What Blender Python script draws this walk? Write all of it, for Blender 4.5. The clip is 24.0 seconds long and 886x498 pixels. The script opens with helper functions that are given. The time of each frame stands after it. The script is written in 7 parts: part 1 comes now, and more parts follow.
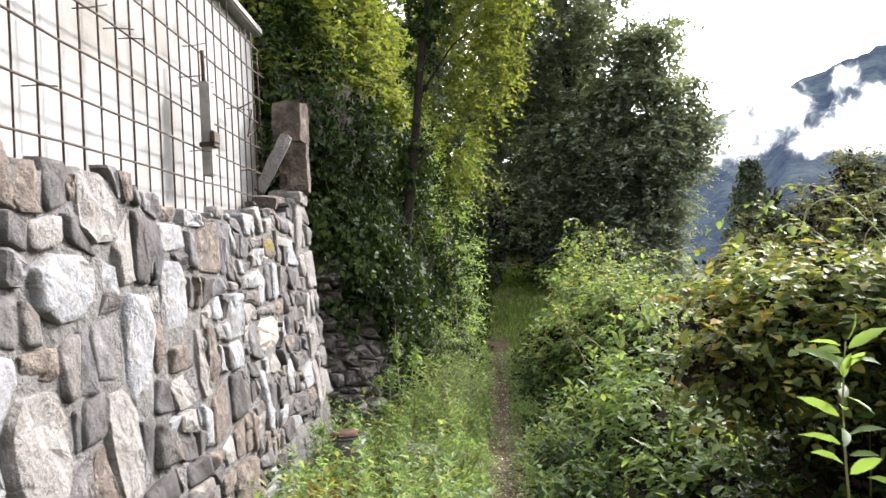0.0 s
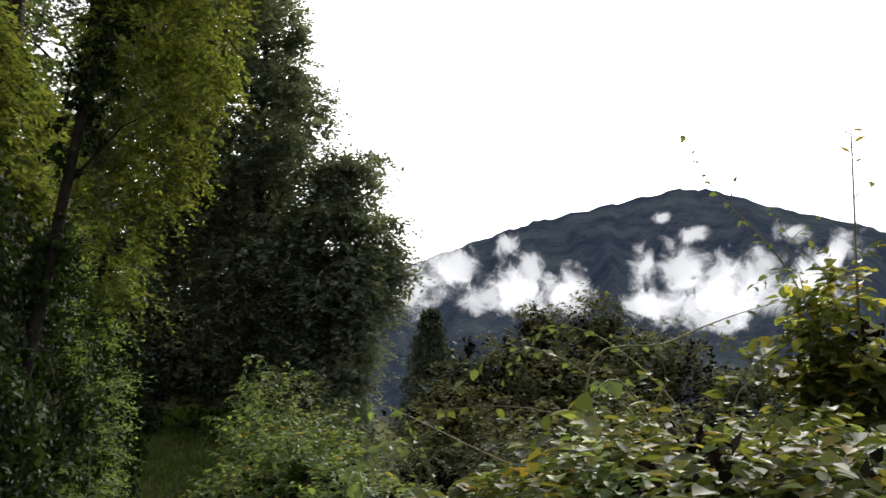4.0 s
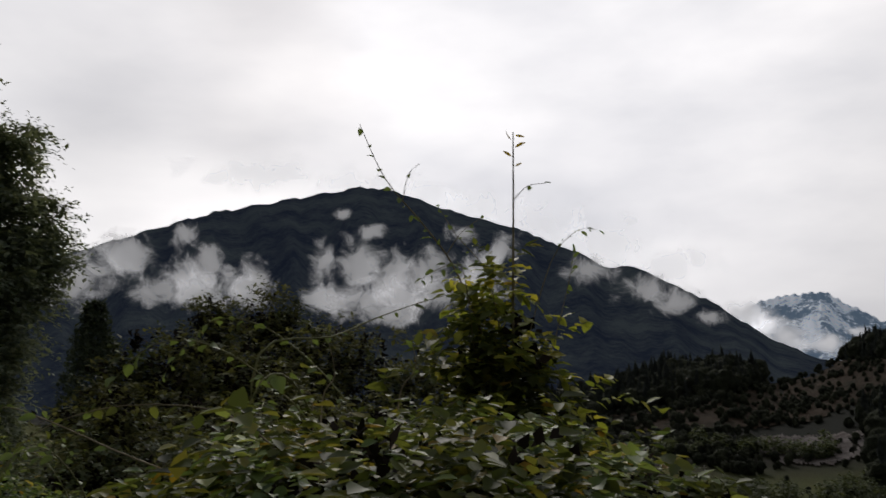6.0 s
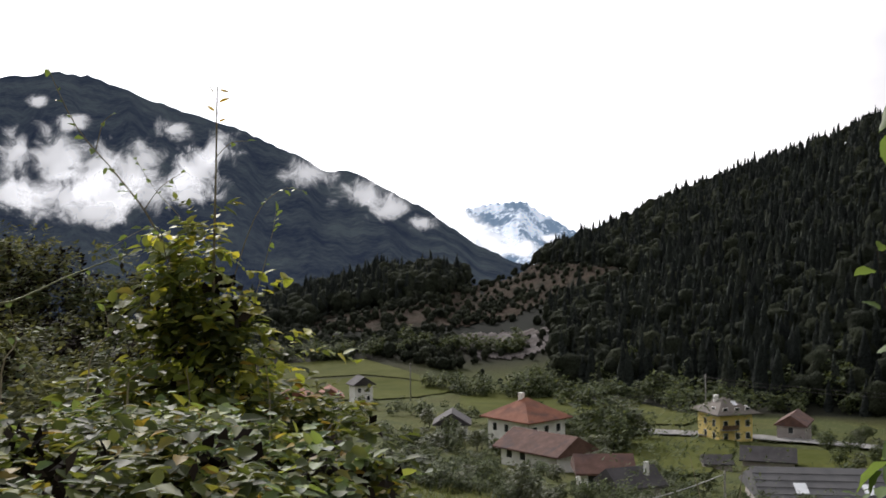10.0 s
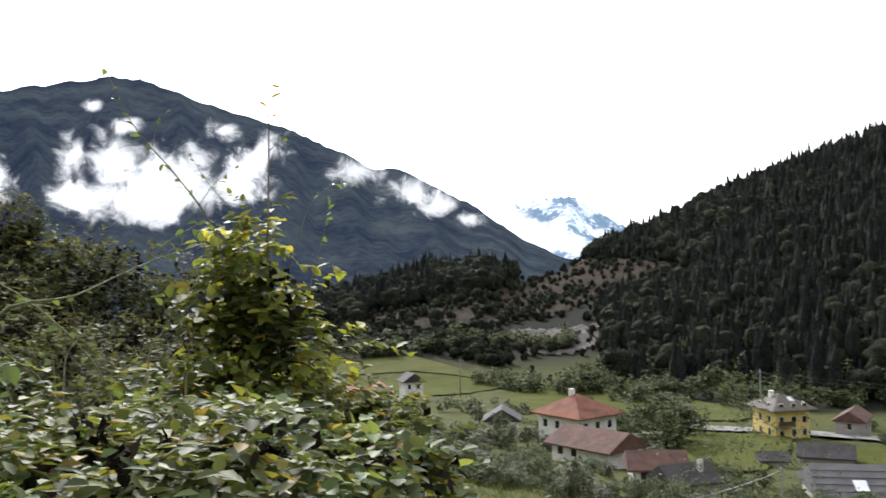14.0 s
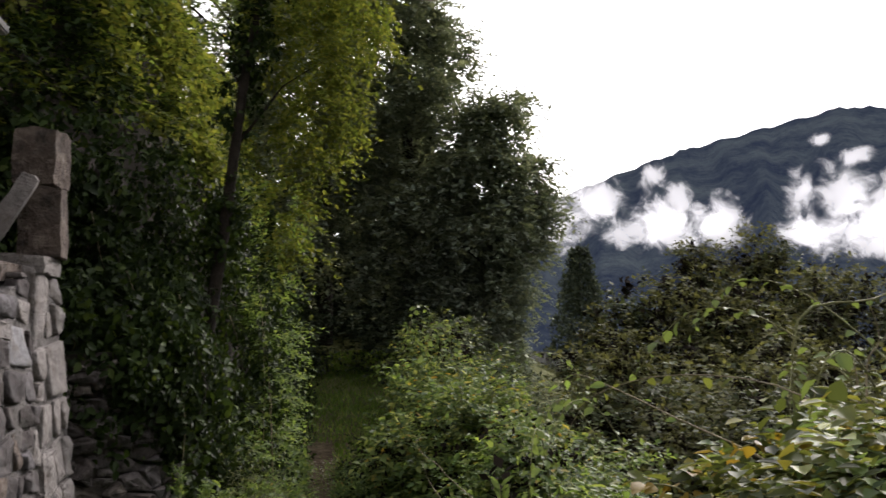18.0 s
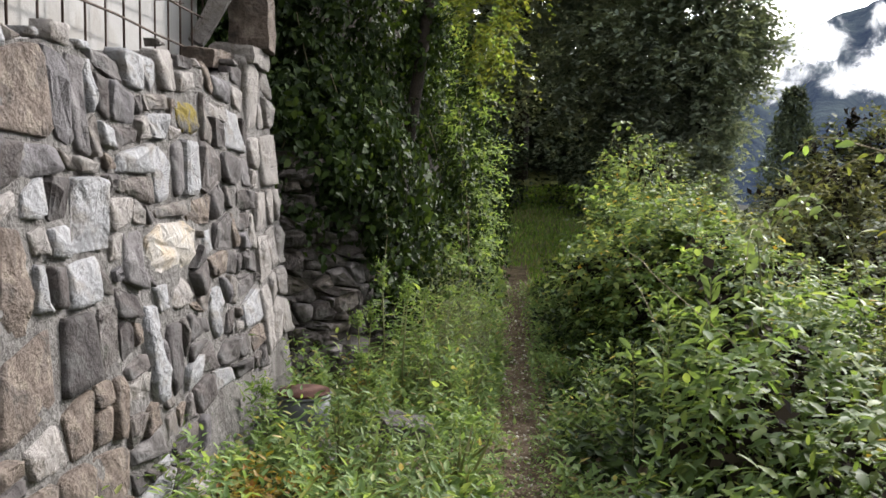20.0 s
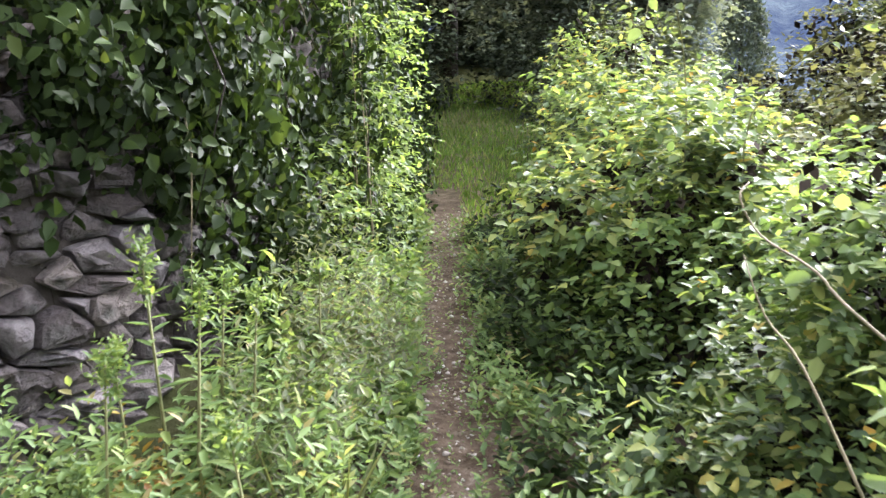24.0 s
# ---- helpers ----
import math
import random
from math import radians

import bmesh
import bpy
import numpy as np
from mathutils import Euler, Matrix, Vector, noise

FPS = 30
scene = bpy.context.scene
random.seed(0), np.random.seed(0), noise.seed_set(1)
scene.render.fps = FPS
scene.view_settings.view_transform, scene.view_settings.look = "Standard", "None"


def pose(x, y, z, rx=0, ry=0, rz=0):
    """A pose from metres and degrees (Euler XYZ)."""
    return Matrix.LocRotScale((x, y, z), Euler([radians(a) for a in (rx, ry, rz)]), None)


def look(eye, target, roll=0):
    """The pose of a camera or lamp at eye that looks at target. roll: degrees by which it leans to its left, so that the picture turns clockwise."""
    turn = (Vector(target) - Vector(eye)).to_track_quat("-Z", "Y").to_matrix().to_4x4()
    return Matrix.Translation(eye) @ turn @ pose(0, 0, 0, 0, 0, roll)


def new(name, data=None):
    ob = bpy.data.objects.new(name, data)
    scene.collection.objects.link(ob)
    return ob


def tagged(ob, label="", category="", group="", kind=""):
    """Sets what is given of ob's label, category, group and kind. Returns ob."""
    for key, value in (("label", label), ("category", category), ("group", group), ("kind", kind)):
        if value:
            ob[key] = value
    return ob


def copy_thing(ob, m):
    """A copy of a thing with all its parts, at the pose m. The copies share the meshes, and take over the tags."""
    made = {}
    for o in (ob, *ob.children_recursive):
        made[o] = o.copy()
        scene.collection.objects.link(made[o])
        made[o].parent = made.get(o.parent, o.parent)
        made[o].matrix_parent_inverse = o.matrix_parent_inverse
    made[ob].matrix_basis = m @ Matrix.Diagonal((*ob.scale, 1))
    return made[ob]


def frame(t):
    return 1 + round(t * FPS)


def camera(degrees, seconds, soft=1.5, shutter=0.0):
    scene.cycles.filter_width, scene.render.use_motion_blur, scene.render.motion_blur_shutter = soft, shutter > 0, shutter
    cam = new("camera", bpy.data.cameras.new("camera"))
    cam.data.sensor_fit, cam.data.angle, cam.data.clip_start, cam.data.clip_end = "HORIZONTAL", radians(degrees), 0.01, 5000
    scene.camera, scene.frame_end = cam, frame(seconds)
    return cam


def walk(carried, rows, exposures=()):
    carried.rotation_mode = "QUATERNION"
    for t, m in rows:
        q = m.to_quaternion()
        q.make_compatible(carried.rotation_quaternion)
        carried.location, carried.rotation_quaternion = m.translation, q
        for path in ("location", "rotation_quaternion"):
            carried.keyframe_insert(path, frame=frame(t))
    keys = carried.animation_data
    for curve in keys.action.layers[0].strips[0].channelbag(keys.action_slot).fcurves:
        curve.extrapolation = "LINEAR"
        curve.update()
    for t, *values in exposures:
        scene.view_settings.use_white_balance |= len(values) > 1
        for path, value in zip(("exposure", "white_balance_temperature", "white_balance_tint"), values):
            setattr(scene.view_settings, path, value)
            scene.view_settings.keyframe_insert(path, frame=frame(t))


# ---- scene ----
# ---------------------------------------------------------------- camera and walk
cam = camera(53.5, 24.0, soft=1.5, shutter=0.3)
METRES, EYE, TILT, LEAN, TURN = 6.4, 1.6, 0.0, 2.7, 0.0
ROWS = [
    (0.0, 0.0, 0.0, 0.0, 0.0, 0.0, -0.0),
    (0.5, 0.0048, 0.0524, -0.0013, -0.01, 1.3, -2.44),
    (1.0, 0.0113, 0.0996, 0.0015, -1.31, 6.98, -4.65),
    (1.5, 0.0078, 0.1447, 0.0038, -10.37, 6.17, -2.54),
    (3.5, 0.0183, 0.261, 0.0052, -18.45, 9.21, -1.36),
    (4.0, 0.0322, 0.2784, 0.0057, -20.87, 9.67, -2.86),
    (4.5, 0.0413, 0.2901, 0.008, -24.61, 11.32, -2.19),
    (5.0, 0.0462, 0.2966, 0.0089, -32.11, 11.96, -1.81),
    (5.5, 0.0489, 0.2949, 0.0083, -37.8, 11.47, -1.79),
    (6.0, 0.0475, 0.2925, 0.0067, -41.48, 10.02, -1.36),
    (6.5, 0.0437, 0.2914, 0.0056, -45.23, 8.8, -1.75),
    (7.0, 0.0419, 0.2902, 0.0047, -49.58, 7.34, -1.83),
    (7.5, 0.0379, 0.2845, 0.0044, -54.21, 5.02, -0.74),
    (8.0, 0.0361, 0.2788, 0.0081, -57.52, 3.1, 0.35),
    (8.5, 0.0374, 0.2765, 0.0145, -59.6, 0.53, 0.66),
    (9.0, 0.0389, 0.2748, 0.0273, -58.63, -0.91, 0.48),
    (9.5, 0.0407, 0.2747, 0.0378, -58.88, 2.32, -0.64),
    (10.0, 0.0391, 0.271, 0.0464, -59.75, 4.04, -0.73),
    (10.5, 0.0369, 0.2712, 0.0471, -67.72, 3.22, -1.79),
    (12.5, 0.0372, 0.2664, 0.043, -73.15, -7.88, 0.79),
    (13.0, 0.0373, 0.2675, 0.0429, -72.07, -2.88, 0.39),
    (13.5, 0.0394, 0.2717, 0.0427, -62.09, 1.94, 0.12),
    (14.0, 0.0399, 0.275, 0.0431, -56.58, 3.79, -0.28),
    (14.5, 0.0371, 0.2767, 0.0451, -50.54, 5.24, -0.91),
    (15.0, 0.0357, 0.2819, 0.0456, -45.2, 7.17, -0.95),
    (15.5, 0.0359, 0.2921, 0.0463, -38.85, 8.79, -0.92),
    (16.0, 0.0283, 0.2929, 0.046, -31.47, 9.66, -0.86),
    (16.5, 0.0238, 0.2938, 0.043, -26.27, 8.23, -0.89),
    (17.0, 0.0202, 0.2969, 0.0401, -21.43, 6.87, -0.87),
    (17.5, 0.0189, 0.3006, 0.0323, -16.34, 5.3, -0.76),
    (18.0, 0.0103, 0.2981, 0.022, -11.37, 5.17, -1.92),
    (18.5, 0.0089, 0.3023, 0.0096, -8.29, 6.21, -4.56),
    (19.0, 0.008, 0.3017, -0.0055, -6.03, 1.78, -4.35),
    (19.5, 0.0073, 0.3063, -0.0164, 0.11, -2.76, -4.5),
    (21.5, 0.0075, 0.4731, -0.034, 0.99, -7.78, -1.81),
    (22.0, 0.0134, 0.5332, -0.0376, -3.29, -8.26, 0.16),
    (22.5, 0.0221, 0.5951, -0.0402, 0.02, -10.48, -2.13),
    (23.0, 0.0237, 0.6677, -0.0379, -4.59, -9.4, -0.82),
    (23.5, 0.0354, 0.7305, -0.0411, -4.31, -10.92, -1.19),
    (24.0, 0.0462, 0.7947, -0.0419, -3.36, -11.34, -1.86),
]
EXPOSURES = [(t, e, k, n) for t, e, k, n in (
    (0.0, 1.8, 6400, 13), (1.0, 2.05, 6350, 14), (1.5, 1.9, 6400, 12), (3.5, 0.35, 6500, 12), (4.0, 0.0, 6500, 12), (5.0, -0.75, 6600, 13), (6.0, -1.7, 6600, 13), (7.0, -1.85, 6500, 13), (8.0, -1.4, 6500, 14), (9.0, -0.3, 6600, 20),
    (10.0, -0.25, 6500, 14), (10.5, -0.25, 6500, 13), (12.5, 1.75, 5300, 33), (13.0, 1.8, 5300, 33), (14.0, 0.45, 6300, 12), (15.0, -0.55, 6500, 13), (16.0, -1.5, 6600, 14), (17.0, -0.8, 6600, 14),
    (18.0, 0.15, 6600, 18), (19.0, 0.75, 6600, 15), (19.5, 0.9, 6500, 12), (21.5, 2.0, 6400, 12), (23.0, 2.15, 6150, 17), (24.0, 2.6, 5950, 21))]
walk(cam, [(t, pose(0, 0, EYE, TILT, LEAN, TURN) @ pose(METRES * x, METRES * y, METRES * z, 90 + pitch, roll, yaw))
           for t, x, y, z, yaw, pitch, roll in ROWS], EXPOSURES)

# ---------------------------------------------------------------- world and sun
SUN_AZ, SUN_EL = 40.0, 28.0   # degrees to the right of +y, and above the horizon
sun_dir = Vector((math.sin(radians(SUN_AZ)) * math.cos(radians(SUN_EL)), math.cos(radians(SUN_AZ)) * math.cos(radians(SUN_EL)), math.sin(radians(SUN_EL))))


def links(tree, *pairs):
    for a, b in pairs:
        tree.links.new(a, b)


def build_world():
    w = bpy.data.worlds.new("overcast_sky")
    scene.world = w
    w.use_nodes = True
    nt = w.node_tree
    nt.nodes.clear()
    out = nt.nodes.new("ShaderNodeOutputWorld")
    bg = nt.nodes.new("ShaderNodeBackground")
    bg.inputs["Strength"].default_value = 0.088
    sky = nt.nodes.new("ShaderNodeTexSky")
    sky.sky_type = "NISHITA"
    sky.sun_disc = False
    sky.sun_elevation, sky.sun_rotation = radians(SUN_EL), radians(SUN_AZ)
    co = nt.nodes.new("ShaderNodeTexCoord")
    # cloud deck: soft grey folds, brighter round the hidden sun
    mp = nt.nodes.new("ShaderNodeMapping")
    mp.inputs["Scale"].default_value = (1.2, 1.2, 3.2)
    n1 = nt.nodes.new("ShaderNodeTexNoise")
    n1.inputs["Scale"].default_value, n1.inputs["Detail"].default_value, n1.inputs["Roughness"].default_value = 1.6, 6.0, 0.5
    ramp = nt.nodes.new("ShaderNodeValToRGB")
    e = ramp.color_ramp.elements
    e[0].position, e[0].color = 0.30, (6.6, 6.8, 7.2, 1)
    e[1].position, e[1].color = 0.64, (11.0, 11.0, 11.0, 1)
    dot = nt.nodes.new("ShaderNodeVectorMath")
    dot.operation = "DOT_PRODUCT"
    dot.inputs[1].default_value = sun_dir
    mr = nt.nodes.new("ShaderNodeMapRange")
    mr.inputs["From Min"].default_value, mr.inputs["From Max"].default_value = 0.58, 1.0
    mr.inputs["To Min"].default_value, mr.inputs["To Max"].default_value = 0.88, 4.0
    mr.interpolation_type = "SMOOTHSTEP"
    mul = nt.nodes.new("ShaderNodeVectorMath")
    mul.operation = "SCALE"
    n2 = nt.nodes.new("ShaderNodeTexNoise")
    n2.inputs["Scale"].default_value, n2.inputs["Detail"].default_value = 1.1, 3.0
    gap = nt.nodes.new("ShaderNodeMapRange")
    gap.inputs["From Min"].default_value, gap.inputs["From Max"].default_value = 0.62, 0.75
    gap.inputs["To Min"].default_value, gap.inputs["To Max"].default_value = 1.0, 0.55
    mix = nt.nodes.new("ShaderNodeMix")
    mix.data_type = "RGBA"
    links(nt, (co.outputs["Generated"], mp.inputs["Vector"]), (mp.outputs["Vector"], n1.inputs["Vector"]), (n1.outputs["Fac"], ramp.inputs["Fac"]),
          (co.outputs["Generated"], dot.inputs[0]), (dot.outputs["Value"], mr.inputs["Value"]), (ramp.outputs["Color"], mul.inputs[0]),
          (mr.outputs["Result"], mul.inputs["Scale"]), (co.outputs["Generated"], n2.inputs["Vector"]), (n2.outputs["Fac"], gap.inputs["Value"]),
          (gap.outputs["Result"], mix.inputs["Factor"]), (sky.outputs["Color"], mix.inputs["A"]), (mul.outputs["Vector"], mix.inputs["B"]),
          (mix.outputs["Result"], bg.inputs["Color"]), (bg.outputs["Background"], out.inputs["Surface"]))


build_world()
sun = new("sun", bpy.data.lights.new("sun", "SUN"))
sun.data.energy, sun.data.angle, sun.data.color = 3.7, radians(6), (1.0, 0.96, 0.9)
sun.matrix_world = look(sun_dir * 50, (0, 0, 0))

# ---------------------------------------------------------------- materials
def base_mat(name):
    m = bpy.data.materials.new(name)
    m.use_nodes = True
    nt = m.node_tree
    return m, nt, nt.nodes["Principled BSDF"], nt.nodes["Material Output"]


def ramp_node(nt, stops):
    r = nt.nodes.new("ShaderNodeValToRGB")
    el = r.color_ramp.elements
    while len(el) < len(stops):
        el.new(0.5)
    for k, (p, c) in enumerate(stops):
        el[k].position, el[k].color = p, (*c, 1)
    return r


def noise_node(nt, vec, scale, detail=5, rough=0.55, dist=0.0):
    n = nt.nodes.new("ShaderNodeTexNoise")
    n.inputs["Scale"].default_value, n.inputs["Detail"].default_value = scale, detail
    n.inputs["Roughness"].default_value, n.inputs["Distortion"].default_value = rough, dist
    nt.links.new(vec, n.inputs["Vector"])
    return n


def surface(name, stops, scale, rough=0.85, bump=0.4, fine=60.0, metal=0.0, gloss=0.3, random_mix=0.0, random_stops=None, stain=None, stain_scale=1.5, depth=0.02):
    """A worn solid surface: coarse colour noise, optional colour by object, stains, fine relief."""
    m, nt, bs, out = base_mat(name)
    co = nt.nodes.new("ShaderNodeTexCoord")
    vec = co.outputs["Object"]
    n = noise_node(nt, vec, scale, 7, 0.6)
    r = ramp_node(nt, stops)
    nt.links.new(n.outputs["Fac"], r.inputs["Fac"])
    col = r.outputs["Color"]
    if random_stops:
        oi = nt.nodes.new("ShaderNodeObjectInfo")
        rr = ramp_node(nt, random_stops)
        rr.color_ramp.interpolation = "CONSTANT"
        nt.links.new(oi.outputs["Random"], rr.inputs["Fac"])
        mx = nt.nodes.new("ShaderNodeMix")
        mx.data_type, mx.blend_type = "RGBA", "MULTIPLY"
        mx.inputs["Factor"].default_value = random_mix
        links(nt, (col, mx.inputs["A"]), (rr.outputs["Color"], mx.inputs["B"]))
        col = mx.outputs["Result"]
    if stain:
        s = noise_node(nt, vec, stain_scale, 4, 0.6, 0.6)
        mr = nt.nodes.new("ShaderNodeMapRange")
        mr.inputs["From Min"].default_value, mr.inputs["From Max"].default_value = 0.5, 0.68
        mx = nt.nodes.new("ShaderNodeMix")
        mx.data_type = "RGBA"
        mx.inputs["B"].default_value = (*stain, 1)
        links(nt, (s.outputs["Fac"], mr.inputs["Value"]), (mr.outputs["Result"], mx.inputs["Factor"]), (col, mx.inputs["A"]))
        col = mx.outputs["Result"]
    nt.links.new(col, bs.inputs["Base Color"])
    bs.inputs["Roughness"].default_value, bs.inputs["Metallic"].default_value = rough, metal
    bs.inputs["Specular IOR Level"].default_value = gloss
    f = noise_node(nt, vec, fine, 6, 0.65)
    b = nt.nodes.new("ShaderNodeBump")
    b.inputs["Strength"].default_value, b.inputs["Distance"].default_value = bump, depth
    links(nt, (f.outputs["Fac"], b.inputs["Height"]), (b.outputs["Normal"], bs.inputs["Normal"]))
    return m


def leaf_mat(name, stops, translucent=0.35, rough=0.58, spec=0.28, bump=0.0):
    """Leaves: each leaf has its own tone, light shines through."""
    m, nt, bs, out = base_mat(name)
    g = nt.nodes.new("ShaderNodeNewGeometry")
    r = ramp_node(nt, stops)
    nt.links.new(g.outputs["Random Per Island"], r.inputs["Fac"])
    co = nt.nodes.new("ShaderNodeTexCoord")
    n = noise_node(nt, co.outputs["Object"], 1.3, 3)
    hs = nt.nodes.new("ShaderNodeHueSaturation")
    mr = nt.nodes.new("ShaderNodeMapRange")
    mr.inputs["From Min"].default_value, mr.inputs["From Max"].default_value = 0.3, 0.7
    mr.inputs["To Min"].default_value, mr.inputs["To Max"].default_value = 0.65, 1.35
    links(nt, (n.outputs["Fac"], mr.inputs["Value"]), (mr.outputs["Result"], hs.inputs["Value"]), (r.outputs["Color"], hs.inputs["Color"]))
    bs.inputs["Roughness"].default_value, bs.inputs["Specular IOR Level"].default_value = rough, spec
    if bump:
        rn = noise_node(nt, co.outputs["Object"], 0.55, 5, 0.7)
        b = nt.nodes.new("ShaderNodeBump")
        b.inputs["Strength"].default_value, b.inputs["Distance"].default_value = 1.0, bump
        links(nt, (rn.outputs["Fac"], b.inputs["Height"]), (b.outputs["Normal"], bs.inputs["Normal"]))
    tr = nt.nodes.new("ShaderNodeBsdfTranslucent")
    mx = nt.nodes.new("ShaderNodeMixShader")
    mx.inputs["Fac"].default_value = translucent
    warm = nt.nodes.new("ShaderNodeMix")
    warm.data_type, warm.blend_type = "RGBA", "MULTIPLY"
    warm.inputs["Factor"].default_value = 1.0
    warm.inputs["B"].default_value = (1.5, 1.4, 0.75, 1)
    links(nt, (hs.outputs["Color"], bs.inputs["Base Color"]), (hs.outputs["Color"], warm.inputs["A"]), (warm.outputs["Result"], tr.inputs["Color"]),
          (bs.outputs["BSDF"], mx.inputs[1]), (tr.outputs["BSDF"], mx.inputs[2]), (mx.outputs["Shader"], out.inputs["Surface"]))
    return m


M_LEAF_HEDGE = leaf_mat("hedge_leaf", [(0.0, (0.045, 0.074, 0.034)), (0.4, (0.098, 0.152, 0.056)), (0.75, (0.172, 0.234, 0.080)), (0.97, (0.280, 0.315, 0.100)), (1.0, (0.444, 0.290, 0.052))], 0.4, 0.56, 0.18)
M_LEAF_DARK = leaf_mat("dark_leaf", [(0.0, (0.11, 0.14, 0.112)), (0.6, (0.185, 0.222, 0.17)), (1.0, (0.25, 0.285, 0.222))], 0.3, 0.8, 0.06)
# darker leaf copy: the wood's inner shade is put into the colour
M_LEAF_SHADE = leaf_mat("shade_toned_leaf", [(0.0, (0.03, 0.04, 0.028)), (0.6, (0.055, 0.072, 0.045)), (1.0, (0.09, 0.11, 0.07))], 0.15, 0.9, 0.04)
M_LEAF_BRAMBLE = leaf_mat("bramble_leaf", [(0.0, (0.030, 0.042, 0.015)), (0.4, (0.072, 0.094, 0.028)), (0.75, (0.135, 0.157, 0.042)), (0.95, (0.205, 0.19, 0.045)), (1.0, (0.27, 0.17, 0.036))], 0.4, 0.6, 0.18)
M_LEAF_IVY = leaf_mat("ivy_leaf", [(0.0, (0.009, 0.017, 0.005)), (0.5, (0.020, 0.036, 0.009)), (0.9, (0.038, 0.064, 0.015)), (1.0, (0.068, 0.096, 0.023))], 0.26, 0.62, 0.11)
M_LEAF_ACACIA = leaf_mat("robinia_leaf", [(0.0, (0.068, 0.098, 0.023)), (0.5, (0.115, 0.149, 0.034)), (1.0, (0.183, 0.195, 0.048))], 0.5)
M_LEAF_HERB = leaf_mat("herb_leaf", [(0.0, (0.075, 0.123, 0.046)), (0.5, (0.124, 0.189, 0.067)), (0.92, (0.180, 0.243, 0.091)), (1.0, (0.271, 0.220, 0.108))], 0.44, 0.58, 0.18)
M_LEAF_BRIGHT = leaf_mat("bright_leaf", [(0.0, (0.077, 0.132, 0.042)), (0.6, (0.123, 0.189, 0.059)), (1.0, (0.185, 0.241, 0.076))], 0.54)
M_LEAF_FIELD = leaf_mat("orchard_leaf", [(0.0, (0.041, 0.053, 0.029)), (0.6, (0.071, 0.092, 0.045)), (1.0, (0.116, 0.137, 0.067))], 0.25, 0.7, 0.1)
M_LEAF_OLIVE = leaf_mat("olive_leaf", [(0.0, (0.052, 0.058, 0.030)), (0.6, (0.096, 0.104, 0.050)), (1.0, (0.150, 0.158, 0.074))], 0.35, 0.8, 0.05)
M_LEAF_TIP = leaf_mat("sunlit_tone_creeper_leaf", [(0.0, (0.13, 0.17, 0.035)), (0.6, (0.24, 0.27, 0.05)), (1.0, (0.36, 0.33, 0.06))], 0.5, 0.55, 0.2)
M_LEAF_DRY = leaf_mat("dry_leaf", [(0.0, (0.12, 0.11, 0.02)), (0.5, (0.22, 0.17, 0.025)), (1.0, (0.22, 0.1, 0.025))], 0.4)
# near-black leaves that stand in for the shade inside shrubs
M_SHADE_FILL = leaf_mat("shade_fill_leaf", [(0.0, (0.012, 0.01, 0.008)), (1.0, (0.035, 0.028, 0.02))], 0.0, 0.95, 0.05)
# far conifers: distance haze is put into the lighter, bluer base colour
M_CONIFER = leaf_mat("hazed_conifer_needles", [(0.0, (0.022, 0.026, 0.025)), (0.5, (0.033, 0.040, 0.035)), (0.9, (0.045, 0.053, 0.044)), (1.0, (0.058, 0.065, 0.048))], 0.0, 0.95, 0.05, 3.0)
M_SPRUCE = leaf_mat("spruce_needles", [(0.0, (0.03, 0.042, 0.03)), (0.6, (0.055, 0.072, 0.05)), (1.0, (0.09, 0.11, 0.075))], 0.15, 0.8, 0.1)
M_GRASS = leaf_mat("grass_blade", [(0.0, (0.075, 0.150, 0.024)), (0.6, (0.124, 0.224, 0.031)), (1.0, (0.247, 0.281, 0.092))], 0.4)
M_DRYGRASS = leaf_mat("pale_grass_blade", [(0.0, (0.071, 0.090, 0.033)), (0.6, (0.116, 0.132, 0.053)), (1.0, (0.179, 0.174, 0.090))], 0.3)
M_BARK = surface("bark", [(0.3, (0.010, 0.007, 0.005)), (0.7, (0.033, 0.026, 0.019))], 9, 0.95, 0.9, 35)
M_STEM = surface("green_stem", [(0.3, (0.1, 0.12, 0.04)), (0.7, (0.2, 0.19, 0.08))], 8, 0.7, 0.2, 80)
M_STALK = surface("dry_stalk", [(0.3, (0.12, 0.1, 0.06)), (0.7, (0.3, 0.26, 0.16))], 8, 0.8, 0.2, 80)
STONE_TONES = [(0.0, (0.5, 0.48, 0.48)), (0.12, (0.92, 0.92, 0.96)), (0.24, (0.3, 0.27, 0.27)), (0.36, (0.7, 0.69, 0.7)), (0.46, (0.62, 0.58, 0.56)),
               (0.56, (0.72, 0.73, 0.79)), (0.66, (0.4, 0.38, 0.39)), (0.75, (1.0, 0.95, 0.88)), (0.84, (0.45, 0.41, 0.4)), (0.92, (0.24, 0.22, 0.22))]
M_STONE = surface("wall_stone", [(0.3, (0.058, 0.052, 0.051)), (0.5, (0.115, 0.105, 0.102)), (0.7, (0.22, 0.206, 0.2))], 6, 0.9, 0.8, 18, random_mix=0.95, random_stops=STONE_TONES, stain=(0.07, 0.067, 0.066), stain_scale=6.0, depth=0.035)
M_QUOIN = surface("quoin_stone", [(0.3, (0.15, 0.138, 0.13)), (0.7, (0.27, 0.25, 0.235))], 11, 0.9, 0.9, 30, stain=(0.151, 0.132, 0.116), stain_scale=7, depth=0.035)
M_WHITESTONE = surface("white_stone", [(0.3, (0.165, 0.165, 0.174)), (0.7, (0.275, 0.275, 0.28))], 10, 0.8, 0.9, 30, stain=(0.169, 0.153, 0.139), stain_scale=8, depth=0.035)
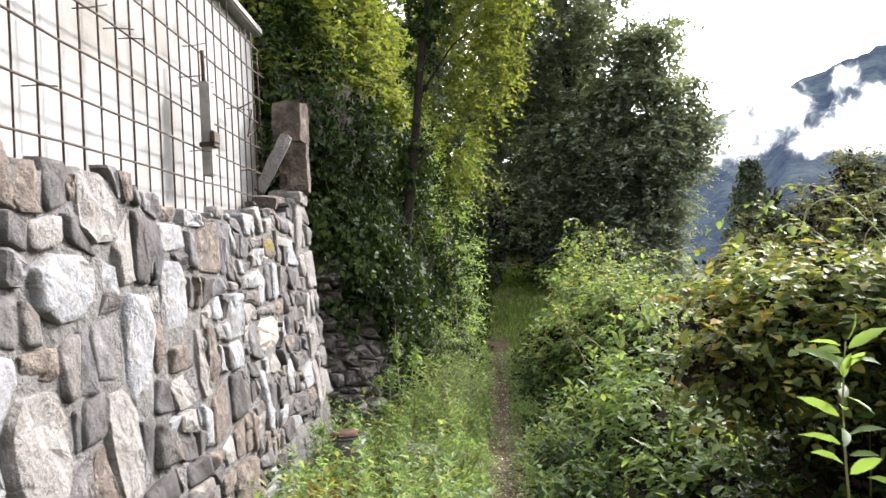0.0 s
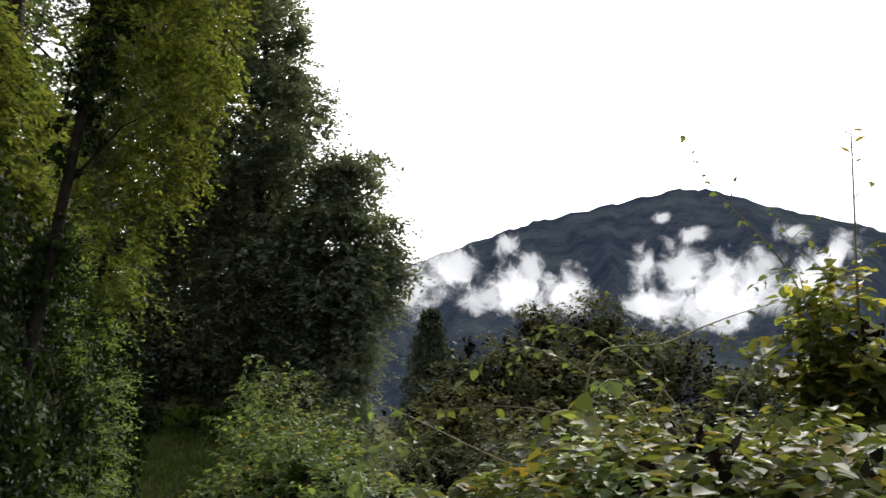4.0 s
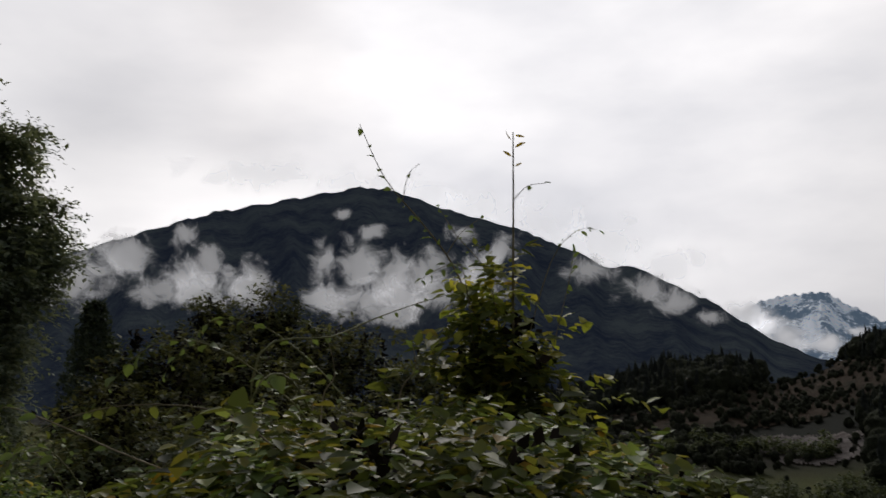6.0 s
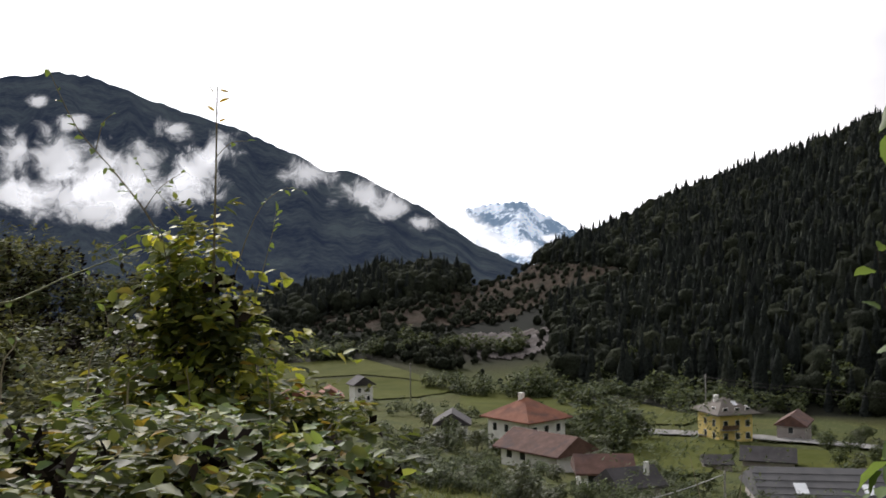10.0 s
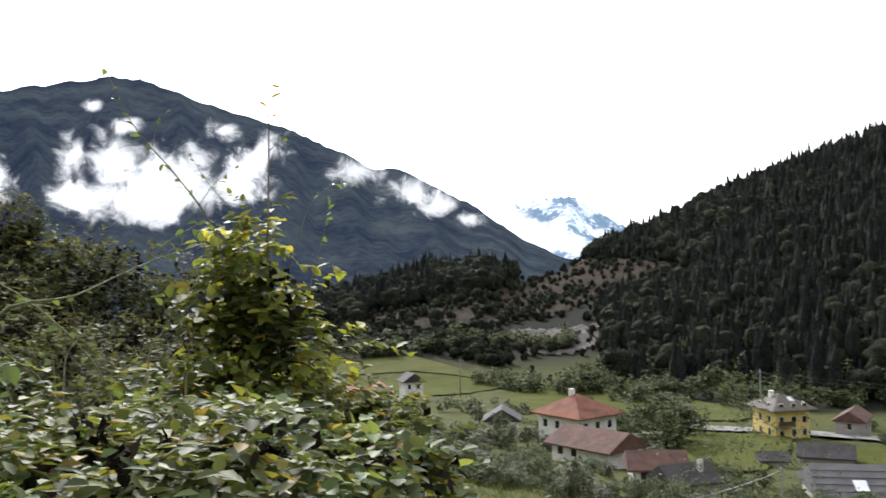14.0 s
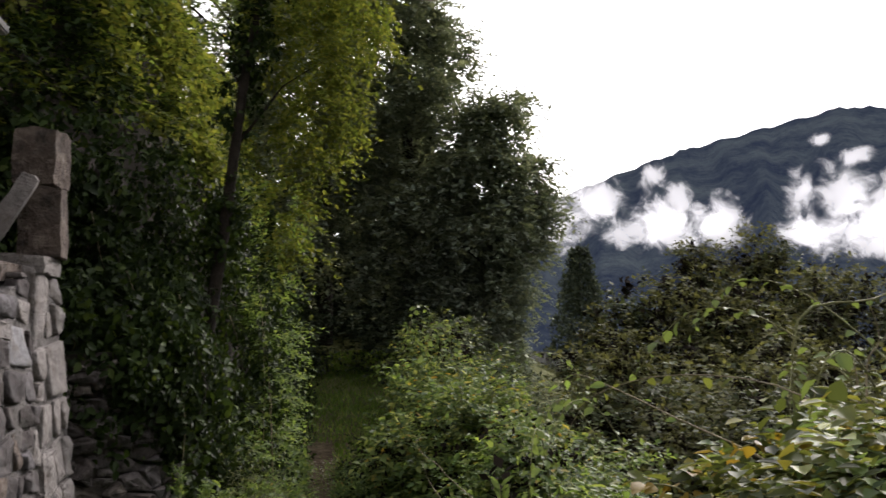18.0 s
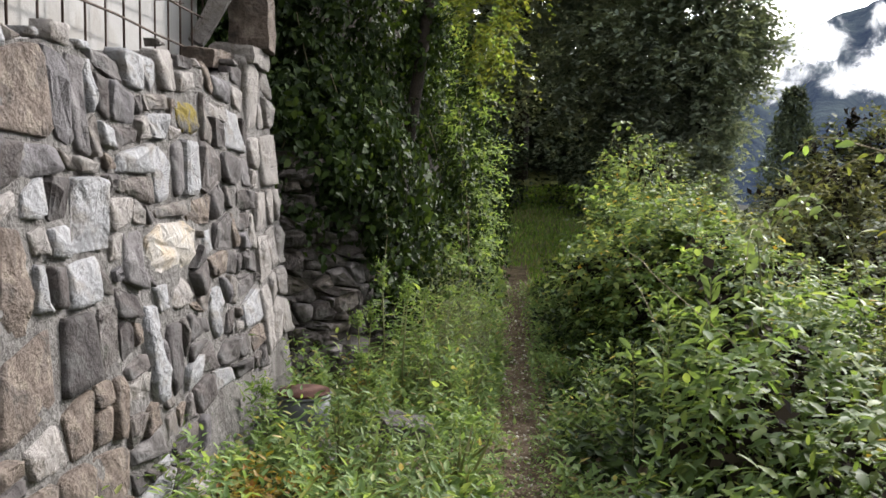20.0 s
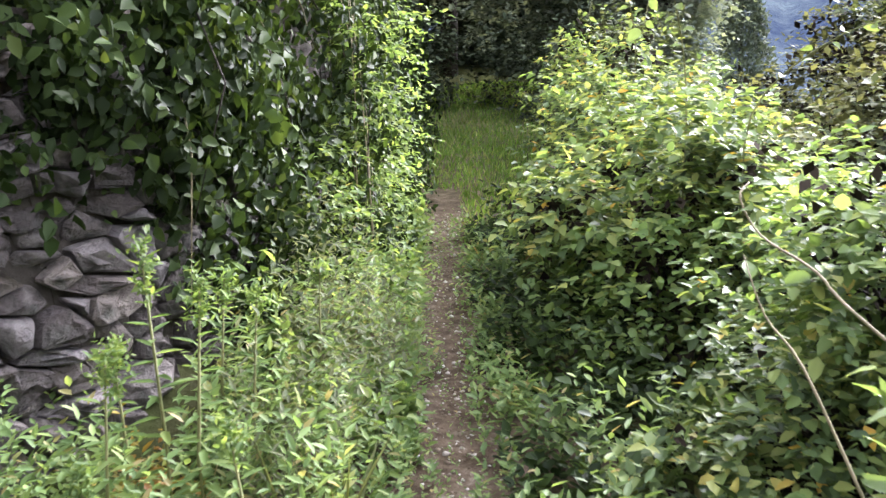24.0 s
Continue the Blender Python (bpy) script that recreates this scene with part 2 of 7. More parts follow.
M_BRIGHTSTONE = surface("bright_quartz_stone", [(0.3, (0.23, 0.205, 0.175)), (0.7, (0.33, 0.315, 0.295))], 10, 0.8, 0.7, 30, stain=(0.3, 0.24, 0.17), stain_scale=6, depth=0.03)
M_LICHEN = surface("lichen_stone", [(0.42, (0.072, 0.066, 0.060)), (0.56, (0.15, 0.115, 0.018))], 14, 0.95, 1.0, 40)
M_MORTAR = surface("lime_mortar", [(0.3, (0.10, 0.093, 0.088)), (0.7, (0.175, 0.164, 0.156))], 9, 0.95, 1.0, 24, stain=(0.085, 0.078, 0.072), stain_scale=4, depth=0.05)
M_DARKSTONE = surface("damp_stone", [(0.3, (0.075, 0.066, 0.061)), (0.7, (0.225, 0.203, 0.19))], 10, 0.9, 1.0, 28, random_mix=0.8, random_stops=STONE_TONES, stain=(0.044, 0.044, 0.036), stain_scale=5, depth=0.04)
# earth joints of the damp wall; also darkened for shade inside the ivy bank
M_DARKGAP = surface("earth_joint_and_shade", [(0.3, (0.022, 0.019, 0.015)), (0.7, (0.058, 0.050, 0.040))], 8, 1.0, 0.8, 30)
M_PLASTER = surface("white_plaster", [(0.3, (0.221, 0.216, 0.211)), (0.6, (0.268, 0.264, 0.257))], 2.2, 0.9, 0.35, 25, stain=(0.184, 0.168, 0.147), stain_scale=1.6)
M_RUST = surface("rusty_bar", [(0.3, (0.035, 0.026, 0.022)), (0.7, (0.09, 0.06, 0.045))], 20, 0.8, 0.4, 90, metal=0.3)
M_CONCRETE = surface("concrete", [(0.3, (0.160, 0.156, 0.148)), (0.7, (0.288, 0.280, 0.264))], 4, 0.95, 0.6, 40, stain=(0.104, 0.100, 0.096))
M_GREYWOOD = surface("weathered_wood", [(0.3, (0.17, 0.16, 0.15)), (0.7, (0.34, 0.32, 0.3))], 6, 0.9, 0.6, 60)
M_CLAY = surface("brown_block", [(0.3, (0.07, 0.055, 0.046)), (0.5, (0.14, 0.11, 0.09)), (0.7, (0.22, 0.185, 0.155))], 11, 0.9, 1.0, 30, stain=(0.05, 0.042, 0.038), stain_scale=7, depth=0.04)
M_ZINC = surface("dull_zinc", [(0.3, (0.071, 0.076, 0.080)), (0.7, (0.126, 0.130, 0.134))], 5, 0.6, 0.2, 50, metal=0.35)
M_REDRUST = surface("red_rust", [(0.3, (0.038, 0.014, 0.009)), (0.7, (0.080, 0.033, 0.022))], 8, 0.85, 0.4, 70)
M_WALLWHITE = surface("white_render", [(0.3, (0.748, 0.737, 0.714)), (0.7, (0.891, 0.891, 0.873))], 0.35, 0.9, 0.2, 4, stain=(0.658, 0.635, 0.600), stain_scale=0.3)
M_WALLYELLOW = surface("yellow_render", [(0.3, (0.70, 0.54, 0.19)), (0.7, (0.76, 0.60, 0.23))], 0.35, 0.9, 0.2, 4)
M_WALLGREY = surface("grey_render", [(0.3, (0.3, 0.27, 0.26)), (0.7, (0.46, 0.42, 0.4))], 0.4, 0.9, 0.2, 4)
M_ROOFRED = surface("red_roof_tile", [(0.3, (0.17, 0.062, 0.038)), (0.7, (0.26, 0.112, 0.07))], 0.5, 0.9, 0.5, 3, stain=(0.113, 0.056, 0.043), stain_scale=0.25)
M_ROOFBROWN = surface("brown_roof_tile", [(0.3, (0.080, 0.043, 0.035)), (0.7, (0.160, 0.091, 0.073))], 0.7, 0.9, 0.5, 3, stain=(0.076, 0.051, 0.051), stain_scale=0.4)
M_ROOFGREY = surface("grey_roof", [(0.3, (0.066, 0.066, 0.07)), (0.7, (0.112, 0.11, 0.115))], 0.5, 0.8, 0.4, 3)
M_ROOFTAUPE = surface("brown_grey_roof", [(0.3, (0.09, 0.078, 0.068)), (0.7, (0.15, 0.132, 0.115))], 0.5, 0.85, 0.4, 3)
M_ROOFDARK = surface("dark_roof", [(0.3, (0.036, 0.033, 0.036)), (0.7, (0.072, 0.066, 0.069))], 0.5, 0.85, 0.4, 3)
M_WINDOW = surface("dark_window", [(0.3, (0.015, 0.017, 0.02)), (0.7, (0.035, 0.04, 0.045))], 1.0, 0.15, 0.0, 5)
M_SKYLIGHT = surface("skylight_pane", [(0.3, (0.6, 0.63, 0.66)), (0.7, (0.75, 0.77, 0.8))], 1.0, 0.08, 0.0, 5)
M_WOODTRIM = surface("brown_shutter", [(0.3, (0.06, 0.035, 0.02)), (0.7, (0.14, 0.085, 0.05))], 1.0, 0.8, 0.2, 10)
M_ROADGREY = surface("pale_asphalt", [(0.3, (0.140, 0.140, 0.140)), (0.7, (0.238, 0.231, 0.224))], 0.4, 0.95, 0.2, 5)
M_WIRE = surface("cable", [(0.3, (0.25, 0.25, 0.25)), (0.7, (0.4, 0.4, 0.4))], 2, 0.6, 0.0, 5)

# ---------------------------------------------------------------- mesh helpers
rng = np.random.default_rng(7)


def part(name, bm, material, parent=None, label=""):
    me = bpy.data.meshes.new(name)
    bm.to_mesh(me)
    bm.free()
    me.materials.append(material)
    ob = new(name, me)
    ob.parent = parent
    return tagged(ob, label)


def thing(name, at=(0, 0, 0), turn=0.0, label="", category="", group="", kind=""):
    ob = new(name)
    ob.matrix_basis = pose(*at, 0, 0, turn)
    return tagged(ob, label, category, group, kind)


def array_mesh(name, verts, faces, material, parent=None, smooth=False):
    """A mesh from numpy arrays: verts (N,3), faces (M,k) with one k."""
    me = bpy.data.meshes.new(name)
    faces = np.asarray(faces, dtype=np.int32)
    k = faces.shape[1]
    me.vertices.add(len(verts))
    me.vertices.foreach_set("co", np.ascontiguousarray(verts, dtype=np.float32).ravel())
    me.loops.add(faces.size)
    me.loops.foreach_set("vertex_index", faces.ravel())
    me.polygons.add(len(faces))
    me.polygons.foreach_set("loop_start", np.arange(len(faces), dtype=np.int32) * k)
    if smooth:
        me.polygons.foreach_set("use_smooth", np.ones(len(faces), dtype=bool))
    me.update(calc_edges=True)
    me.materials.append(material)
    ob = new(name, me)
    ob.parent = parent
    return ob


def box_bm(x0, y0, z0, x1, y1, z1, bevel=0.0, bm=None):
    own = bm if bm is not None else bmesh.new()
    r = bmesh.ops.create_cube(own, size=1.0)
    for v in r["verts"]:
        v.co = Vector((x0 + (v.co.x + 0.5) * (x1 - x0), y0 + (v.co.y + 0.5) * (y1 - y0), z0 + (v.co.z + 0.5) * (z1 - z0)))
    if bevel:
        bmesh.ops.bevel(own, geom=[e for e in own.edges if e.verts[0] in r["verts"]], offset=bevel, segments=2, affect="EDGES")
    return own


def tube_bm(points, radii, sides=6, bm=None):
    own = bm if bm is not None else bmesh.new()
    rings = []
    for k, p in enumerate(points):
        p = Vector(p)
        a = Vector(points[max(k - 1, 0)])
        b = Vector(points[min(k + 1, len(points) - 1)])
        q = (b - a).to_track_quat("Z", "Y")
        r = radii[k] if hasattr(radii, "__len__") else radii
        rings.append([own.verts.new(p + q @ Vector((r * math.cos(2 * math.pi * j / sides), r * math.sin(2 * math.pi * j / sides), 0))) for j in range(sides)])
    for a, b in zip(rings, rings[1:]):
        for j in range(sides):
            own.faces.new((a[j], a[(j + 1) % sides], b[(j + 1) % sides], b[j]))
    own.faces.new(rings[0][::-1])
    own.faces.new(rings[-1])
    for f in own.faces:
        f.smooth = True
    return own


def unit(v):
    return v / np.maximum(np.linalg.norm(v, axis=-1, keepdims=True), 1e-9)


def leaf_blades(P, D, U, L, W, full=True, fold=0.13):
    """Leaves as folded blades. P base points, D way of the leaf, U its upper side, L length, W width."""
    S = unit(np.cross(D, U))
    N = np.cross(S, D)
    L, W = L[:, None], W[:, None]
    n = len(P)
    if full == 2:
        # a broad leaf with midrib, bent along its length, edge a little wavy
        V = np.empty((n, 21, 3))
        for q, (t, w) in enumerate(((0.0, 0.04), (0.12, 0.3), (0.3, 0.47), (0.5, 0.5), (0.7, 0.4), (0.87, 0.21), (1.0, 0.015))):
            mid = P + D * L * t - N * L * (0.22 * t * t)
            wav = 0.06 * (1 if q % 2 else -1)
            V[:, q * 3] = mid + S * W * w + N * W * (w * fold * 1.6 + wav * 0.5)
            V[:, q * 3 + 1] = mid
            V[:, q * 3 + 2] = mid - S * W * w + N * W * (w * fold * 1.6 - wav * 0.5)
        quads = [(q * 3 + o, q * 3 + 3 + o, q * 3 + 4 + o, q * 3 + 1 + o) for q in range(6) for o in (0, 1)]
        F = ((np.arange(n) * 21)[:, None, None] + np.array(quads)[None]).reshape(-1, 4)
        V = V.reshape(-1, 3)
    elif full:
        droop = -0.12 * L
        pts = [P, P + D * L * 0.3 + S * W * 0.46 + N * W * fold, P + D * L * 0.66 + S * W * 0.36 + N * (W * fold * 0.8 + droop * 0.4), P + D * L + N * droop,
               P + D * L * 0.66 - S * W * 0.36 + N * (W * fold * 0.8 + droop * 0.4), P + D * L * 0.3 - S * W * 0.46 + N * W * fold]
        V = np.stack(pts, 1).reshape(-1, 3)
        b = (np.arange(n) * 6)[:, None]
        F = np.concatenate([b + np.array([[0, 1, 2, 3]]), b + np.array([[0, 3, 4, 5]])], 1).reshape(-1, 4)
    else:
        pts = [P, P + D * L * 0.45 + S * W * 0.5 + N * W * fold, P + D * L, P + D * L * 0.45 - S * W * 0.5 + N * W * fold]
        V = np.stack(pts, 1).reshape(-1, 3)
        F = (np.arange(n) * 4)[:, None] + np.array([[0, 1, 2, 3]])
    return V, F


def twigs(A, G, length, k, leaf, aspect=0.55, spread=0.9, full=True, droop=0.3, jitter=0.5, upright=0.6, mode="flat"):
    """Leafy twigs that start at A and grow along G (both (N,3)): leaf arrays with k leaves on each twig."""
    n = len(A)
    G = unit(G + rng.normal(0, jitter, (n, 3)))
    ln = length * rng.uniform(0.5, 1.3, n)
    s = (np.arange(k) + 0.6) / k
    P = A[:, None, :] + G[:, None, :] * (ln[:, None] * s[None, :])[:, :, None]
    P[:, :, 2] -= droop * (ln[:, None] * s[None, :] ** 2)
    side = unit(np.cross(G, rng.normal(0, 1, (n, 3))))
    other = np.cross(G, side)
    ang = np.arange(k)[None, :] * 2.4 + rng.uniform(0, 6.28, (n, 1))
    R = side[:, None, :] * np.cos(ang)[:, :, None] + other[:, None, :] * np.sin(ang)[:, :, None]
    if mode == "free":
        D = unit(G[:, None, :] * 0.6 + R * spread + rng.normal(0, 0.25, (n, k, 3)))
        U = unit(np.array([0.0, 0.0, upright]) + G[:, None, :] * 0.35 + rng.normal(0, 0.3, (n, k, 3)))
    elif mode == "wall":
        D = unit(R * 0.7 + np.array([0.0, 0.0, -0.6]) + rng.normal(0, 0.3, (n, k, 3)))
        U = unit(G[:, None, :] * 0.8 + np.array([0.0, 0.0, 0.7]) + rng.normal(0, 0.35, (n, k, 3)))
    else:
        D = G[:, None, :] * 0.6 + R * spread + rng.normal(0, 0.3, (n, k, 3))
        D[:, :, 2] = D[:, :, 2] * 0.45 - 0.12
        D = unit(D)
        U = unit(np.array([0.0, 0.0, 1.5]) + G[:, None, :] * 0.35 + rng.normal(0, 0.38, (n, k, 3)))
    L = leaf * rng.uniform(0.55, 1.25, (n, k))
    P, D, U, L = P.reshape(-1, 3), D.reshape(-1, 3), U.reshape(-1, 3), L.ravel()
    return leaf_blades(P, D, U, L, L * aspect * rng.uniform(0.8, 1.2, len(L)), full)


def lump(P, scale, seed=0.0):
    """Cheap smooth 3D noise in -1..1 for arrays."""
    q = P * scale + seed
    v = (np.sin(q[:, 0] * 1.7 + 1.3 * np.sin(q[:, 1] * 1.1 + seed)) + np.sin(q[:, 1] * 1.9 + 1.2 * np.sin(q[:, 2] * 1.3)) + np.sin(q[:, 2] * 2.1 + 1.4 * np.sin(q[:, 0] * 0.9)))
    w = np.sin(q[:, 0] * 4.1 + q[:, 1] * 2.3) * np.sin(q[:, 2] * 3.7 + q[:, 0] * 1.9)
    return v / 3 * 0.7 + w * 0.3


def blob_points(blobs, n, shell=(0.7, 1.02), floor=None, rough=0.22, seed=0.0):
    """Points and outward ways on the lumpy shells of ellipsoids (x, y, z, rx, ry, rz)."""
    B = np.array(blobs, float)
    area = (B[:, 3] * B[:, 4] + B[:, 4] * B[:, 5] + B[:, 3] * B[:, 5])
    pick = rng.choice(len(B), size=n * 3, p=area / area.sum())
    d = unit(rng.normal(0, 1, (n * 3, 3)))
    C, R = B[pick, :3], B[pick, 3:]
    rad = rng.uniform(*shell, (n * 3, 1))
    P0 = C + d * R
    rad = rad * (1 + rough * lump(P0, 2.2 / max(R.mean(), 0.3), seed)[:, None])
    P = C + d * R * rad
    G = unit(d / R)
    keep = np.ones(len(P), bool)
    for j in range(len(B)):
        q = ((P - B[j, :3]) / B[j, 3:])
        keep &= ~((np.linalg.norm(q, axis=1) < 0.62) & (pick != j))
    keep &= rng.uniform(0, 1, len(P)) < 0.5 + 0.95 * lump(P, 3.4 / max(R.mean(), 0.3), seed + 5)
    if floor is not None:
        keep &= P[:, 2] > floor(P[:, 0], P[:, 1]) + 0.02
    return P[keep][:n], G[keep][:n]
# ---------------------------------------------------------------- the lie of the land
def path_x(y):
    return np.interp(y, [-8, 0, 4, 8.3, 10, 14, 18, 24], [-0.1, 0.06, 0.27, 0.5, 0.58, 0.74, 1.0, 1.8])


def path_z(y):
    return np.interp(y, [-8, 0, 6, 8, 10, 13, 16, 20, 26, 40], [0.1, 0.0, -0.12, -0.18, -0.1, 0.0, 0.3, 0.95, 1.5, 2.5])


RIDGE_AZ = [40, 46, 50.6, 52.8, 55.7, 57.2, 59.1, 60.8, 62.3, 64.0, 65.0, 67.4, 70.0, 72.0, 74.0, 76.4, 79.0, 81.6, 83.4, 88, 100, 115, 150, 180]
RIDGE_EL = [-3.6, -2.6, -1.5, -0.95, -0.3, -0.05, 0.15, -0.4, -0.6, -0.2, 0.4, 1.5, 2.3, 3.2, 4.2, 5.1, 6.0, 6.8, 7.3, 9.2, 12.6, 15.0, 17.0, 17.0]
FOOT_AZ = [40, 60, 66, 75, 90, 120]
FOOT_R = [372, 372, 360, 335, 290, 240]


def land(x, y):
    """Height of the ground, for arrays."""
    x, y = np.asarray(x, float), np.asarray(y, float)
    px, pz = path_x(y), path_z(y)
    d = x - px
    right = np.interp(d, [0.0, 0.3, 1.0, 2.6, 5.0, 12, 25, 55, 100, 155, 205, 280, 400, 520, 1200, 5000], [0.0, 0.03, 0.0, -0.25, -1.1, -3.4, -7.2, -15.0, -23.5, -32.0, -36.0, -43.5, -46.5, -48, -62, -90])
    left = np.interp(-d, [0.0, 0.25, 0.9, 1.6, 3.0, 8, 60, 600, 5000], [0.0, 0.04, 0.14, 0.5, 1.9, 4.0, 26, 260, 400])
    # beyond the recessed wall the bank stands right beside the path; before it a flat strip reaches the retaining wall
    flat = np.interp(y, [8.0, 8.6], [1.0, 0.0])
    strip = np.interp(-d, [0.0, 0.25, 1.9, 2.2, 6.0, 60, 600, 5000], [0.0, 0.03, 0.06, 1.7, 2.4, 26, 260, 400])
    near = np.where(d > 0, right, left * (1 - flat) + strip * flat)
    z = pz * (1 - np.clip((d - 15) / 65, 0, 1)) + near
    r = np.hypot(x - 0.3, y - 2.0)
    az = np.degrees(np.arctan2(x - 0.3, y - 2.0))
    el = np.interp(az, RIDGE_AZ, RIDGE_EL)
    top = 1.8 + 760 * np.tan(np.radians(el))
    foot = np.interp(az, FOOT_AZ, FOOT_R)
    t = np.clip((r - foot) / (760 - foot), 0, 1)
    hill = z + (top - z) * (t ** 1.1)
    hill = np.where(r > 760, top - (r - 760) * 0.15, hill)
    use = np.clip((az - 38) / 6, 0, 1) * np.clip((200 - az) / 10, 0, 1)
    z = np.where((az > 38) & (r > foot), z * (1 - use) + np.maximum(hill, z) * use, z)
    rough = np.sin(x * 0.9 + 1.7 * np.sin(y * 0.7)) * np.sin(y * 1.1 + x * 0.4)
    z = z + rough * np.clip((r - 4) / 60, 0, 1) * 0.3 * np.clip((420 - r) / 200, 0, 1)
    return z


def land_at(x, y):
    return float(land(np.array([x]), np.array([y]))[0])


def range_at(az, el):
    """How far off the land is met at a bearing and height angle, for arrays."""
    rr = np.geomspace(60, 755, 900)
    best = []
    for a, e in zip(np.ravel(az), np.ravel(el)):
        zz = land(0.3 + rr * math.sin(radians(a)), 2 + rr * math.cos(radians(a)))
        best.append(rr[min(int(np.argmax(np.degrees(np.arctan2(zz - 1.9, rr)) > e)) or 899, 899)])
    return np.array(best)


BARE_AZ = [51.0, 51.6, 55.6, 59.7, 61.5, 63.0, 64.5, 65.6, 68.0, 71.5, 72.5]
BARE_TOP = [-3.3, -2.7, -2.1, -1.3, -0.7, -0.1, 0.4, 0.7, 0.6, 0.3, -0.2]
BARE_LOW = [-3.3, -3.6, -3.9, -3.8, -3.7, -3.4, -3.2, -2.6, -1.4, -0.6, -0.2]


def ground_material():
    """Earth path with pale pebbles, weeds beside it, meadow and woodland floor farther off."""
    m, nt, bs, out = base_mat("meadow_and_earth")
    co = nt.nodes.new("ShaderNodeTexCoord")
    vec = co.outputs["Object"]
    sep = nt.nodes.new("ShaderNodeSeparateXYZ")
    nt.links.new(vec, sep.inputs[0])
    big = noise_node(nt, vec, 0.035, 4)
    small = noise_node(nt, vec, 1.4, 6)
    meadow = ramp_node(nt, [(0.3, (0.042, 0.050, 0.018)), (0.5, (0.07, 0.078, 0.031)), (0.68, (0.105, 0.108, 0.052))])
    nt.links.new(small.outputs["Fac"], meadow.inputs["Fac"])
    field = ramp_node(nt, [(0.42, (0.8, 0.85, 0.78)), (0.5, (1.0, 1.0, 0.85)), (0.62, (0.85, 0.8, 0.7))])
    nt.links.new(big.outputs["Fac"], field.inputs["Fac"])
    mul = nt.nodes.new("ShaderNodeMix")
    mul.data_type, mul.blend_type = "RGBA", "MULTIPLY"
    mul.inputs["Factor"].default_value = 1.0
    links(nt, (meadow.outputs["Color"], mul.inputs["A"]), (field.outputs["Color"], mul.inputs["B"]))
    fine = noise_node(nt, vec, 9.0, 8, 0.7)
    earth = ramp_node(nt, [(0.3, (0.03, 0.021, 0.014)), (0.46, (0.075, 0.054, 0.037)), (0.58, (0.125, 0.095, 0.068)), (0.7, (0.21, 0.175, 0.135))])
    nt.links.new(fine.outputs["Fac"], earth.inputs["Fac"])
    # earth near the walker, meadow farther off
    ln = nt.nodes.new("ShaderNodeVectorMath")
    ln.operation = "LENGTH"
    nt.links.new(vec, ln.inputs[0])
    mr = nt.nodes.new("ShaderNodeMapRange")
    mr.inputs["From Min"].default_value, mr.inputs["From Max"].default_value = 13.0, 17.0
    off = nt.nodes.new("ShaderNodeMath")
    off.operation = "SUBTRACT"
    off.inputs[1].default_value = 0.4
    away = nt.nodes.new("ShaderNodeMath")
    away.operation = "ABSOLUTE"
    side = nt.nodes.new("ShaderNodeMapRange")
    side.inputs["From Min"].default_value, side.inputs["From Max"].default_value = 0.55, 1.1
    most = nt.nodes.new("ShaderNodeMath")
    most.operation = "MAXIMUM"
    mx = nt.nodes.new("ShaderNodeMix")
    mx.data_type = "RGBA"
    links(nt, (sep.outputs["X"], off.inputs[0]), (off.outputs[0], away.inputs[0]), (away.outputs[0], side.inputs["Value"]), (side.outputs["Result"], most.inputs[0]))
    links(nt, (ln.outputs["Value"], mr.inputs["Value"]), (mr.outputs["Result"], most.inputs[1]), (most.outputs[0], mx.inputs["Factor"]), (earth.outputs["Color"], mx.inputs["A"]), (mul.outputs["Result"], mx.inputs["B"]))
    # woodland floor on the far slope
    mr2 = nt.nodes.new("ShaderNodeMapRange")
    mr2.inputs["From Min"].default_value, mr2.inputs["From Max"].default_value = 380.0, 440.0
    mx2 = nt.nodes.new("ShaderNodeMix")
    mx2.data_type = "RGBA"
    scree = noise_node(nt, vec, 0.012, 4)
    wood = ramp_node(nt, [(0.45, (0.012, 0.014, 0.011)), (0.62, (0.026, 0.026, 0.019))])
    # the wood comes nearer where the slope stands closer, east of a line through the valley
    tilt = nt.nodes.new("ShaderNodeMath")
    tilt.operation = "MULTIPLY_ADD"
    tilt.inputs[1].default_value = -2.36
    east, near, both, woods = (nt.nodes.new("ShaderNodeMapRange"), nt.nodes.new("ShaderNodeMapRange"), nt.nodes.new("ShaderNodeMath"), nt.nodes.new("ShaderNodeMath"))
    east.inputs["From Min"].default_value, east.inputs["From Max"].default_value = 0.0, 25.0
    near.inputs["From Min"].default_value, near.inputs["From Max"].default_value = 290.0, 310.0
    both.operation, woods.operation = "MULTIPLY", "MAXIMUM"
    links(nt, (sep.outputs["Y"], tilt.inputs[0]), (sep.outputs["X"], tilt.inputs[2]), (tilt.outputs[0], east.inputs["Value"]), (ln.outputs["Value"], near.inputs["Value"]),
          (east.outputs["Result"], both.inputs[0]), (near.outputs["Result"], both.inputs[1]), (mr2.outputs["Result"], woods.inputs[0]), (both.outputs[0], woods.inputs[1]))
    links(nt, (scree.outputs["Fac"], wood.inputs["Fac"]), (ln.outputs["Value"], mr2.inputs["Value"]), (woods.outputs[0], mx2.inputs["Factor"]), (mx.outputs["Result"], mx2.inputs["A"]), (wood.outputs["Color"], mx2.inputs["B"]))
    nt.links.new(mx2.outputs["Result"], bs.inputs["Base Color"])
    bs.inputs["Roughness"].default_value = 0.95
    bs.inputs["Specular IOR Level"].default_value = 0.03
    b = nt.nodes.new("ShaderNodeBump")
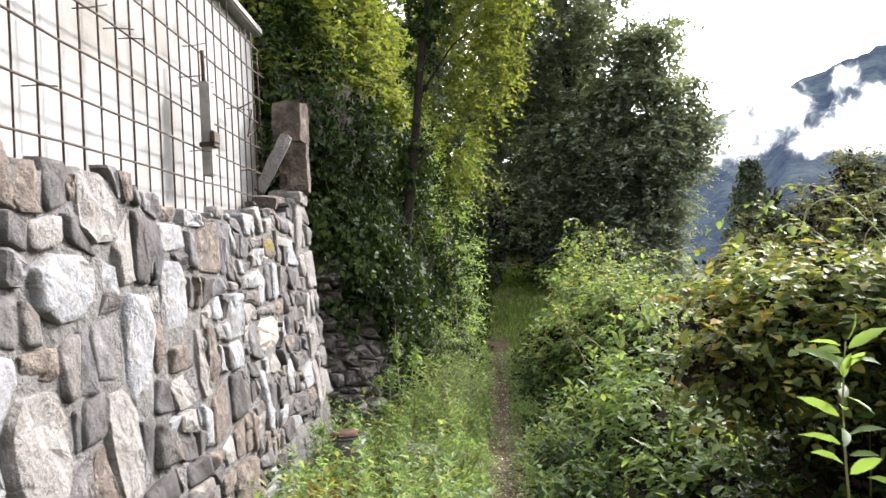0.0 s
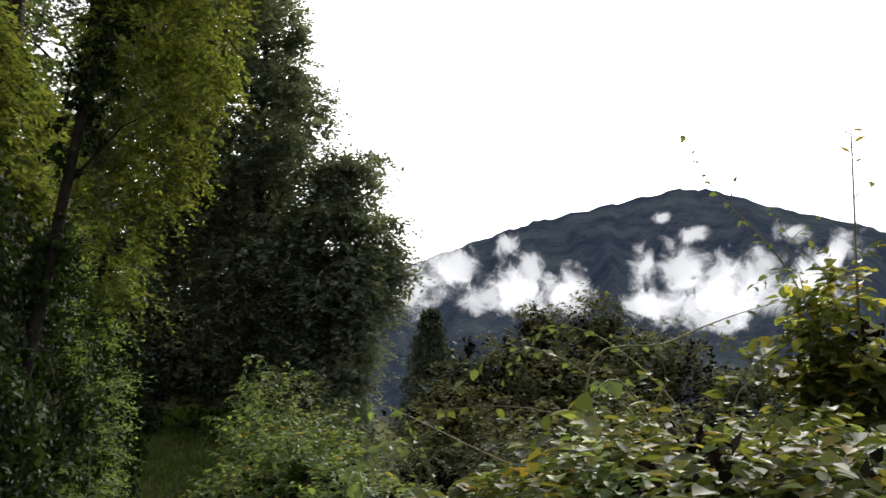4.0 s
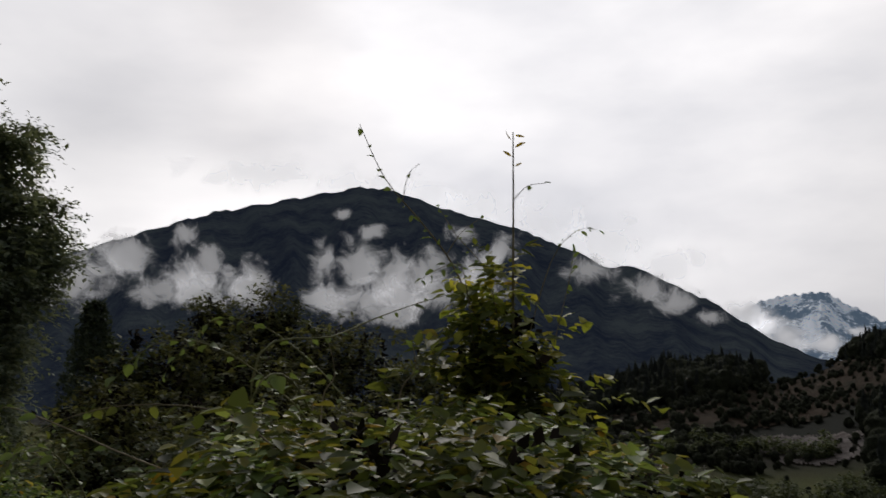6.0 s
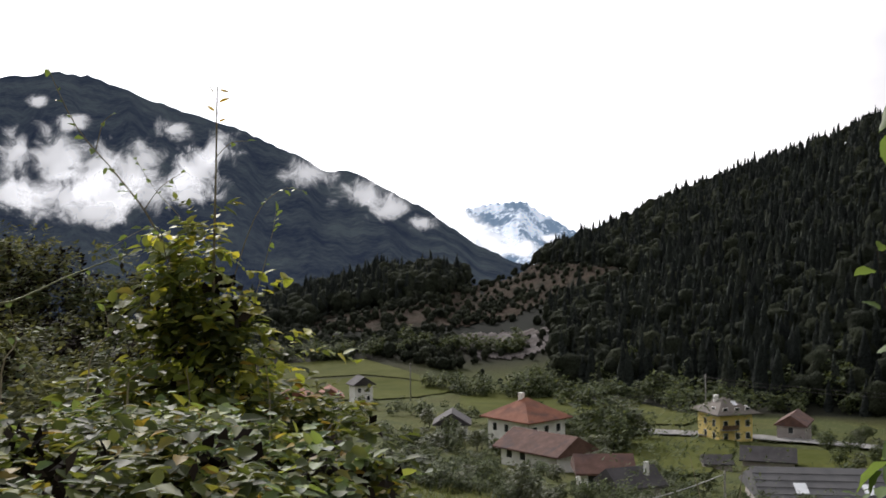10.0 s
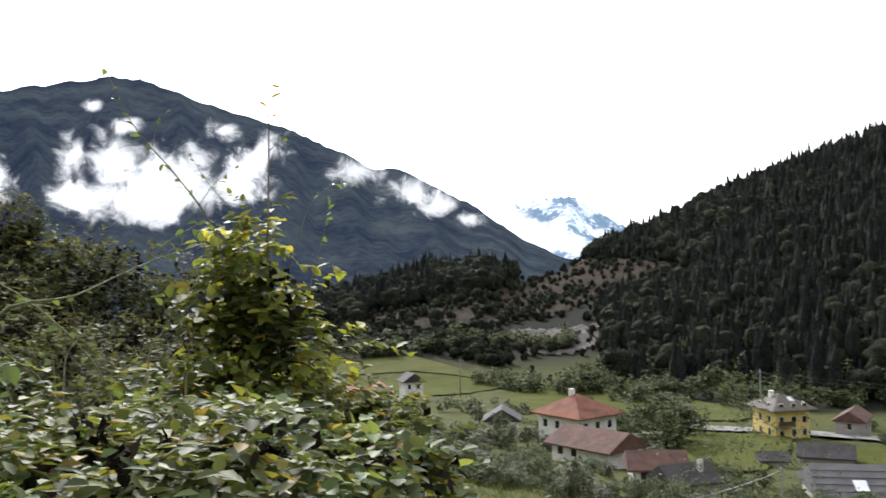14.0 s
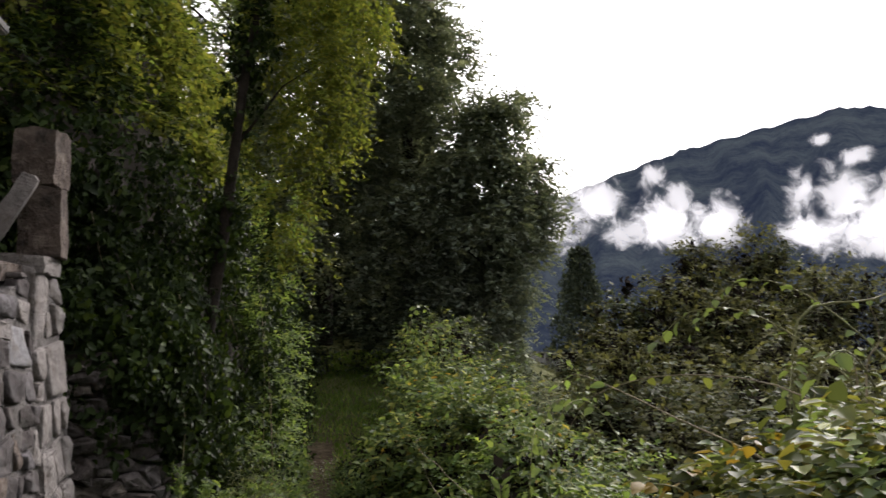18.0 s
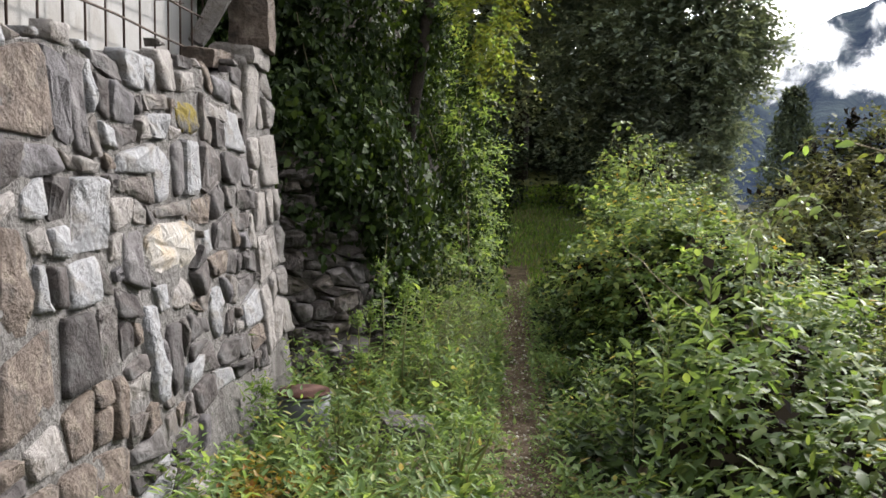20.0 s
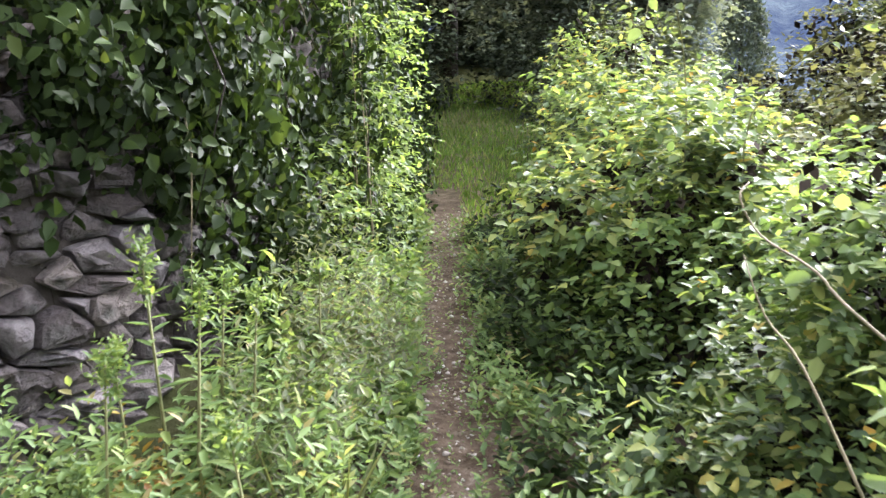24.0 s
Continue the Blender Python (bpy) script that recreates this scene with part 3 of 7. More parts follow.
    b.inputs["Strength"].default_value, b.inputs["Distance"].default_value = 0.8, 0.03
    f2 = noise_node(nt, vec, 28.0, 8, 0.7)
    links(nt, (f2.outputs["Fac"], b.inputs["Height"]), (b.outputs["Normal"], bs.inputs["Normal"]))
    return m


def build_ground():
    rings = np.concatenate([[0.0], np.geomspace(0.25, 4600, 190)])
    ang = np.linspace(0, 2 * math.pi, 360, endpoint=False)
    R, A = np.meshgrid(rings[1:], ang, indexing="ij")
    x, y = 0.3 + R * np.sin(A), 5.0 + R * np.cos(A)
    V = np.stack([x, y, land(x, y)], -1).reshape(-1, 3)
    V = np.concatenate([V, [[0.3, 5.0, land_at(0.3, 5.0)]]])
    i, j = np.meshgrid(np.arange(len(rings) - 2), np.arange(360), indexing="ij")
    j2 = (j + 1) % 360
    F = np.stack([i * 360 + j, i * 360 + j2, (i + 1) * 360 + j2, (i + 1) * 360 + j], -1).reshape(-1, 4)[:, ::-1]
    c = len(V) - 1
    jj = np.arange(0, 360, 2)
    F = np.concatenate([F, np.stack([np.full(180, c), (jj + 2) % 360, jj + 1, jj], -1)])
    ob = array_mesh("ground", V, F, ground_material(), smooth=True)
    tagged(ob, "earth path among weeds, sloping meadow, fields and far wooded slope", "ground", kind="structure")


build_ground()

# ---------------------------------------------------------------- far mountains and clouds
def mountain_material(name, low, high, haze_glow, snow=None):
    m, nt, bs, out = base_mat(name)
    co = nt.nodes.new("ShaderNodeTexCoord")
    n = noise_node(nt, co.outputs["Object"], 0.006, 8, 0.65)
    f = noise_node(nt, co.outputs["Object"], 0.05, 4, 0.7)
    r = ramp_node(nt, [(0.35, low), (0.65, high)])
    ad = nt.nodes.new("ShaderNodeMath")
    ad.operation = "MULTIPLY_ADD"
    ad.inputs[1].default_value, ad.inputs[2].default_value = 0.5, -0.25
    sm = nt.nodes.new("ShaderNodeMath")
    links(nt, (f.outputs["Fac"], ad.inputs[0]), (ad.outputs["Value"], sm.inputs[0]), (n.outputs["Fac"], sm.inputs[1]), (sm.outputs["Value"], r.inputs["Fac"]))
    col = r.outputs["Color"]
    if snow:
        s = ramp_node(nt, [(0.47, (0.05, 0.07, 0.1)), (0.56, snow)])
        nt.links.new(sm.outputs["Value"], s.inputs["Fac"])
        col = s.outputs["Color"]
    links(nt, (col, bs.inputs["Base Color"]))
    bs.inputs["Roughness"].default_value, bs.inputs["Specular IOR Level"].default_value = 1.0, 0.0
    # emission stands in for blue distance haze; the mountain gives off no light
    bs.inputs["Emission Color"].default_value, bs.inputs["Emission Strength"].default_value = (*haze_glow, 1), 1.0
    b = nt.nodes.new("ShaderNodeBump")
    b.inputs["Strength"].default_value, b.inputs["Distance"].default_value = 1.0, 12.0
    links(nt, (f.outputs["Fac"], b.inputs["Height"]), (b.outputs["Normal"], bs.inputs["Normal"]))
    return m


def mountain(name, azs, els, r0, r1, z0, material, label, rough=0.15):
    """A mountain seen from the path: ridge heights by bearing, slope from r0 up to r1, then down behind."""
    a = np.linspace(azs[0], azs[-1], 260)
    el = np.interp(a, azs, els)
    el = el + 0.07 * np.sin(a * 5.1) * np.sin(a * 2.3) + 0.05 * np.sin(a * 13.0 + 1) + 0.03 * np.sin(a * 31.0) * np.sin(a * 23)
    top = 1.9 + r1 * np.tan(np.radians(el))
    t = np.linspace(0, 1, 60)
    V = []
    for tt in np.concatenate([t, [1.15]]):
        r = r0 + (r1 - r0) * tt
        zz = z0 + (top - z0) * (tt ** 0.9) if tt <= 1 else top - (top - z0) * 0.7
        wob = rough * (top - z0) * np.sin(a * 0.9 + 4 * tt) * np.sin(a * 2.7) * tt * max(0.0, 1 - tt) * 0.6
        rr = r + 120 * np.sin(a * 1.3 + tt * 3) * tt * max(0.0, 1 - tt) * 4 * 0.5
        V.append(np.stack([0.3 + rr * np.sin(np.radians(a)), 2 + rr * np.cos(np.radians(a)), zz + wob], -1))
    V = np.array(V)
    n, mcount = V.shape[:2]
    i, j = np.meshgrid(np.arange(n - 1), np.arange(mcount - 1), indexing="ij")
    F = np.stack([i * mcount + j, i * mcount + j + 1, (i + 1) * mcount + j + 1, (i + 1) * mcount + j], -1).reshape(-1, 4)
    ob = array_mesh(name, V.reshape(-1, 3), F, material, smooth=True)
    return tagged(ob, label, "mountain", kind="structure")


MOUNT_AZ = [-30, 0, 12, 18.1, 23.8, 26.6, 32, 36.4, 38.5, 41.5, 47, 49.1, 50.7, 52.2, 53.6, 55.1, 56.9, 58.4, 59.8, 61.3, 63.1, 65, 72]
MOUNT_EL = [4.0, 5.0, 6.0, 7.5, 9.5, 10.4, 11.5, 12.3, 12.0, 10.9, 9.3, 8.3, 7.7, 6.7, 6.9, 6.2, 5.2, 4.5, 3.5, 2.4, 1.4, 0.6, -1.0]
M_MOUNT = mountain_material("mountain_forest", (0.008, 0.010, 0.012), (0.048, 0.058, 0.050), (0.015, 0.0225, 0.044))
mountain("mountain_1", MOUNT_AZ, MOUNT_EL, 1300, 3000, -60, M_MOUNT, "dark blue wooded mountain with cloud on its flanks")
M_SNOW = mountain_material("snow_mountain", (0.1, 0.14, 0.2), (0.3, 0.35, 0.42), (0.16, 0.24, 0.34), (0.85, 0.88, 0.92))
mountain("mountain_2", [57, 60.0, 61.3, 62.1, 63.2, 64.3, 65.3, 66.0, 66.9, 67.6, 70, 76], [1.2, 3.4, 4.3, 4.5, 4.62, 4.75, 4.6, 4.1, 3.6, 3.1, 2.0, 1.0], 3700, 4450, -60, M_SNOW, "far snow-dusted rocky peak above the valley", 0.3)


def cloud_material(name, grain, thick, bright, detail):
    m, nt, bs, out = base_mat(name)
    nt.nodes.remove(bs)
    uv = nt.nodes.new("ShaderNodeUVMap")
    ln = nt.nodes.new("ShaderNodeVectorMath")
    ln.operation = "LENGTH"
    nt.links.new(uv.outputs["UV"], ln.inputs[0])
    co = nt.nodes.new("ShaderNodeTexCoord")
    n = noise_node(nt, co.outputs["Object"], grain, detail, 0.62, 0.6)
    ma = nt.nodes.new("ShaderNodeMath")
    ma.operation = "MULTIPLY_ADD"
    ma.inputs[1].default_value, ma.inputs[2].default_value = 3.0, -0.9
    sb = nt.nodes.new("ShaderNodeMath")
    sb.operation = "SUBTRACT"
    mr = nt.nodes.new("ShaderNodeMapRange")
    mr.interpolation_type = "SMOOTHSTEP"
    mr.inputs["From Min"].default_value, mr.inputs["From Max"].default_value = -0.48, 0.52
    mr.inputs["To Max"].default_value = thick
    ds = nt.nodes.new("ShaderNodeBsdfDiffuse")
    ds.inputs["Color"].default_value = (0.85, 0.86, 0.88, 1)
    # emission adds the brightness of lit cloud; the mist is no light source
    em = nt.nodes.new("ShaderNodeEmission")
    em.inputs["Color"].default_value, em.inputs["Strength"].default_value = (0.95, 0.97, 1.0, 1), bright
    ad = nt.nodes.new("ShaderNodeAddShader")
    tp = nt.nodes.new("ShaderNodeBsdfTransparent")
    mx = nt.nodes.new("ShaderNodeMixShader")
    links(nt, (n.outputs["Fac"], ma.inputs[0]), (ma.outputs["Value"], sb.inputs[0]), (ln.outputs["Value"], sb.inputs[1]), (sb.outputs["Value"], mr.inputs["Value"]),
          (ds.outputs["BSDF"], ad.inputs[0]), (em.outputs["Emission"], ad.inputs[1]), (mr.outputs["Result"], mx.inputs["Fac"]), (tp.outputs["BSDF"], mx.inputs[1]),
          (ad.outputs["Shader"], mx.inputs[2]), (mx.outputs["Shader"], out.inputs["Surface"]))
    return m


M_CLOUD = cloud_material("cloud", 0.03, 0.88, 0.62, 9)
M_CLOUD_FAR = cloud_material("far_cloud", 0.011, 0.5, 1.9, 2)
M_FOG = cloud_material("valley_fog", 0.006, 0.97, 1.3, 5)


def cloud(puffs, r, label, mat=None):
    """Mist lying on the mountain: overlapping soft sheets at bearing, height angle, half width and half height (degrees)."""
    bm = bmesh.new()
    uvl = bm.loops.layers.uv.new("UVMap")
    for k, (az, el, w, h) in enumerate(puffs):
        rr = r - 6 * k
        vs = {}
        for i in range(-4, 5):
            for j in range(-4, 5):
                a, e = radians(az + w * i / 4 * 1.6), radians(el + h * j / 4 * 1.6)
                vs[i, j] = bm.verts.new((0.3 + rr * math.sin(a), 2 + rr * math.cos(a), 1.9 + rr * math.tan(e)))
        for i in range(-4, 4):
            for j in range(-4, 4):
                f = bm.faces.new((vs[i, j], vs[i + 1, j], vs[i + 1, j + 1], vs[i, j + 1]))
                for lo, (a, b) in zip(f.loops, ((i, j), (i + 1, j), (i + 1, j + 1), (i, j + 1))):
                    lo[uvl].uv = (a / 4 * 1.35, b / 4 * 1.35)
    ob = part("cloud", bm, mat or (M_CLOUD if r < 2000 else M_CLOUD_FAR))
    ob.visible_shadow = False
    return tagged(ob, label, "cloud", kind="stuff")


cloud([(19.8, 6.6, 2.2, 1.5), (21.6, 7.6, 1.6, 1.2), (18.0, 5.6, 2.2, 1.2), (23.4, 5.4, 1.6, 0.7)], 1270, "white mist bank on the mountain flank")
cloud([(25.0, 6.2, 1.3, 1.3), (26.0, 5.2, 1.8, 1.2), (28.0, 6.2, 1.6, 1.2), (29.2, 5.6, 1.3, 1.5), (24.9, 9.0, 0.8, 1.0), (26.6, 7.4, 0.9, 0.9)], 1270, "ragged white mist on the mountain flank")
cloud([(33.6, 7.0, 0.9, 1.6), (34.2, 5.0, 1.7, 1.1), (36.2, 6.9, 1.5, 2.0), (36.4, 4.8, 2.4, 1.1), (38.3, 6.4, 1.3, 1.8), (39.0, 4.8, 1.8, 1.3), (40.6, 6.6, 1.2, 1.7), (41.2, 5.2, 1.4, 1.3), (38.0, 3.9, 1.8, 0.7)], 1270, "tall rising puffs of white mist")
cloud([(44.3, 6.6, 1.5, 1.8), (45.5, 8.2, 1.2, 0.9), (43.4, 5.4, 1.2, 1.0), (36.8, 9.3, 0.9, 0.5), (35.0, 10.5, 0.6, 0.4), (42.8, 9.4, 0.9, 0.6)], 1270, "small wisps of mist near the ridge")
cloud([(40.5, 11.6, 3.0, 1.1), (44.0, 10.8, 3.2, 1.3), (48.0, 9.8, 3.2, 1.6), (36.5, 12.5, 3.0, 0.8), (52.5, 8.4, 3.0, 1.5), (30.0, 13.0, 5.0, 1.0), (56.0, 6.6, 2.4, 1.2)], 3100, "cloud cap spilling over the ridge")
cloud([(51.0, 6.7, 1.3, 0.9), (54.5, 5.4, 1.6, 0.9), (56.3, 4.4, 1.3, 0.8), (58.2, 3.4, 1.1, 0.6)], 1270, "strip of mist along the falling ridge")
cloud([(61.2, 2.9, 1.9, 1.1), (62.8, 2.2, 2.2, 1.1), (60.3, 3.6, 1.5, 0.9), (65.0, 1.7, 1.7, 0.7), (66.6, 2.3, 0.9, 0.4)], 3600, "fog in the valley below the snowy peak", M_FOG)

# ---------------------------------------------------------------- retaining wall of rounded stones
def clip_poly(poly, nx, ny, c):
    """Keeps the side of the line where nx*x + ny*y <= c."""
    res = []
    for k in range(len(poly)):
        a, b = poly[k], poly[(k + 1) % len(poly)]
        da, db = nx * a[0] + ny * a[1] - c, nx * b[0] + ny * b[1] - c
        if da <= 0:
            res.append(a)
        if (da < 0 < db) or (db < 0 < da):
            t = da / (da - db)
            res.append((a[0] + t * (b[0] - a[0]), a[1] + t * (b[1] - a[1])))
    return res


def stone_cells(s0, s1, z0, z1, w, h, rnd, top=None, skip=0.16, flat=1.0, big=()):
    """Uneven cells of a rubble wall in wall coordinates."""
    seeds = []
    z = z0
    while z < z1 + h:
        s = s0 - w * rnd.random()
        hh = h * rnd.uniform(0.6, 1.4)
        while s < s1 + w:
            ww = w * rnd.choice([0.45, 0.6, 0.8, 1.0, 1.35])
            if rnd.random() < skip:
                s += ww * 0.5
                continue
            seeds.append((s + ww / 2, z + hh / 2 + rnd.uniform(-0.35, 0.35) * hh, (0.5 * w * rnd.random()) ** 2))
            if rnd.random() < 0.3:
                seeds.append((s + ww * rnd.uniform(0.8, 1.2), z + hh * rnd.uniform(-0.1, 1.1), 0.0))
            s += ww
        z += hh
    for a, b, rw, rh in big:
        seeds = [q for q in seeds if ((q[0] - a) / (rw * 1.3 + 0.03)) ** 2 + ((q[1] - b) / (rh * 1.3 + 0.03)) ** 2 > 1]
    seeds += [(a, b, 0.0) for a, b, rw, rh in big]
    cells = []
    for k, (a, b, wa) in enumerate(seeds):
        zt = z1 if top is None else top(a)
        if not (s0 < a < s1 and z0 < b < zt):
            continue
        gw, gh = next(((rw * 1.25, rh * 1.25) for c, d, rw, rh in big if (c, d) == (a, b)), (w * 1.3, h * 1.4))
        poly = [(max(a - gw, s0), max(b - gh, z0)), (min(a + gw, s1), max(b - gh, z0)), (min(a + gw, s1), min(b + gh, zt)), (max(a - gw, s0), min(b + gh, zt))]
        for q, (c, d, wc) in enumerate(seeds):
            if q == k or abs(c - a) > 2.2 * w or abs(d - b) > 3.0 * h:
                continue
            nx, ny = c - a, (d - b) * flat
            poly = clip_poly(poly, nx, ny, nx * (a + c) / 2 + ny * (b + d) / 2 + (wa - wc) / 2)
            if len(poly) < 3:
                break
        if len(poly) >= 3:
            cells.append(poly)
    return cells


def coursed_cells(s0, s1, z0, w, h, rnd, top, big=()):
    """Roughly squared stones in wavering courses, fitted round the named large ones."""
    rows, z = [], z0
    while z < 2.3:
        rows.append((z, rnd.uniform(0, 9)))
        z += h * rnd.uniform(0.55, 1.5)
    cells = []
    for (za, pa), (zb, pb) in zip(rows, rows[1:]):
        level = lambda s, z, p: z + 0.035 * math.sin(s * 4.1 + p) + 0.018 * math.sin(s * 11 + 2 * p)
        s, lean = s0, 0.0
        while s < s1 - 0.02:
            e = s + w * rnd.choice((0.45, 0.6, 0.8, 1.0, 1.5))
            e = s1 if e > s1 - 0.07 else e
            nl = 0.0 if e == s1 else rnd.uniform(-0.035, 0.035)
            quad = [(s - lean, level(s, za, pa)), (e - nl, level(e, za, pa)), (e + nl, level(e, zb, pb)), (s + lean, level(s, zb, pb))]
            if zb - za > h * 1.0 and rnd.random() < 0.4:
                k = rnd.uniform(0.35, 0.65)
                j = k + rnd.uniform(-0.12, 0.12)
                m0 = tuple(quad[0][i] + (quad[3][i] - quad[0][i]) * k for i in (0, 1))
                m1 = tuple(quad[1][i] + (quad[2][i] - quad[1][i]) * j for i in (0, 1))
                cells += [[quad[0], quad[1], m1, m0], [m0, m1, quad[2], quad[3]]]
            else:
                cells.append(quad)
            s, lean = e, nl
    done = []
    for poly in cells:
        cx, cz = sum(p[0] for p in poly) / len(poly), sum(p[1] for p in poly) / len(poly)
        inside = False
        for a, b, rw, rh in big:
            dx, dz = (cx - a) / rw, (cz - b) / rh
            d = math.hypot(dx, dz)
            if d < 0.75:
                inside = True
                break
            if d < 3.5:
                nx, nz = dx / d / rw, dz / d / rh
                poly = clip_poly(poly, -nx, -nz, -(nx * a + nz * b + 1.08))
                if len(poly) < 3:
                    inside = True
                    break
        if inside:
            continue
        poly = clip_poly(poly, 0, 1, top(cx))
        if len(poly) < 3:
            continue
        area = 0.5 * abs(sum(p[0] * q[1] - q[0] * p[1] for p, q in zip(poly, poly[1:] + poly[:1])))
        if area > 0.004:
            done.append(poly)
    for a, b, rw, rh in big:
        turn = rnd.uniform(-0.15, 0.15)
        done.append([(a + rw * 1.06 * math.copysign(abs(math.cos(v)) ** 0.7, math.cos(v + turn)), b + rh * 1.06 * math.copysign(abs(math.sin(v)) ** 0.7, math.sin(v))) for v in np.linspace(0.3, 6.0, 8)])
    return done


def round_cell(poly, gap, rnd, cuts=2):
    """Shrinks a cell by the joint and wears its corners round."""
    cx, cy = sum(p[0] for p in poly) / len(poly), sum(p[1] for p in poly) / len(poly)
    pts = []
    for p in poly:
        dx, dy = p[0] - cx, p[1] - cy
        l = math.hypot(dx, dy)
        k = max(0.4, 1 - gap / max(l, 1e-4))
        pts.append((cx + dx * k, cy + dy * k))
    short = [p for k, p in enumerate(pts) if math.dist(p, pts[k - 1]) > 0.03]
    pts = short if len(short) >= 3 else pts
    for c in range(cuts):
        t = rnd.uniform(0.05, 0.13)
        cut = []
        for k in range(len(pts)):
            a, b = pts[k], pts[(k + 1) % len(pts)]
            cut += [(a[0] + (b[0] - a[0]) * t, a[1] + (b[1] - a[1]) * t), (b[0] + (a[0] - b[0]) * t, b[1] + (a[1] - b[1]) * t)]
        pts = cut
    j = 0.004
    return (cx, cy), [(p[0] + rnd.uniform(-j, j), p[1] + rnd.uniform(-j, j)) for p in pts]


def stone_mesh(poly, gap, depth, rnd, place, back=0.04, cuts=2, rough=0.008, smooth=False, tilt=0.16):
    """One face stone as a mesh about its own middle. place(s, z, out) gives the point in the world."""
    (cx, cy), ring = round_cell(poly, gap, rnd, cuts)
    bm = bmesh.new()
    tilt_s, tilt_z = rnd.uniform(-tilt, tilt), rnd.uniform(-tilt, tilt)
    mid = place(cx, cy, 0)
    dome = rnd.choice((0.0, 0.05, 0.12, 0.3))
    seed = Vector((rnd.uniform(0, 50), rnd.uniform(0, 50), 0))
    rings = []
    for scale, out in ((1.03, -back), (1.0, depth * 0.35), (0.965, depth * 0.9), (0.78, depth * (0.98 + 0.3 * dome)), (0.4, depth * (1.0 + 0.8 * dome))):
        vs = []
        for (s, z) in ring:
            ss, zz = cx + (s - cx) * scale, cy + (z - cy) * scale
            o = out
            if out > 0:
                q = Vector((ss * 9, zz * 9, 0)) + seed
                o += (s - cx) * tilt_s * scale + (z - cy) * tilt_z * scale + rough * 1.8 * noise.noise(q) + rough * noise.noise(q * 2.7)
            vs.append(bm.verts.new(place(ss, zz, o) - mid))
        rings.append(vs)
    n = len(ring)
    for a, b in zip(rings, rings[1:]):
        for k in range(n):
            bm.faces.new((a[k], a[(k + 1) % n], b[(k + 1) % n], b[k])).smooth = smooth
    c = bm.verts.new(place(cx, cy, depth * (1.0 + dome)) - mid)
    for k in range(n):
        bm.faces.new((rings[-1][k], rings[-1][(k + 1) % n], c)).smooth = smooth
    bmesh.ops.recalc_face_normals(bm, faces=bm.faces)
    return bm, mid


WALL_END = 7.75


def wall_face_x(y, z):
    return -1.30 + 0.025 * (y - 4.0) + 0.08 * (1.9 - z)


def wall_top(y):
    return float(np.interp(y, [-3, 3.2, 3.6, 4.2, 4.9, 5.8, 6.8, 7.2, 8], [2.0, 1.99, 1.95, 1.86, 1.85, 1.93, 1.97, 2.07, 2.08])) + 0.03 * math.sin(y * 5.3 + 1) + 0.025 * math.sin(y * 13.0)


def wall_place(s, z, out):
    return Vector((wall_face_x(s, z) + out, s, z))


def build_retaining_wall():
    bm = bmesh.new()
    ys = np.linspace(-3.0, WALL_END - 0.02, 60)
    rows = []
    for y in ys:
        t = wall_top(y) - 0.05
        rows.append([bm.verts.new((wall_face_x(y, z) + 0.012 + 0.01 * math.sin(y * 9 + z * 7), y, z)) for z in np.linspace(-0.5, t, 9)]
                    + [bm.verts.new((-1.62, y, t)), bm.verts.new((-1.75, y, -0.5))])
    for a, b in zip(rows, rows[1:]):
        for k in range(len(a) - 1):
            bm.faces.new((a[k], b[k], b[k + 1], a[k + 1]))
    bm.faces.new(rows[-1])
    bm.faces.new(rows[0][::-1])
    bmesh.ops.recalc_face_normals(bm, faces=bm.faces)
    wall = part("wall_west", bm, M_MORTAR)
    tagged(wall, "mortared retaining wall of grey and white rubble stones", "wall", kind="structure")
    return wall


retaining_wall = build_retaining_wall()

# ---------------------------------------------------------------- white shed with its steel mesh, on the wall
def build_shed():
    shed = thing("shed", (-1.75, 2.0, 1.8), 0, "white plastered shed with concrete roof slab behind the wall", "shed")
    bm = box_bm(-2.2, -6.0, -0.4, 0.20, 5.45, 1.68, 0.012)
    part("wall", bm, M_PLASTER, shed)
    bm = bmesh.new()
    bm2 = box_bm(-2.3, -6.1, 1.68, 0.30, 5.5, 1.745, 0.012, bm)
    part("roof", bm2, M_CONCRETE, shed, "thin grey concrete roof slab")
    return shed


build_shed()


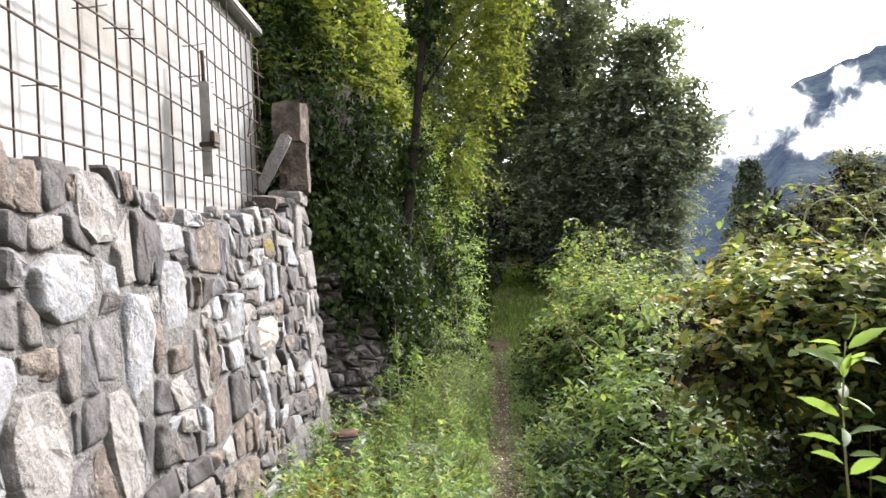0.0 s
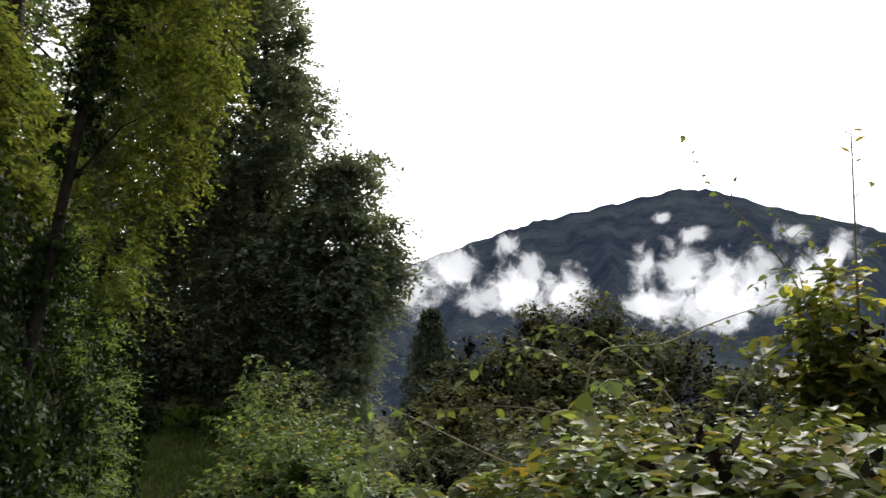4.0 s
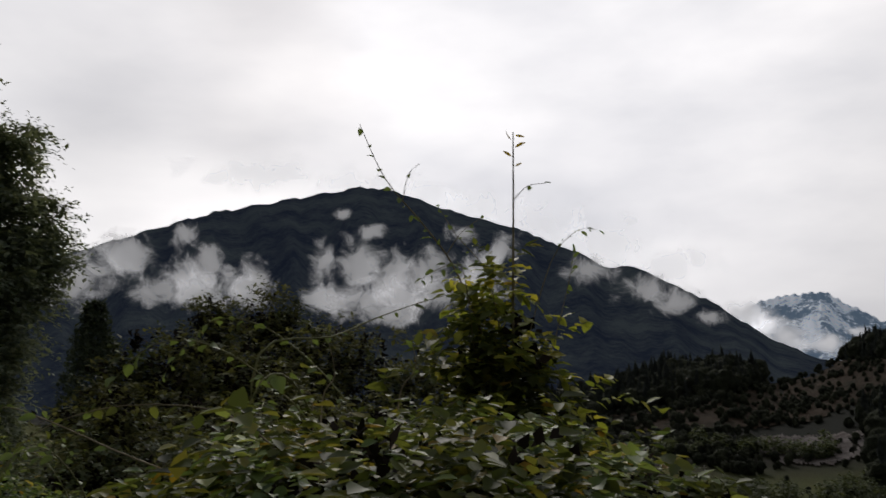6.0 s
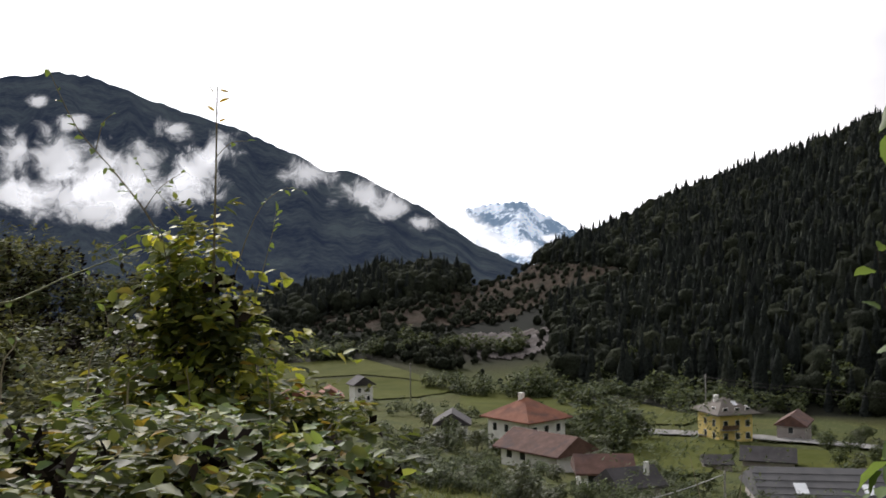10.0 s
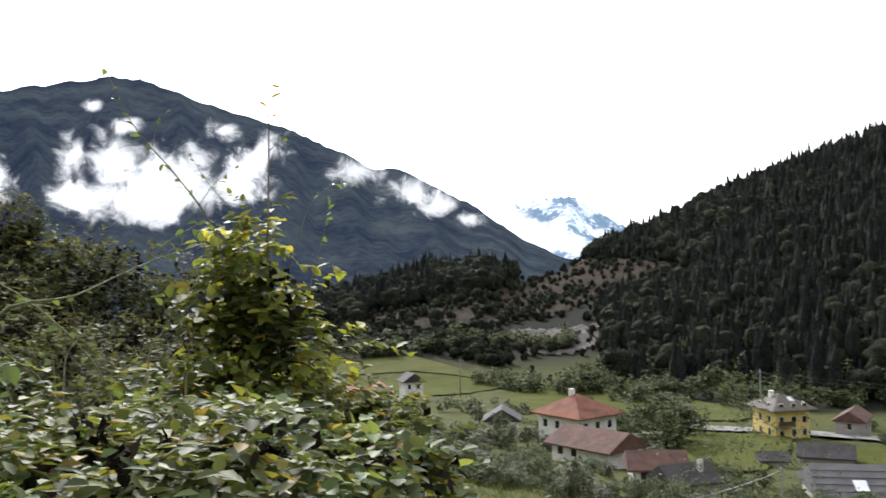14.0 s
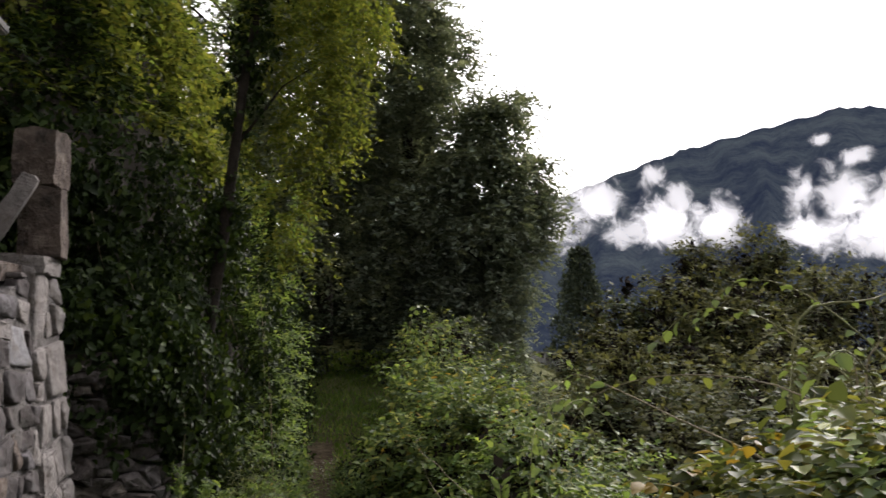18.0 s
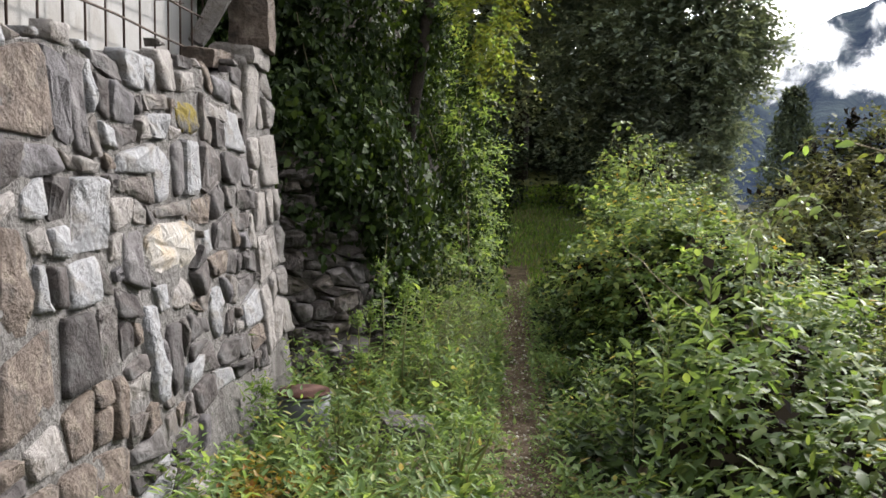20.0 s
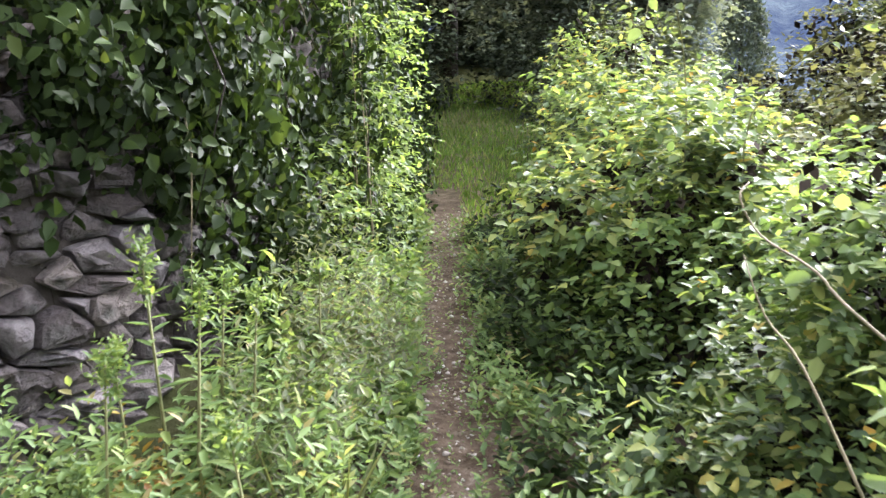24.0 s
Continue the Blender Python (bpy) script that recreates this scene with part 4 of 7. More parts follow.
def build_mesh_panel():
    mesh = thing("reinforcement_mesh", (-1.45, 2.0, 1.7), 0, "rusty steel reinforcement mesh standing before white plaster", "steel mesh")
    for k in range(37):
        y = -2.0 + k * 0.2 + random.uniform(-0.008, 0.008)
        top = 1.62 + random.uniform(-0.05, 0.1)
        lean = random.uniform(-0.006, 0.006)
        part("upright_bar", tube_bm([(0, y, -0.15), (0.004, y + lean, 0.8), (0, y + 2 * lean, top)], 0.0055, 6), M_RUST, mesh)
    for k in range(7):
        z = 0.38 + 0.2 * k
        pts = [(0.008, -2.1 + q * 0.5, z + random.uniform(-0.006, 0.006)) for q in range(15)]
        pts.append((0.03, 5.2 + random.uniform(-0.1, 0.1), z + random.uniform(-0.01, 0.01)))
        part("cross_bar", tube_bm(pts, 0.0055, 6), M_RUST, mesh)
    for k in range(16):
        y, z = random.uniform(0.4, 4.8), 0.34 + 0.2 * random.randrange(1, 7)
        part("tie_wire", tube_bm([(0.0, y, z), (0.05, y + 0.02, z + 0.005), (0.12, y + 0.02 + random.uniform(0, 0.05), z + random.uniform(-0.01, 0.03))], 0.003, 5), M_RUST, mesh)
    part("bent_wire", tube_bm([(0.0, 4.45, 1.0), (0.1, 4.5, 1.06), (0.12, 4.6, 0.9), (0.05, 4.5, 0.8), (0.1, 4.42, 0.98), (0.03, 4.62, 1.02)], 0.007, 6), M_RUST, mesh)
    return mesh


build_mesh_panel()


def build_latch_post():
    post = thing("gate_post", (-1.38, 5.25, 2.1), 0, "weathered grey post with an old latch, tied to steel mesh", "post")
    part("board", box_bm(-0.02, -0.05, 0.0, 0.04, 0.05, 0.56, 0.008), M_GREYWOOD, post)
    part("strap", box_bm(-0.03, -0.06, 0.17, 0.06, 0.06, 0.2, 0.005), M_RUST, post)
    part("latch", box_bm(0.04, -0.09, 0.19, 0.07, 0.05, 0.26, 0.006), M_RUST, post)
    part("pin", tube_bm([(0.0, 0, 0.5), (0.0, -0.01, 0.75)], 0.012, 7), M_RUST, post)


build_latch_post()


def rough_block(name, at, size, turn, tilt, material, label, category):
    bm = bmesh.new()
    bmesh.ops.create_cube(bm, size=1.0)
    bmesh.ops.subdivide_edges(bm, edges=bm.edges, cuts=6, use_grid_fill=True)
    for v in bm.verts:
        p = v.co.copy()
        k = 1 - 0.018 * (abs(p.x * 2) ** 3 * abs(p.y * 2) ** 3 + abs(p.y * 2) ** 3 * abs(p.z * 2) ** 3 + abs(p.x * 2) ** 3 * abs(p.z * 2) ** 3)
        q = Vector((p.x * size[0] * k, p.y * size[1] * k, p.z * size[2] * k))
        v.co = q + noise.noise_vector(q * 9 + Vector(at)) * 0.014 + noise.noise_vector(q * 28 + Vector(at)) * 0.007
    ob = part(name, bm, material)
    ob.matrix_basis = pose(*at, tilt[0], tilt[1], turn)
    return tagged(ob, label, category)


rough_block("stone_block", (-1.23, 7.5, 2.34), (0.24, 0.3, 0.42), 4, (0, 0), M_CLAY, "brown-grey squared stone block standing on the wall end", "stone block")
rough_block("stone_block", (-1.25, 7.52, 2.73), (0.25, 0.3, 0.34), -5, (0, 2), M_CLAY, "dark squared stone block stacked on another block", "stone block")
rough_block("stone_slab", (-1.36, 7.2, 2.36), (0.10, 0.06, 0.54), 8, (-10, 28), M_QUOIN, "narrow pale brown stone slab leaning on the blocks", "stone slab")
rough_block("coping_stone", (-1.28, 7.38, 2.085), (0.26, 0.5, 0.1), 2, (0, 3), M_QUOIN, "flat worn coping stone on the wall end", "coping stone")
rough_block("coping_stone", (-1.36, 6.98, 2.03), (0.2, 0.3, 0.1), -6, (4, 6), M_CLAY, "small brown coping stone on the wall top", "coping stone")

# ---------------------------------------------------------------- recessed damp wall behind the ivy
DWALL = [(-1.75, 7.75), (-1.05, 8.05), (-0.72, 8.45), (-0.35, 9.6), (-0.1, 11.5)]
DW_LEN = [0.0]
for a, b in zip(DWALL, DWALL[1:]):
    DW_LEN.append(DW_LEN[-1] + math.hypot(b[0] - a[0], b[1] - a[1]))


def dwall_place(s, z, out):
    x, y = np.interp(s, DW_LEN, [p[0] for p in DWALL]), np.interp(s, DW_LEN, [p[1] for p in DWALL])
    x2, y2 = np.interp(s + 0.05, DW_LEN, [p[0] for p in DWALL]), np.interp(s + 0.05, DW_LEN, [p[1] for p in DWALL])
    d = Vector((x2 - x, y2 - y, 0))
    d = d.normalized() if d.length > 1e-6 else Vector((0, 1, 0))
    n = Vector((d.y, -d.x, 0))
    return Vector((x, y, z)) + n * (out - 0.06 * z)


def build_damp_wall():
    bm = bmesh.new()
    rows = []
    for s in np.linspace(0, DW_LEN[-1] - 0.06, 30):
        rows.append([bm.verts.new(dwall_place(s, z, 0)) for z in (-0.5, 0.0, 0.5, 1.0, 1.55)] + [bm.verts.new(dwall_place(s, 1.55, -0.5)), bm.verts.new(dwall_place(s, -0.5, -0.5))])
    for a, b in zip(rows, rows[1:]):
        for k in range(7):
            bm.faces.new((a[k], b[k], b[(k + 1) % 7], a[(k + 1) % 7]))
    bm.faces.new(rows[0])
    bm.faces.new(rows[-1])
    bmesh.ops.recalc_face_normals(bm, faces=bm.faces)
    ob = part("wall_north", bm, M_DARKGAP)
    return tagged(ob, "damp dark dry-stone wall half hidden by ivy", "wall", kind="structure")


damp_wall = build_damp_wall()
# ---------------------------------------------------------------- plants
def crown(parent, name, A, G, mat, length=0.3, k=9, leaf=0.06, aspect=0.55, full=True, droop=0.3, jitter=0.5, upright=0.6, spread=0.9, mode="flat"):
    V, F = twigs(A, G, length, k, leaf, aspect, spread, full, droop, jitter, upright, mode)
    return array_mesh(name, V, F, mat, parent, True)


def stem_net(parent, name, root, tips, mat, r0=0.02, sides=5):
    """Bent stems from a root point to each tip."""
    for t in tips:
        t = Vector(t)
        a = Vector(root) + Vector((random.uniform(-0.15, 0.15), random.uniform(-0.15, 0.15), 0))
        m = a.lerp(t, 0.5) + Vector((random.uniform(-0.1, 0.1), random.uniform(-0.1, 0.1), 0.12 * (t - a).length))
        bm = bmesh.new()
        tube_bm([a, a.lerp(m, 0.5), m, m.lerp(t, 0.55), t], [r0, r0 * 0.85, r0 * 0.6, r0 * 0.4, r0 * 0.2], sides, bm)
        part(name, bm, mat, parent)


def shrub(name, blobs, count, mat, label, category="shrub", leaf=0.06, aspect=0.6, length=0.28, k=9, full=True, stems=14, group="", droop=0.3, shell=(0.4, 1.02), rough=0.3, upright=0.6, stem_mat=None, r0=0.014, tufts=9, shoots=10, shoot=0.55, mat2=None, shade_fill=0.22):
    x, y = sum(b[0] for b in blobs) / len(blobs), sum(b[1] for b in blobs) / len(blobs)
    z = land_at(x, y)
    ob = thing(name, (x, y, z), 0, label, category, group)
    seed = x * 3.1 + y * 1.7
    tuft_at, tuft_way = blob_points(blobs, tufts, (0.9, 1.0), land, rough, seed)
    mean = sum(b[3] + b[4] + b[5] for b in blobs) / len(blobs) / 3
    blobs = list(blobs) + [(*p, *(mean * rng.uniform(0.2, 0.42, 3))) for p in tuft_at]
    A, G = blob_points(blobs, count, shell, land, rough, seed)
    off = np.array([x, y, z])
    # added dark leaves inside the shrub paint its inner shade
    if shade_fill:
        P, W = blob_points(blobs, int(count * shade_fill), (0.1, 0.5), land, rough, seed + 8)
        crown(ob, "shade_fill_leaves", P - off, W, M_SHADE_FILL, length, 9, leaf, 0.6, False, 0.1, 0.8, mode="free")
    if mat2:
        other = lump(A, 2.4 / mean, seed + 3) + rng.normal(0, 0.12, len(A)) > 0.22
        crown(ob, "climber_foliage", A[other] - off, G[other], mat2, length, k, leaf * 0.9, min(aspect * 1.15, 0.85), full, droop, 0.5, upright)
        A, G = A[~other], G[~other]
    if shoots:
        S, W = blob_points(blobs, shoots, (0.85, 1.0), land, rough, seed + 2)
        up = W[:, 2] > -0.2
        V1, F1 = twigs(S[up] - off, W[up] * 0.7 + np.array([0, 0, 0.7]), shoot, 13, leaf * 0.95, aspect, 0.9, full, 0.45, 0.4)
        V, F = twigs(A - off, G, length, k, leaf, aspect, 0.9, full, droop, 0.5, upright)
        array_mesh("foliage", np.concatenate([V, V1]), np.concatenate([F, F1 + len(V)]), mat, ob, True)
    else:
        crown(ob, "foliage", A - off, G, mat, length, k, leaf, aspect, full, droop, 0.5, upright)
    if stems:
        tips = A[rng.choice(len(A), min(stems, len(A)), replace=False)] - off
        stem_net(ob, "stem", (0, 0, -0.1), [tuple(t) for t in tips], stem_mat or M_BARK, r0)
    return ob


def tree(name, foot, top, r, blobs, count, mat, label, leaf=0.09, length=0.5, k=10, full=False, limbs=10, droop=0.3, aspect=0.6, group="", bend=0.0, shell=(0.5, 1.03), rough=0.3, tufts=0):
    foot, top = Vector(foot), Vector(top)
    ob = thing(name, foot, 0, label, "tree", group)
    rel = top - foot
    bm = bmesh.new()
    side = Vector((bend, 0, 0))
    trunk_pts = [rel * t + side * math.sin(t * math.pi) + Vector((0.03 * math.sin(t * 9), 0.03 * math.cos(t * 7), 0)) for t in (-0.05, 0.1, 0.3, 0.5, 0.7, 0.85, 1.0)]
    tube_bm(trunk_pts, [r * 1.3, r, r * 0.85, r * 0.7, r * 0.5, r * 0.35, r * 0.12], 9, bm)
    part("trunk", bm, M_BARK, ob)
    if tufts:
        mean = sum(b[3] + b[4] + b[5] for b in blobs) / len(blobs) / 3
        at, way = blob_points(blobs, tufts, (0.95, 1.08), None, rough, foot.x)
        blobs = [(*b[:3], b[3] * 0.86, b[4] * 0.86, b[5] * 0.86) for b in blobs] + [(*p, *(mean * rng.uniform(0.18, 0.42, 3) * np.array([1.0, 1.0, 0.7]))) for p in at]
    A, G = blob_points(blobs, count, shell, None, rough, foot.x * 2.3 + foot.y)
    off = np.array(foot)
    idx = rng.choice(len(A), limbs, replace=False)
    for q in idx:
        t = Vector(A[q] - off)
        f = min(0.9, max(0.25, t.z / max(rel.z, 0.1) * 0.75))
        a = rel * f + side * math.sin(f * math.pi)
        m = a.lerp(t, 0.5) + Vector((0, 0, 0.1 * (t - a).length))
        part("limb", tube_bm([a, m, t], [r * 0.28, r * 0.16, r * 0.05], 6), M_BARK, ob)
    if tufts:
        S, W = blob_points(blobs, count // 14, (1.0, 1.2), None, rough, foot.y)
        V, F = twigs(A - off, G, length, k, leaf, aspect, 0.9, full, droop)
        V1, F1 = twigs(S - off, W + np.array([0, 0, 0.25]), length * 1.5, k, leaf * 0.75, aspect, 0.8, full, droop, 0.5)
        array_mesh("crown", np.concatenate([V, V1]), np.concatenate([F, F1 + len(V)]), mat, ob, True)
    else:
        crown(ob, "crown", A - off, G, mat, length, k, leaf, aspect, full, droop)
    return ob


def herb_patch(name, xs, ys, hs, mat, label, k=12, leaf=0.05, aspect=0.3, spread=1.0, jitter=0.12, category="weeds", kind="stuff"):
    """Upright leafy weeds, one at each place."""
    zs = land(xs, ys)
    A = np.stack([xs, ys, zs], -1)
    V, F = [], []
    base = 0
    for lo, hi in ((0, 0.25), (0.25, 0.45), (0.45, 0.8), (0.8, 2.0)):
        sel = (hs >= lo) & (hs < hi)
        if not sel.any():
            continue
        G = np.tile([0.0, 0.0, 1.0], (sel.sum(), 1))
        v, f = twigs(A[sel], G, (lo + min(hi, 1.2)) / 2 + 0.05, int(k * (0.6 + 1.2 * min(hi, 1.0))), leaf, aspect, spread, True, 0.02, jitter, 0.9, "free")
        V.append(v)
        F.append(f + base)
        base += len(v)
    ob = array_mesh(name, np.concatenate(V), np.concatenate(F), mat)
    return tagged(ob, label, category, kind=kind)


def grass_patch(name, xs, ys, h, w, mat, label, lean=0.35):
    n = len(xs)
    A = np.stack([xs, ys, land(xs, ys) - 0.01], -1)
    D = unit(np.array([0, 0, 1.0]) + rng.normal(0, lean, (n, 3)) * np.array([1, 1, 0.2]))
    U = unit(rng.normal(0, 1, (n, 3)) * np.array([1, 1, 0.1]))
    L = h * rng.uniform(0.5, 1.3, n)
    V, F = leaf_blades(A, D, U, L, np.full(n, w) * rng.uniform(0.7, 1.3, n), True, 0.1)
    return tagged(array_mesh(name, V, F, mat), label, "grass", kind="stuff")


# --- the bank of ivy and creepers beside the path
IVY_PLAN = [(-1.75, 7.7), (-1.2, 8.1), (-0.78, 8.55), (-0.42, 9.5), (-0.12, 10.6), (0.05, 12.5), (0.25, 15.0), (0.5, 18.5)]
IVY_S = [0.0]
for a, b in zip(IVY_PLAN, IVY_PLAN[1:]):
    IVY_S.append(IVY_S[-1] + math.hypot(b[0] - a[0], b[1] - a[1]))


def ivy_surface(s, z):
    x = np.interp(s, IVY_S, [p[0] for p in IVY_PLAN])
    y = np.interp(s, IVY_S, [p[1] for p in IVY_PLAN])
    x2 = np.interp(s + 0.1, IVY_S, [p[0] for p in IVY_PLAN])
    y2 = np.interp(s + 0.1, IVY_S, [p[1] for p in IVY_PLAN])
    d = unit(np.stack([x2 - x, y2 - y, np.zeros_like(x)], -1) + 1e-6)
    n = np.stack([d[:, 1], -d[:, 0], np.zeros_like(x)], -1)
    P = np.stack([x, y, z], -1)
    back = 0.34 * np.maximum(z - 1.2, 0) ** 0.9
    out = 0.12 + 0.36 * lump(P, 1.9, 3.0) - back
    return P + n * out[:, None], n


def build_ivy():
    ob = thing("ivy_bank", (-0.9, 9.0, 1.5), 0, "dense dark green ivy and creepers over wall and bank", "ivy")
    off = np.array([-0.9, 9.0, 1.5])
    n = 8600
    s = rng.uniform(0, IVY_S[-1], n * 2)
    lowest = np.interp(s, [0, 0.55, 0.9, 1.3, 1.9, 2.6, 20], [1.4, 1.25, 1.0, 0.6, 0.3, 0.0, 0.1])
    z = lowest + (5.6 - lowest) * rng.uniform(0, 1, n * 2) ** 1.25
    P, N = ivy_surface(s, z)
    keep = rng.uniform(0, 1, n * 2) < 0.55 + 0.6 * lump(P, 2.6, 9.0)
    P, N = P[keep][:n], N[keep][:n]
    G = unit(N + np.array([0, 0, -0.35]))
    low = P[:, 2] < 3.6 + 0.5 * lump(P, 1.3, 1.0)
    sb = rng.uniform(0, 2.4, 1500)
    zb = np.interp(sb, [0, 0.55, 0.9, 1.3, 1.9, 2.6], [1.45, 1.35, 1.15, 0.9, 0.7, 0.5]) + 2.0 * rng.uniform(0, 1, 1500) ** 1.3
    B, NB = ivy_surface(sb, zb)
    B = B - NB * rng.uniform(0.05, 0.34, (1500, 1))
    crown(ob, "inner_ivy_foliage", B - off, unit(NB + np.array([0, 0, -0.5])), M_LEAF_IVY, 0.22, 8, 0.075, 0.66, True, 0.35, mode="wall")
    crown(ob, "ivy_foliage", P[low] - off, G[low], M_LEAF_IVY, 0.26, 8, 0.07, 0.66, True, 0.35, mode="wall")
    # creeper split in two leaf colours that paint its lit and shaded patches
    lit_tone = lump(P[~low], 2.2, 6.0) > -0.2
    crown(ob, "creeper_foliage", P[~low][lit_tone] - off, G[~low][lit_tone], M_LEAF_ACACIA, 0.34, 10, 0.08, 0.6, True, 0.35)
    crown(ob, "shade_toned_creeper_foliage", P[~low][~lit_tone] - off, G[~low][~lit_tone], M_LEAF_IVY, 0.34, 10, 0.08, 0.6, True, 0.35)
    # hanging runners
    for k in range(46):
        ss = np.array([random.uniform(0.5, 5.0)])
        zz = random.uniform(1.4, 2.6)
        p, nn = ivy_surface(ss, np.array([zz]))
        p, nn = Vector(p[0] - off), Vector(nn[0])
        ln = random.uniform(0.5, 1.1)
        pts = [p + nn * 0.05, p + nn * 0.16 + Vector((random.uniform(-0.05, 0.05), random.uniform(-0.1, 0.1), -ln * 0.4)), p + nn * 0.14 + Vector((random.uniform(-0.1, 0.1), random.uniform(-0.2, 0.2), -ln))]
        part("runner", tube_bm(pts, [0.005, 0.004, 0.002], 5), (M_STALK, M_BARK, M_BARK)[k % 3], ob)
    # core sheet of the bank, its earth colour darkened for the shade behind leaves
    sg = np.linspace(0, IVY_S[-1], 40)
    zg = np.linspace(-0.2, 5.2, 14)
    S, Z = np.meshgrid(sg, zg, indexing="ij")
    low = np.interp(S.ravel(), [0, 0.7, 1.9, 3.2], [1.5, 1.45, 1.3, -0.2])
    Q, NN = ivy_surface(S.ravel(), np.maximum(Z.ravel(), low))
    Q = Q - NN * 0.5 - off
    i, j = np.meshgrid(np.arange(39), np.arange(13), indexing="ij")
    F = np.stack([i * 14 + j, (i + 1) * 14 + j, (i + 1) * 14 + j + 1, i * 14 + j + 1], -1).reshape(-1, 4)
    core = array_mesh("shade_core", Q, F, M_DARKGAP, ob)
    return ob


build_ivy()

# robinia with pale leaves, leaning over the ivy
robinia = tree("robinia_tree", (-0.62, 9.55, 0.4), (0.42, 10.35, 7.4), 0.062,
     [(0.5, 10.3, 3.6, 0.34, 0.4, 0.42), (0.78, 10.5, 3.9, 0.3, 0.4, 0.3), (0.45, 10.4, 4.4, 0.42, 0.5, 0.36), (0.9, 10.7, 4.6, 0.36, 0.5, 0.34), (1.1, 10.7, 5.1, 0.28, 0.4, 0.28), (0.5, 10.5, 5.2, 0.46, 0.6, 0.36), (0.95, 10.8, 5.7, 0.4, 0.6, 0.36), (0.35, 10.5, 6.0, 0.5, 0.7, 0.4),
      (0.2, 10.6, 7.0, 0.8, 1.0, 0.6), (0.9, 10.9, 6.6, 0.5, 0.8, 0.5), (0.28, 10.2, 2.8, 0.22, 0.3, 0.5), (0.05, 10.0, 4.8, 0.3, 0.3, 0.4)],
     2100, M_LEAF_ACACIA, "slender ivy-clad robinia with yellow-green leaves", 0.066, 0.26, 12, True, 3, 0.75, 0.5, shell=(0.55, 1.05), tufts=22)
P, N = blob_points([(-0.56, 9.6, 0.9, 0.28, 0.24, 0.6), (-0.44, 9.68, 1.6, 0.16, 0.15, 0.5), (-0.3, 9.78, 2.5, 0.15, 0.14, 0.45), (-0.05, 9.95, 4.3, 0.2, 0.2, 0.6), (0.08, 10.1, 5.2, 0.22, 0.22, 0.7), (-0.2, 9.85, 3.6, 0.13, 0.13, 0.3)], 620, (0.5, 1.0), None, 0.3, 4.0)
crown(robinia, "ivy", P - np.array([-0.62, 9.55, 0.4]), N, M_LEAF_IVY, 0.14, 8, 0.058, 0.75, True, 0.4, mode="wall")
shrub("vine_curtain", [(0.12, 10.5, 0.7, 0.2, 0.5, 0.8), (0.16, 10.6, 1.8, 0.22, 0.5, 0.9), (0.22, 10.6, 2.8, 0.22, 0.4, 0.5), (0.2, 11.6, 1.0, 0.2, 0.7, 1.1), (-0.15, 9.9, 0.5, 0.18, 0.4, 0.6)], 620, M_LEAF_BRIGHT, "sunlit climbing vine hanging at the edge of the ivy", "vine", 0.05, 0.55, 0.24, 9, stems=8, stem_mat=M_STALK, r0=0.006, tufts=5, shoots=8, shade_fill=0)
# trees on the bank above
tree("bank_tree", (-2.9, 10.8, 3.0), (-2.8, 11.0, 6.0), 0.12, [(-2.9, 10.6, 4.6, 1.5, 1.3, 1.0), (-2.0, 10.8, 4.9, 1.0, 1.0, 0.8), (-3.6, 10.2, 4.2, 1.3, 1.2, 1.0), (-2.6, 10.8, 5.8, 0.7, 0.7, 0.5)],
     2600, M_LEAF_BRIGHT, "sunlit leafy shrub tree on the bank above the ivy", 0.08, 0.4, 11, True, 12)
tree("bank_tree", (-1.3, 14.0, 3.0), (-1.1, 14.3, 12.0), 0.2, [(-1.2, 14.0, 6.0, 0.9, 0.9, 1.0), (-1.1, 14.2, 8.0, 0.8, 0.8, 0.9), (-1.0, 14.3, 10.4, 1.2, 1.2, 1.0)],
     620, M_LEAF_HEDGE, "tall thin tree rising above the bank", 0.085, 0.45, 11, False, 12)
# dark wood where the path ends
WOOD = [((1.4, 22.5, 1.0), (1.6, 22.8, 11.5), [(1.0, 22, 6.5, 2.2, 2.0, 2.6), (1.6, 22.6, 9.6, 2.0, 2.0, 2.2), (0.2, 21.4, 4.4, 1.8, 1.6, 2.0)], 4200),
        ((3.2, 21.0, 0.4), (3.2, 21.3, 11.0), [(2.8, 21, 6.0, 1.6, 1.6, 1.8), (3.6, 21.2, 7.4, 0.9, 1.0, 1.0), (2.6, 21.2, 9.0, 1.3, 1.4, 1.8), (3.2, 20.2, 3.6, 1.5, 1.5, 1.8), (3.4, 20.6, 9.4, 0.6, 0.7, 0.8)], 5000),
        ((4.7, 19.6, -0.6), (4.9, 19.7, 6.0), [(4.6, 19.4, 4.5, 0.95, 1.2, 1.0), (5.35, 19.8, 4.6, 0.65, 0.8, 0.75), (5.4, 19.6, 3.6, 0.6, 0.8, 0.7), (4.95, 19.6, 5.75, 0.6, 0.7, 0.6), (4.1, 19.3, 3.2, 1.2, 1.2, 1.3), (4.65, 19.2, 2.4, 0.8, 0.9, 1.0), (4.4, 19.2, 5.6, 0.5, 0.6, 0.5), (4.3, 19.0, 1.0, 0.7, 1.0, 1.1)], 5600),
        ((-0.6, 20.5, 3.0), (-0.4, 20.5, 12.0), [(-0.6, 20.4, 6.6, 2.0, 1.8, 3.0), (-0.2, 20.4, 9.8, 1.8, 1.8, 2.0)], 3000)]
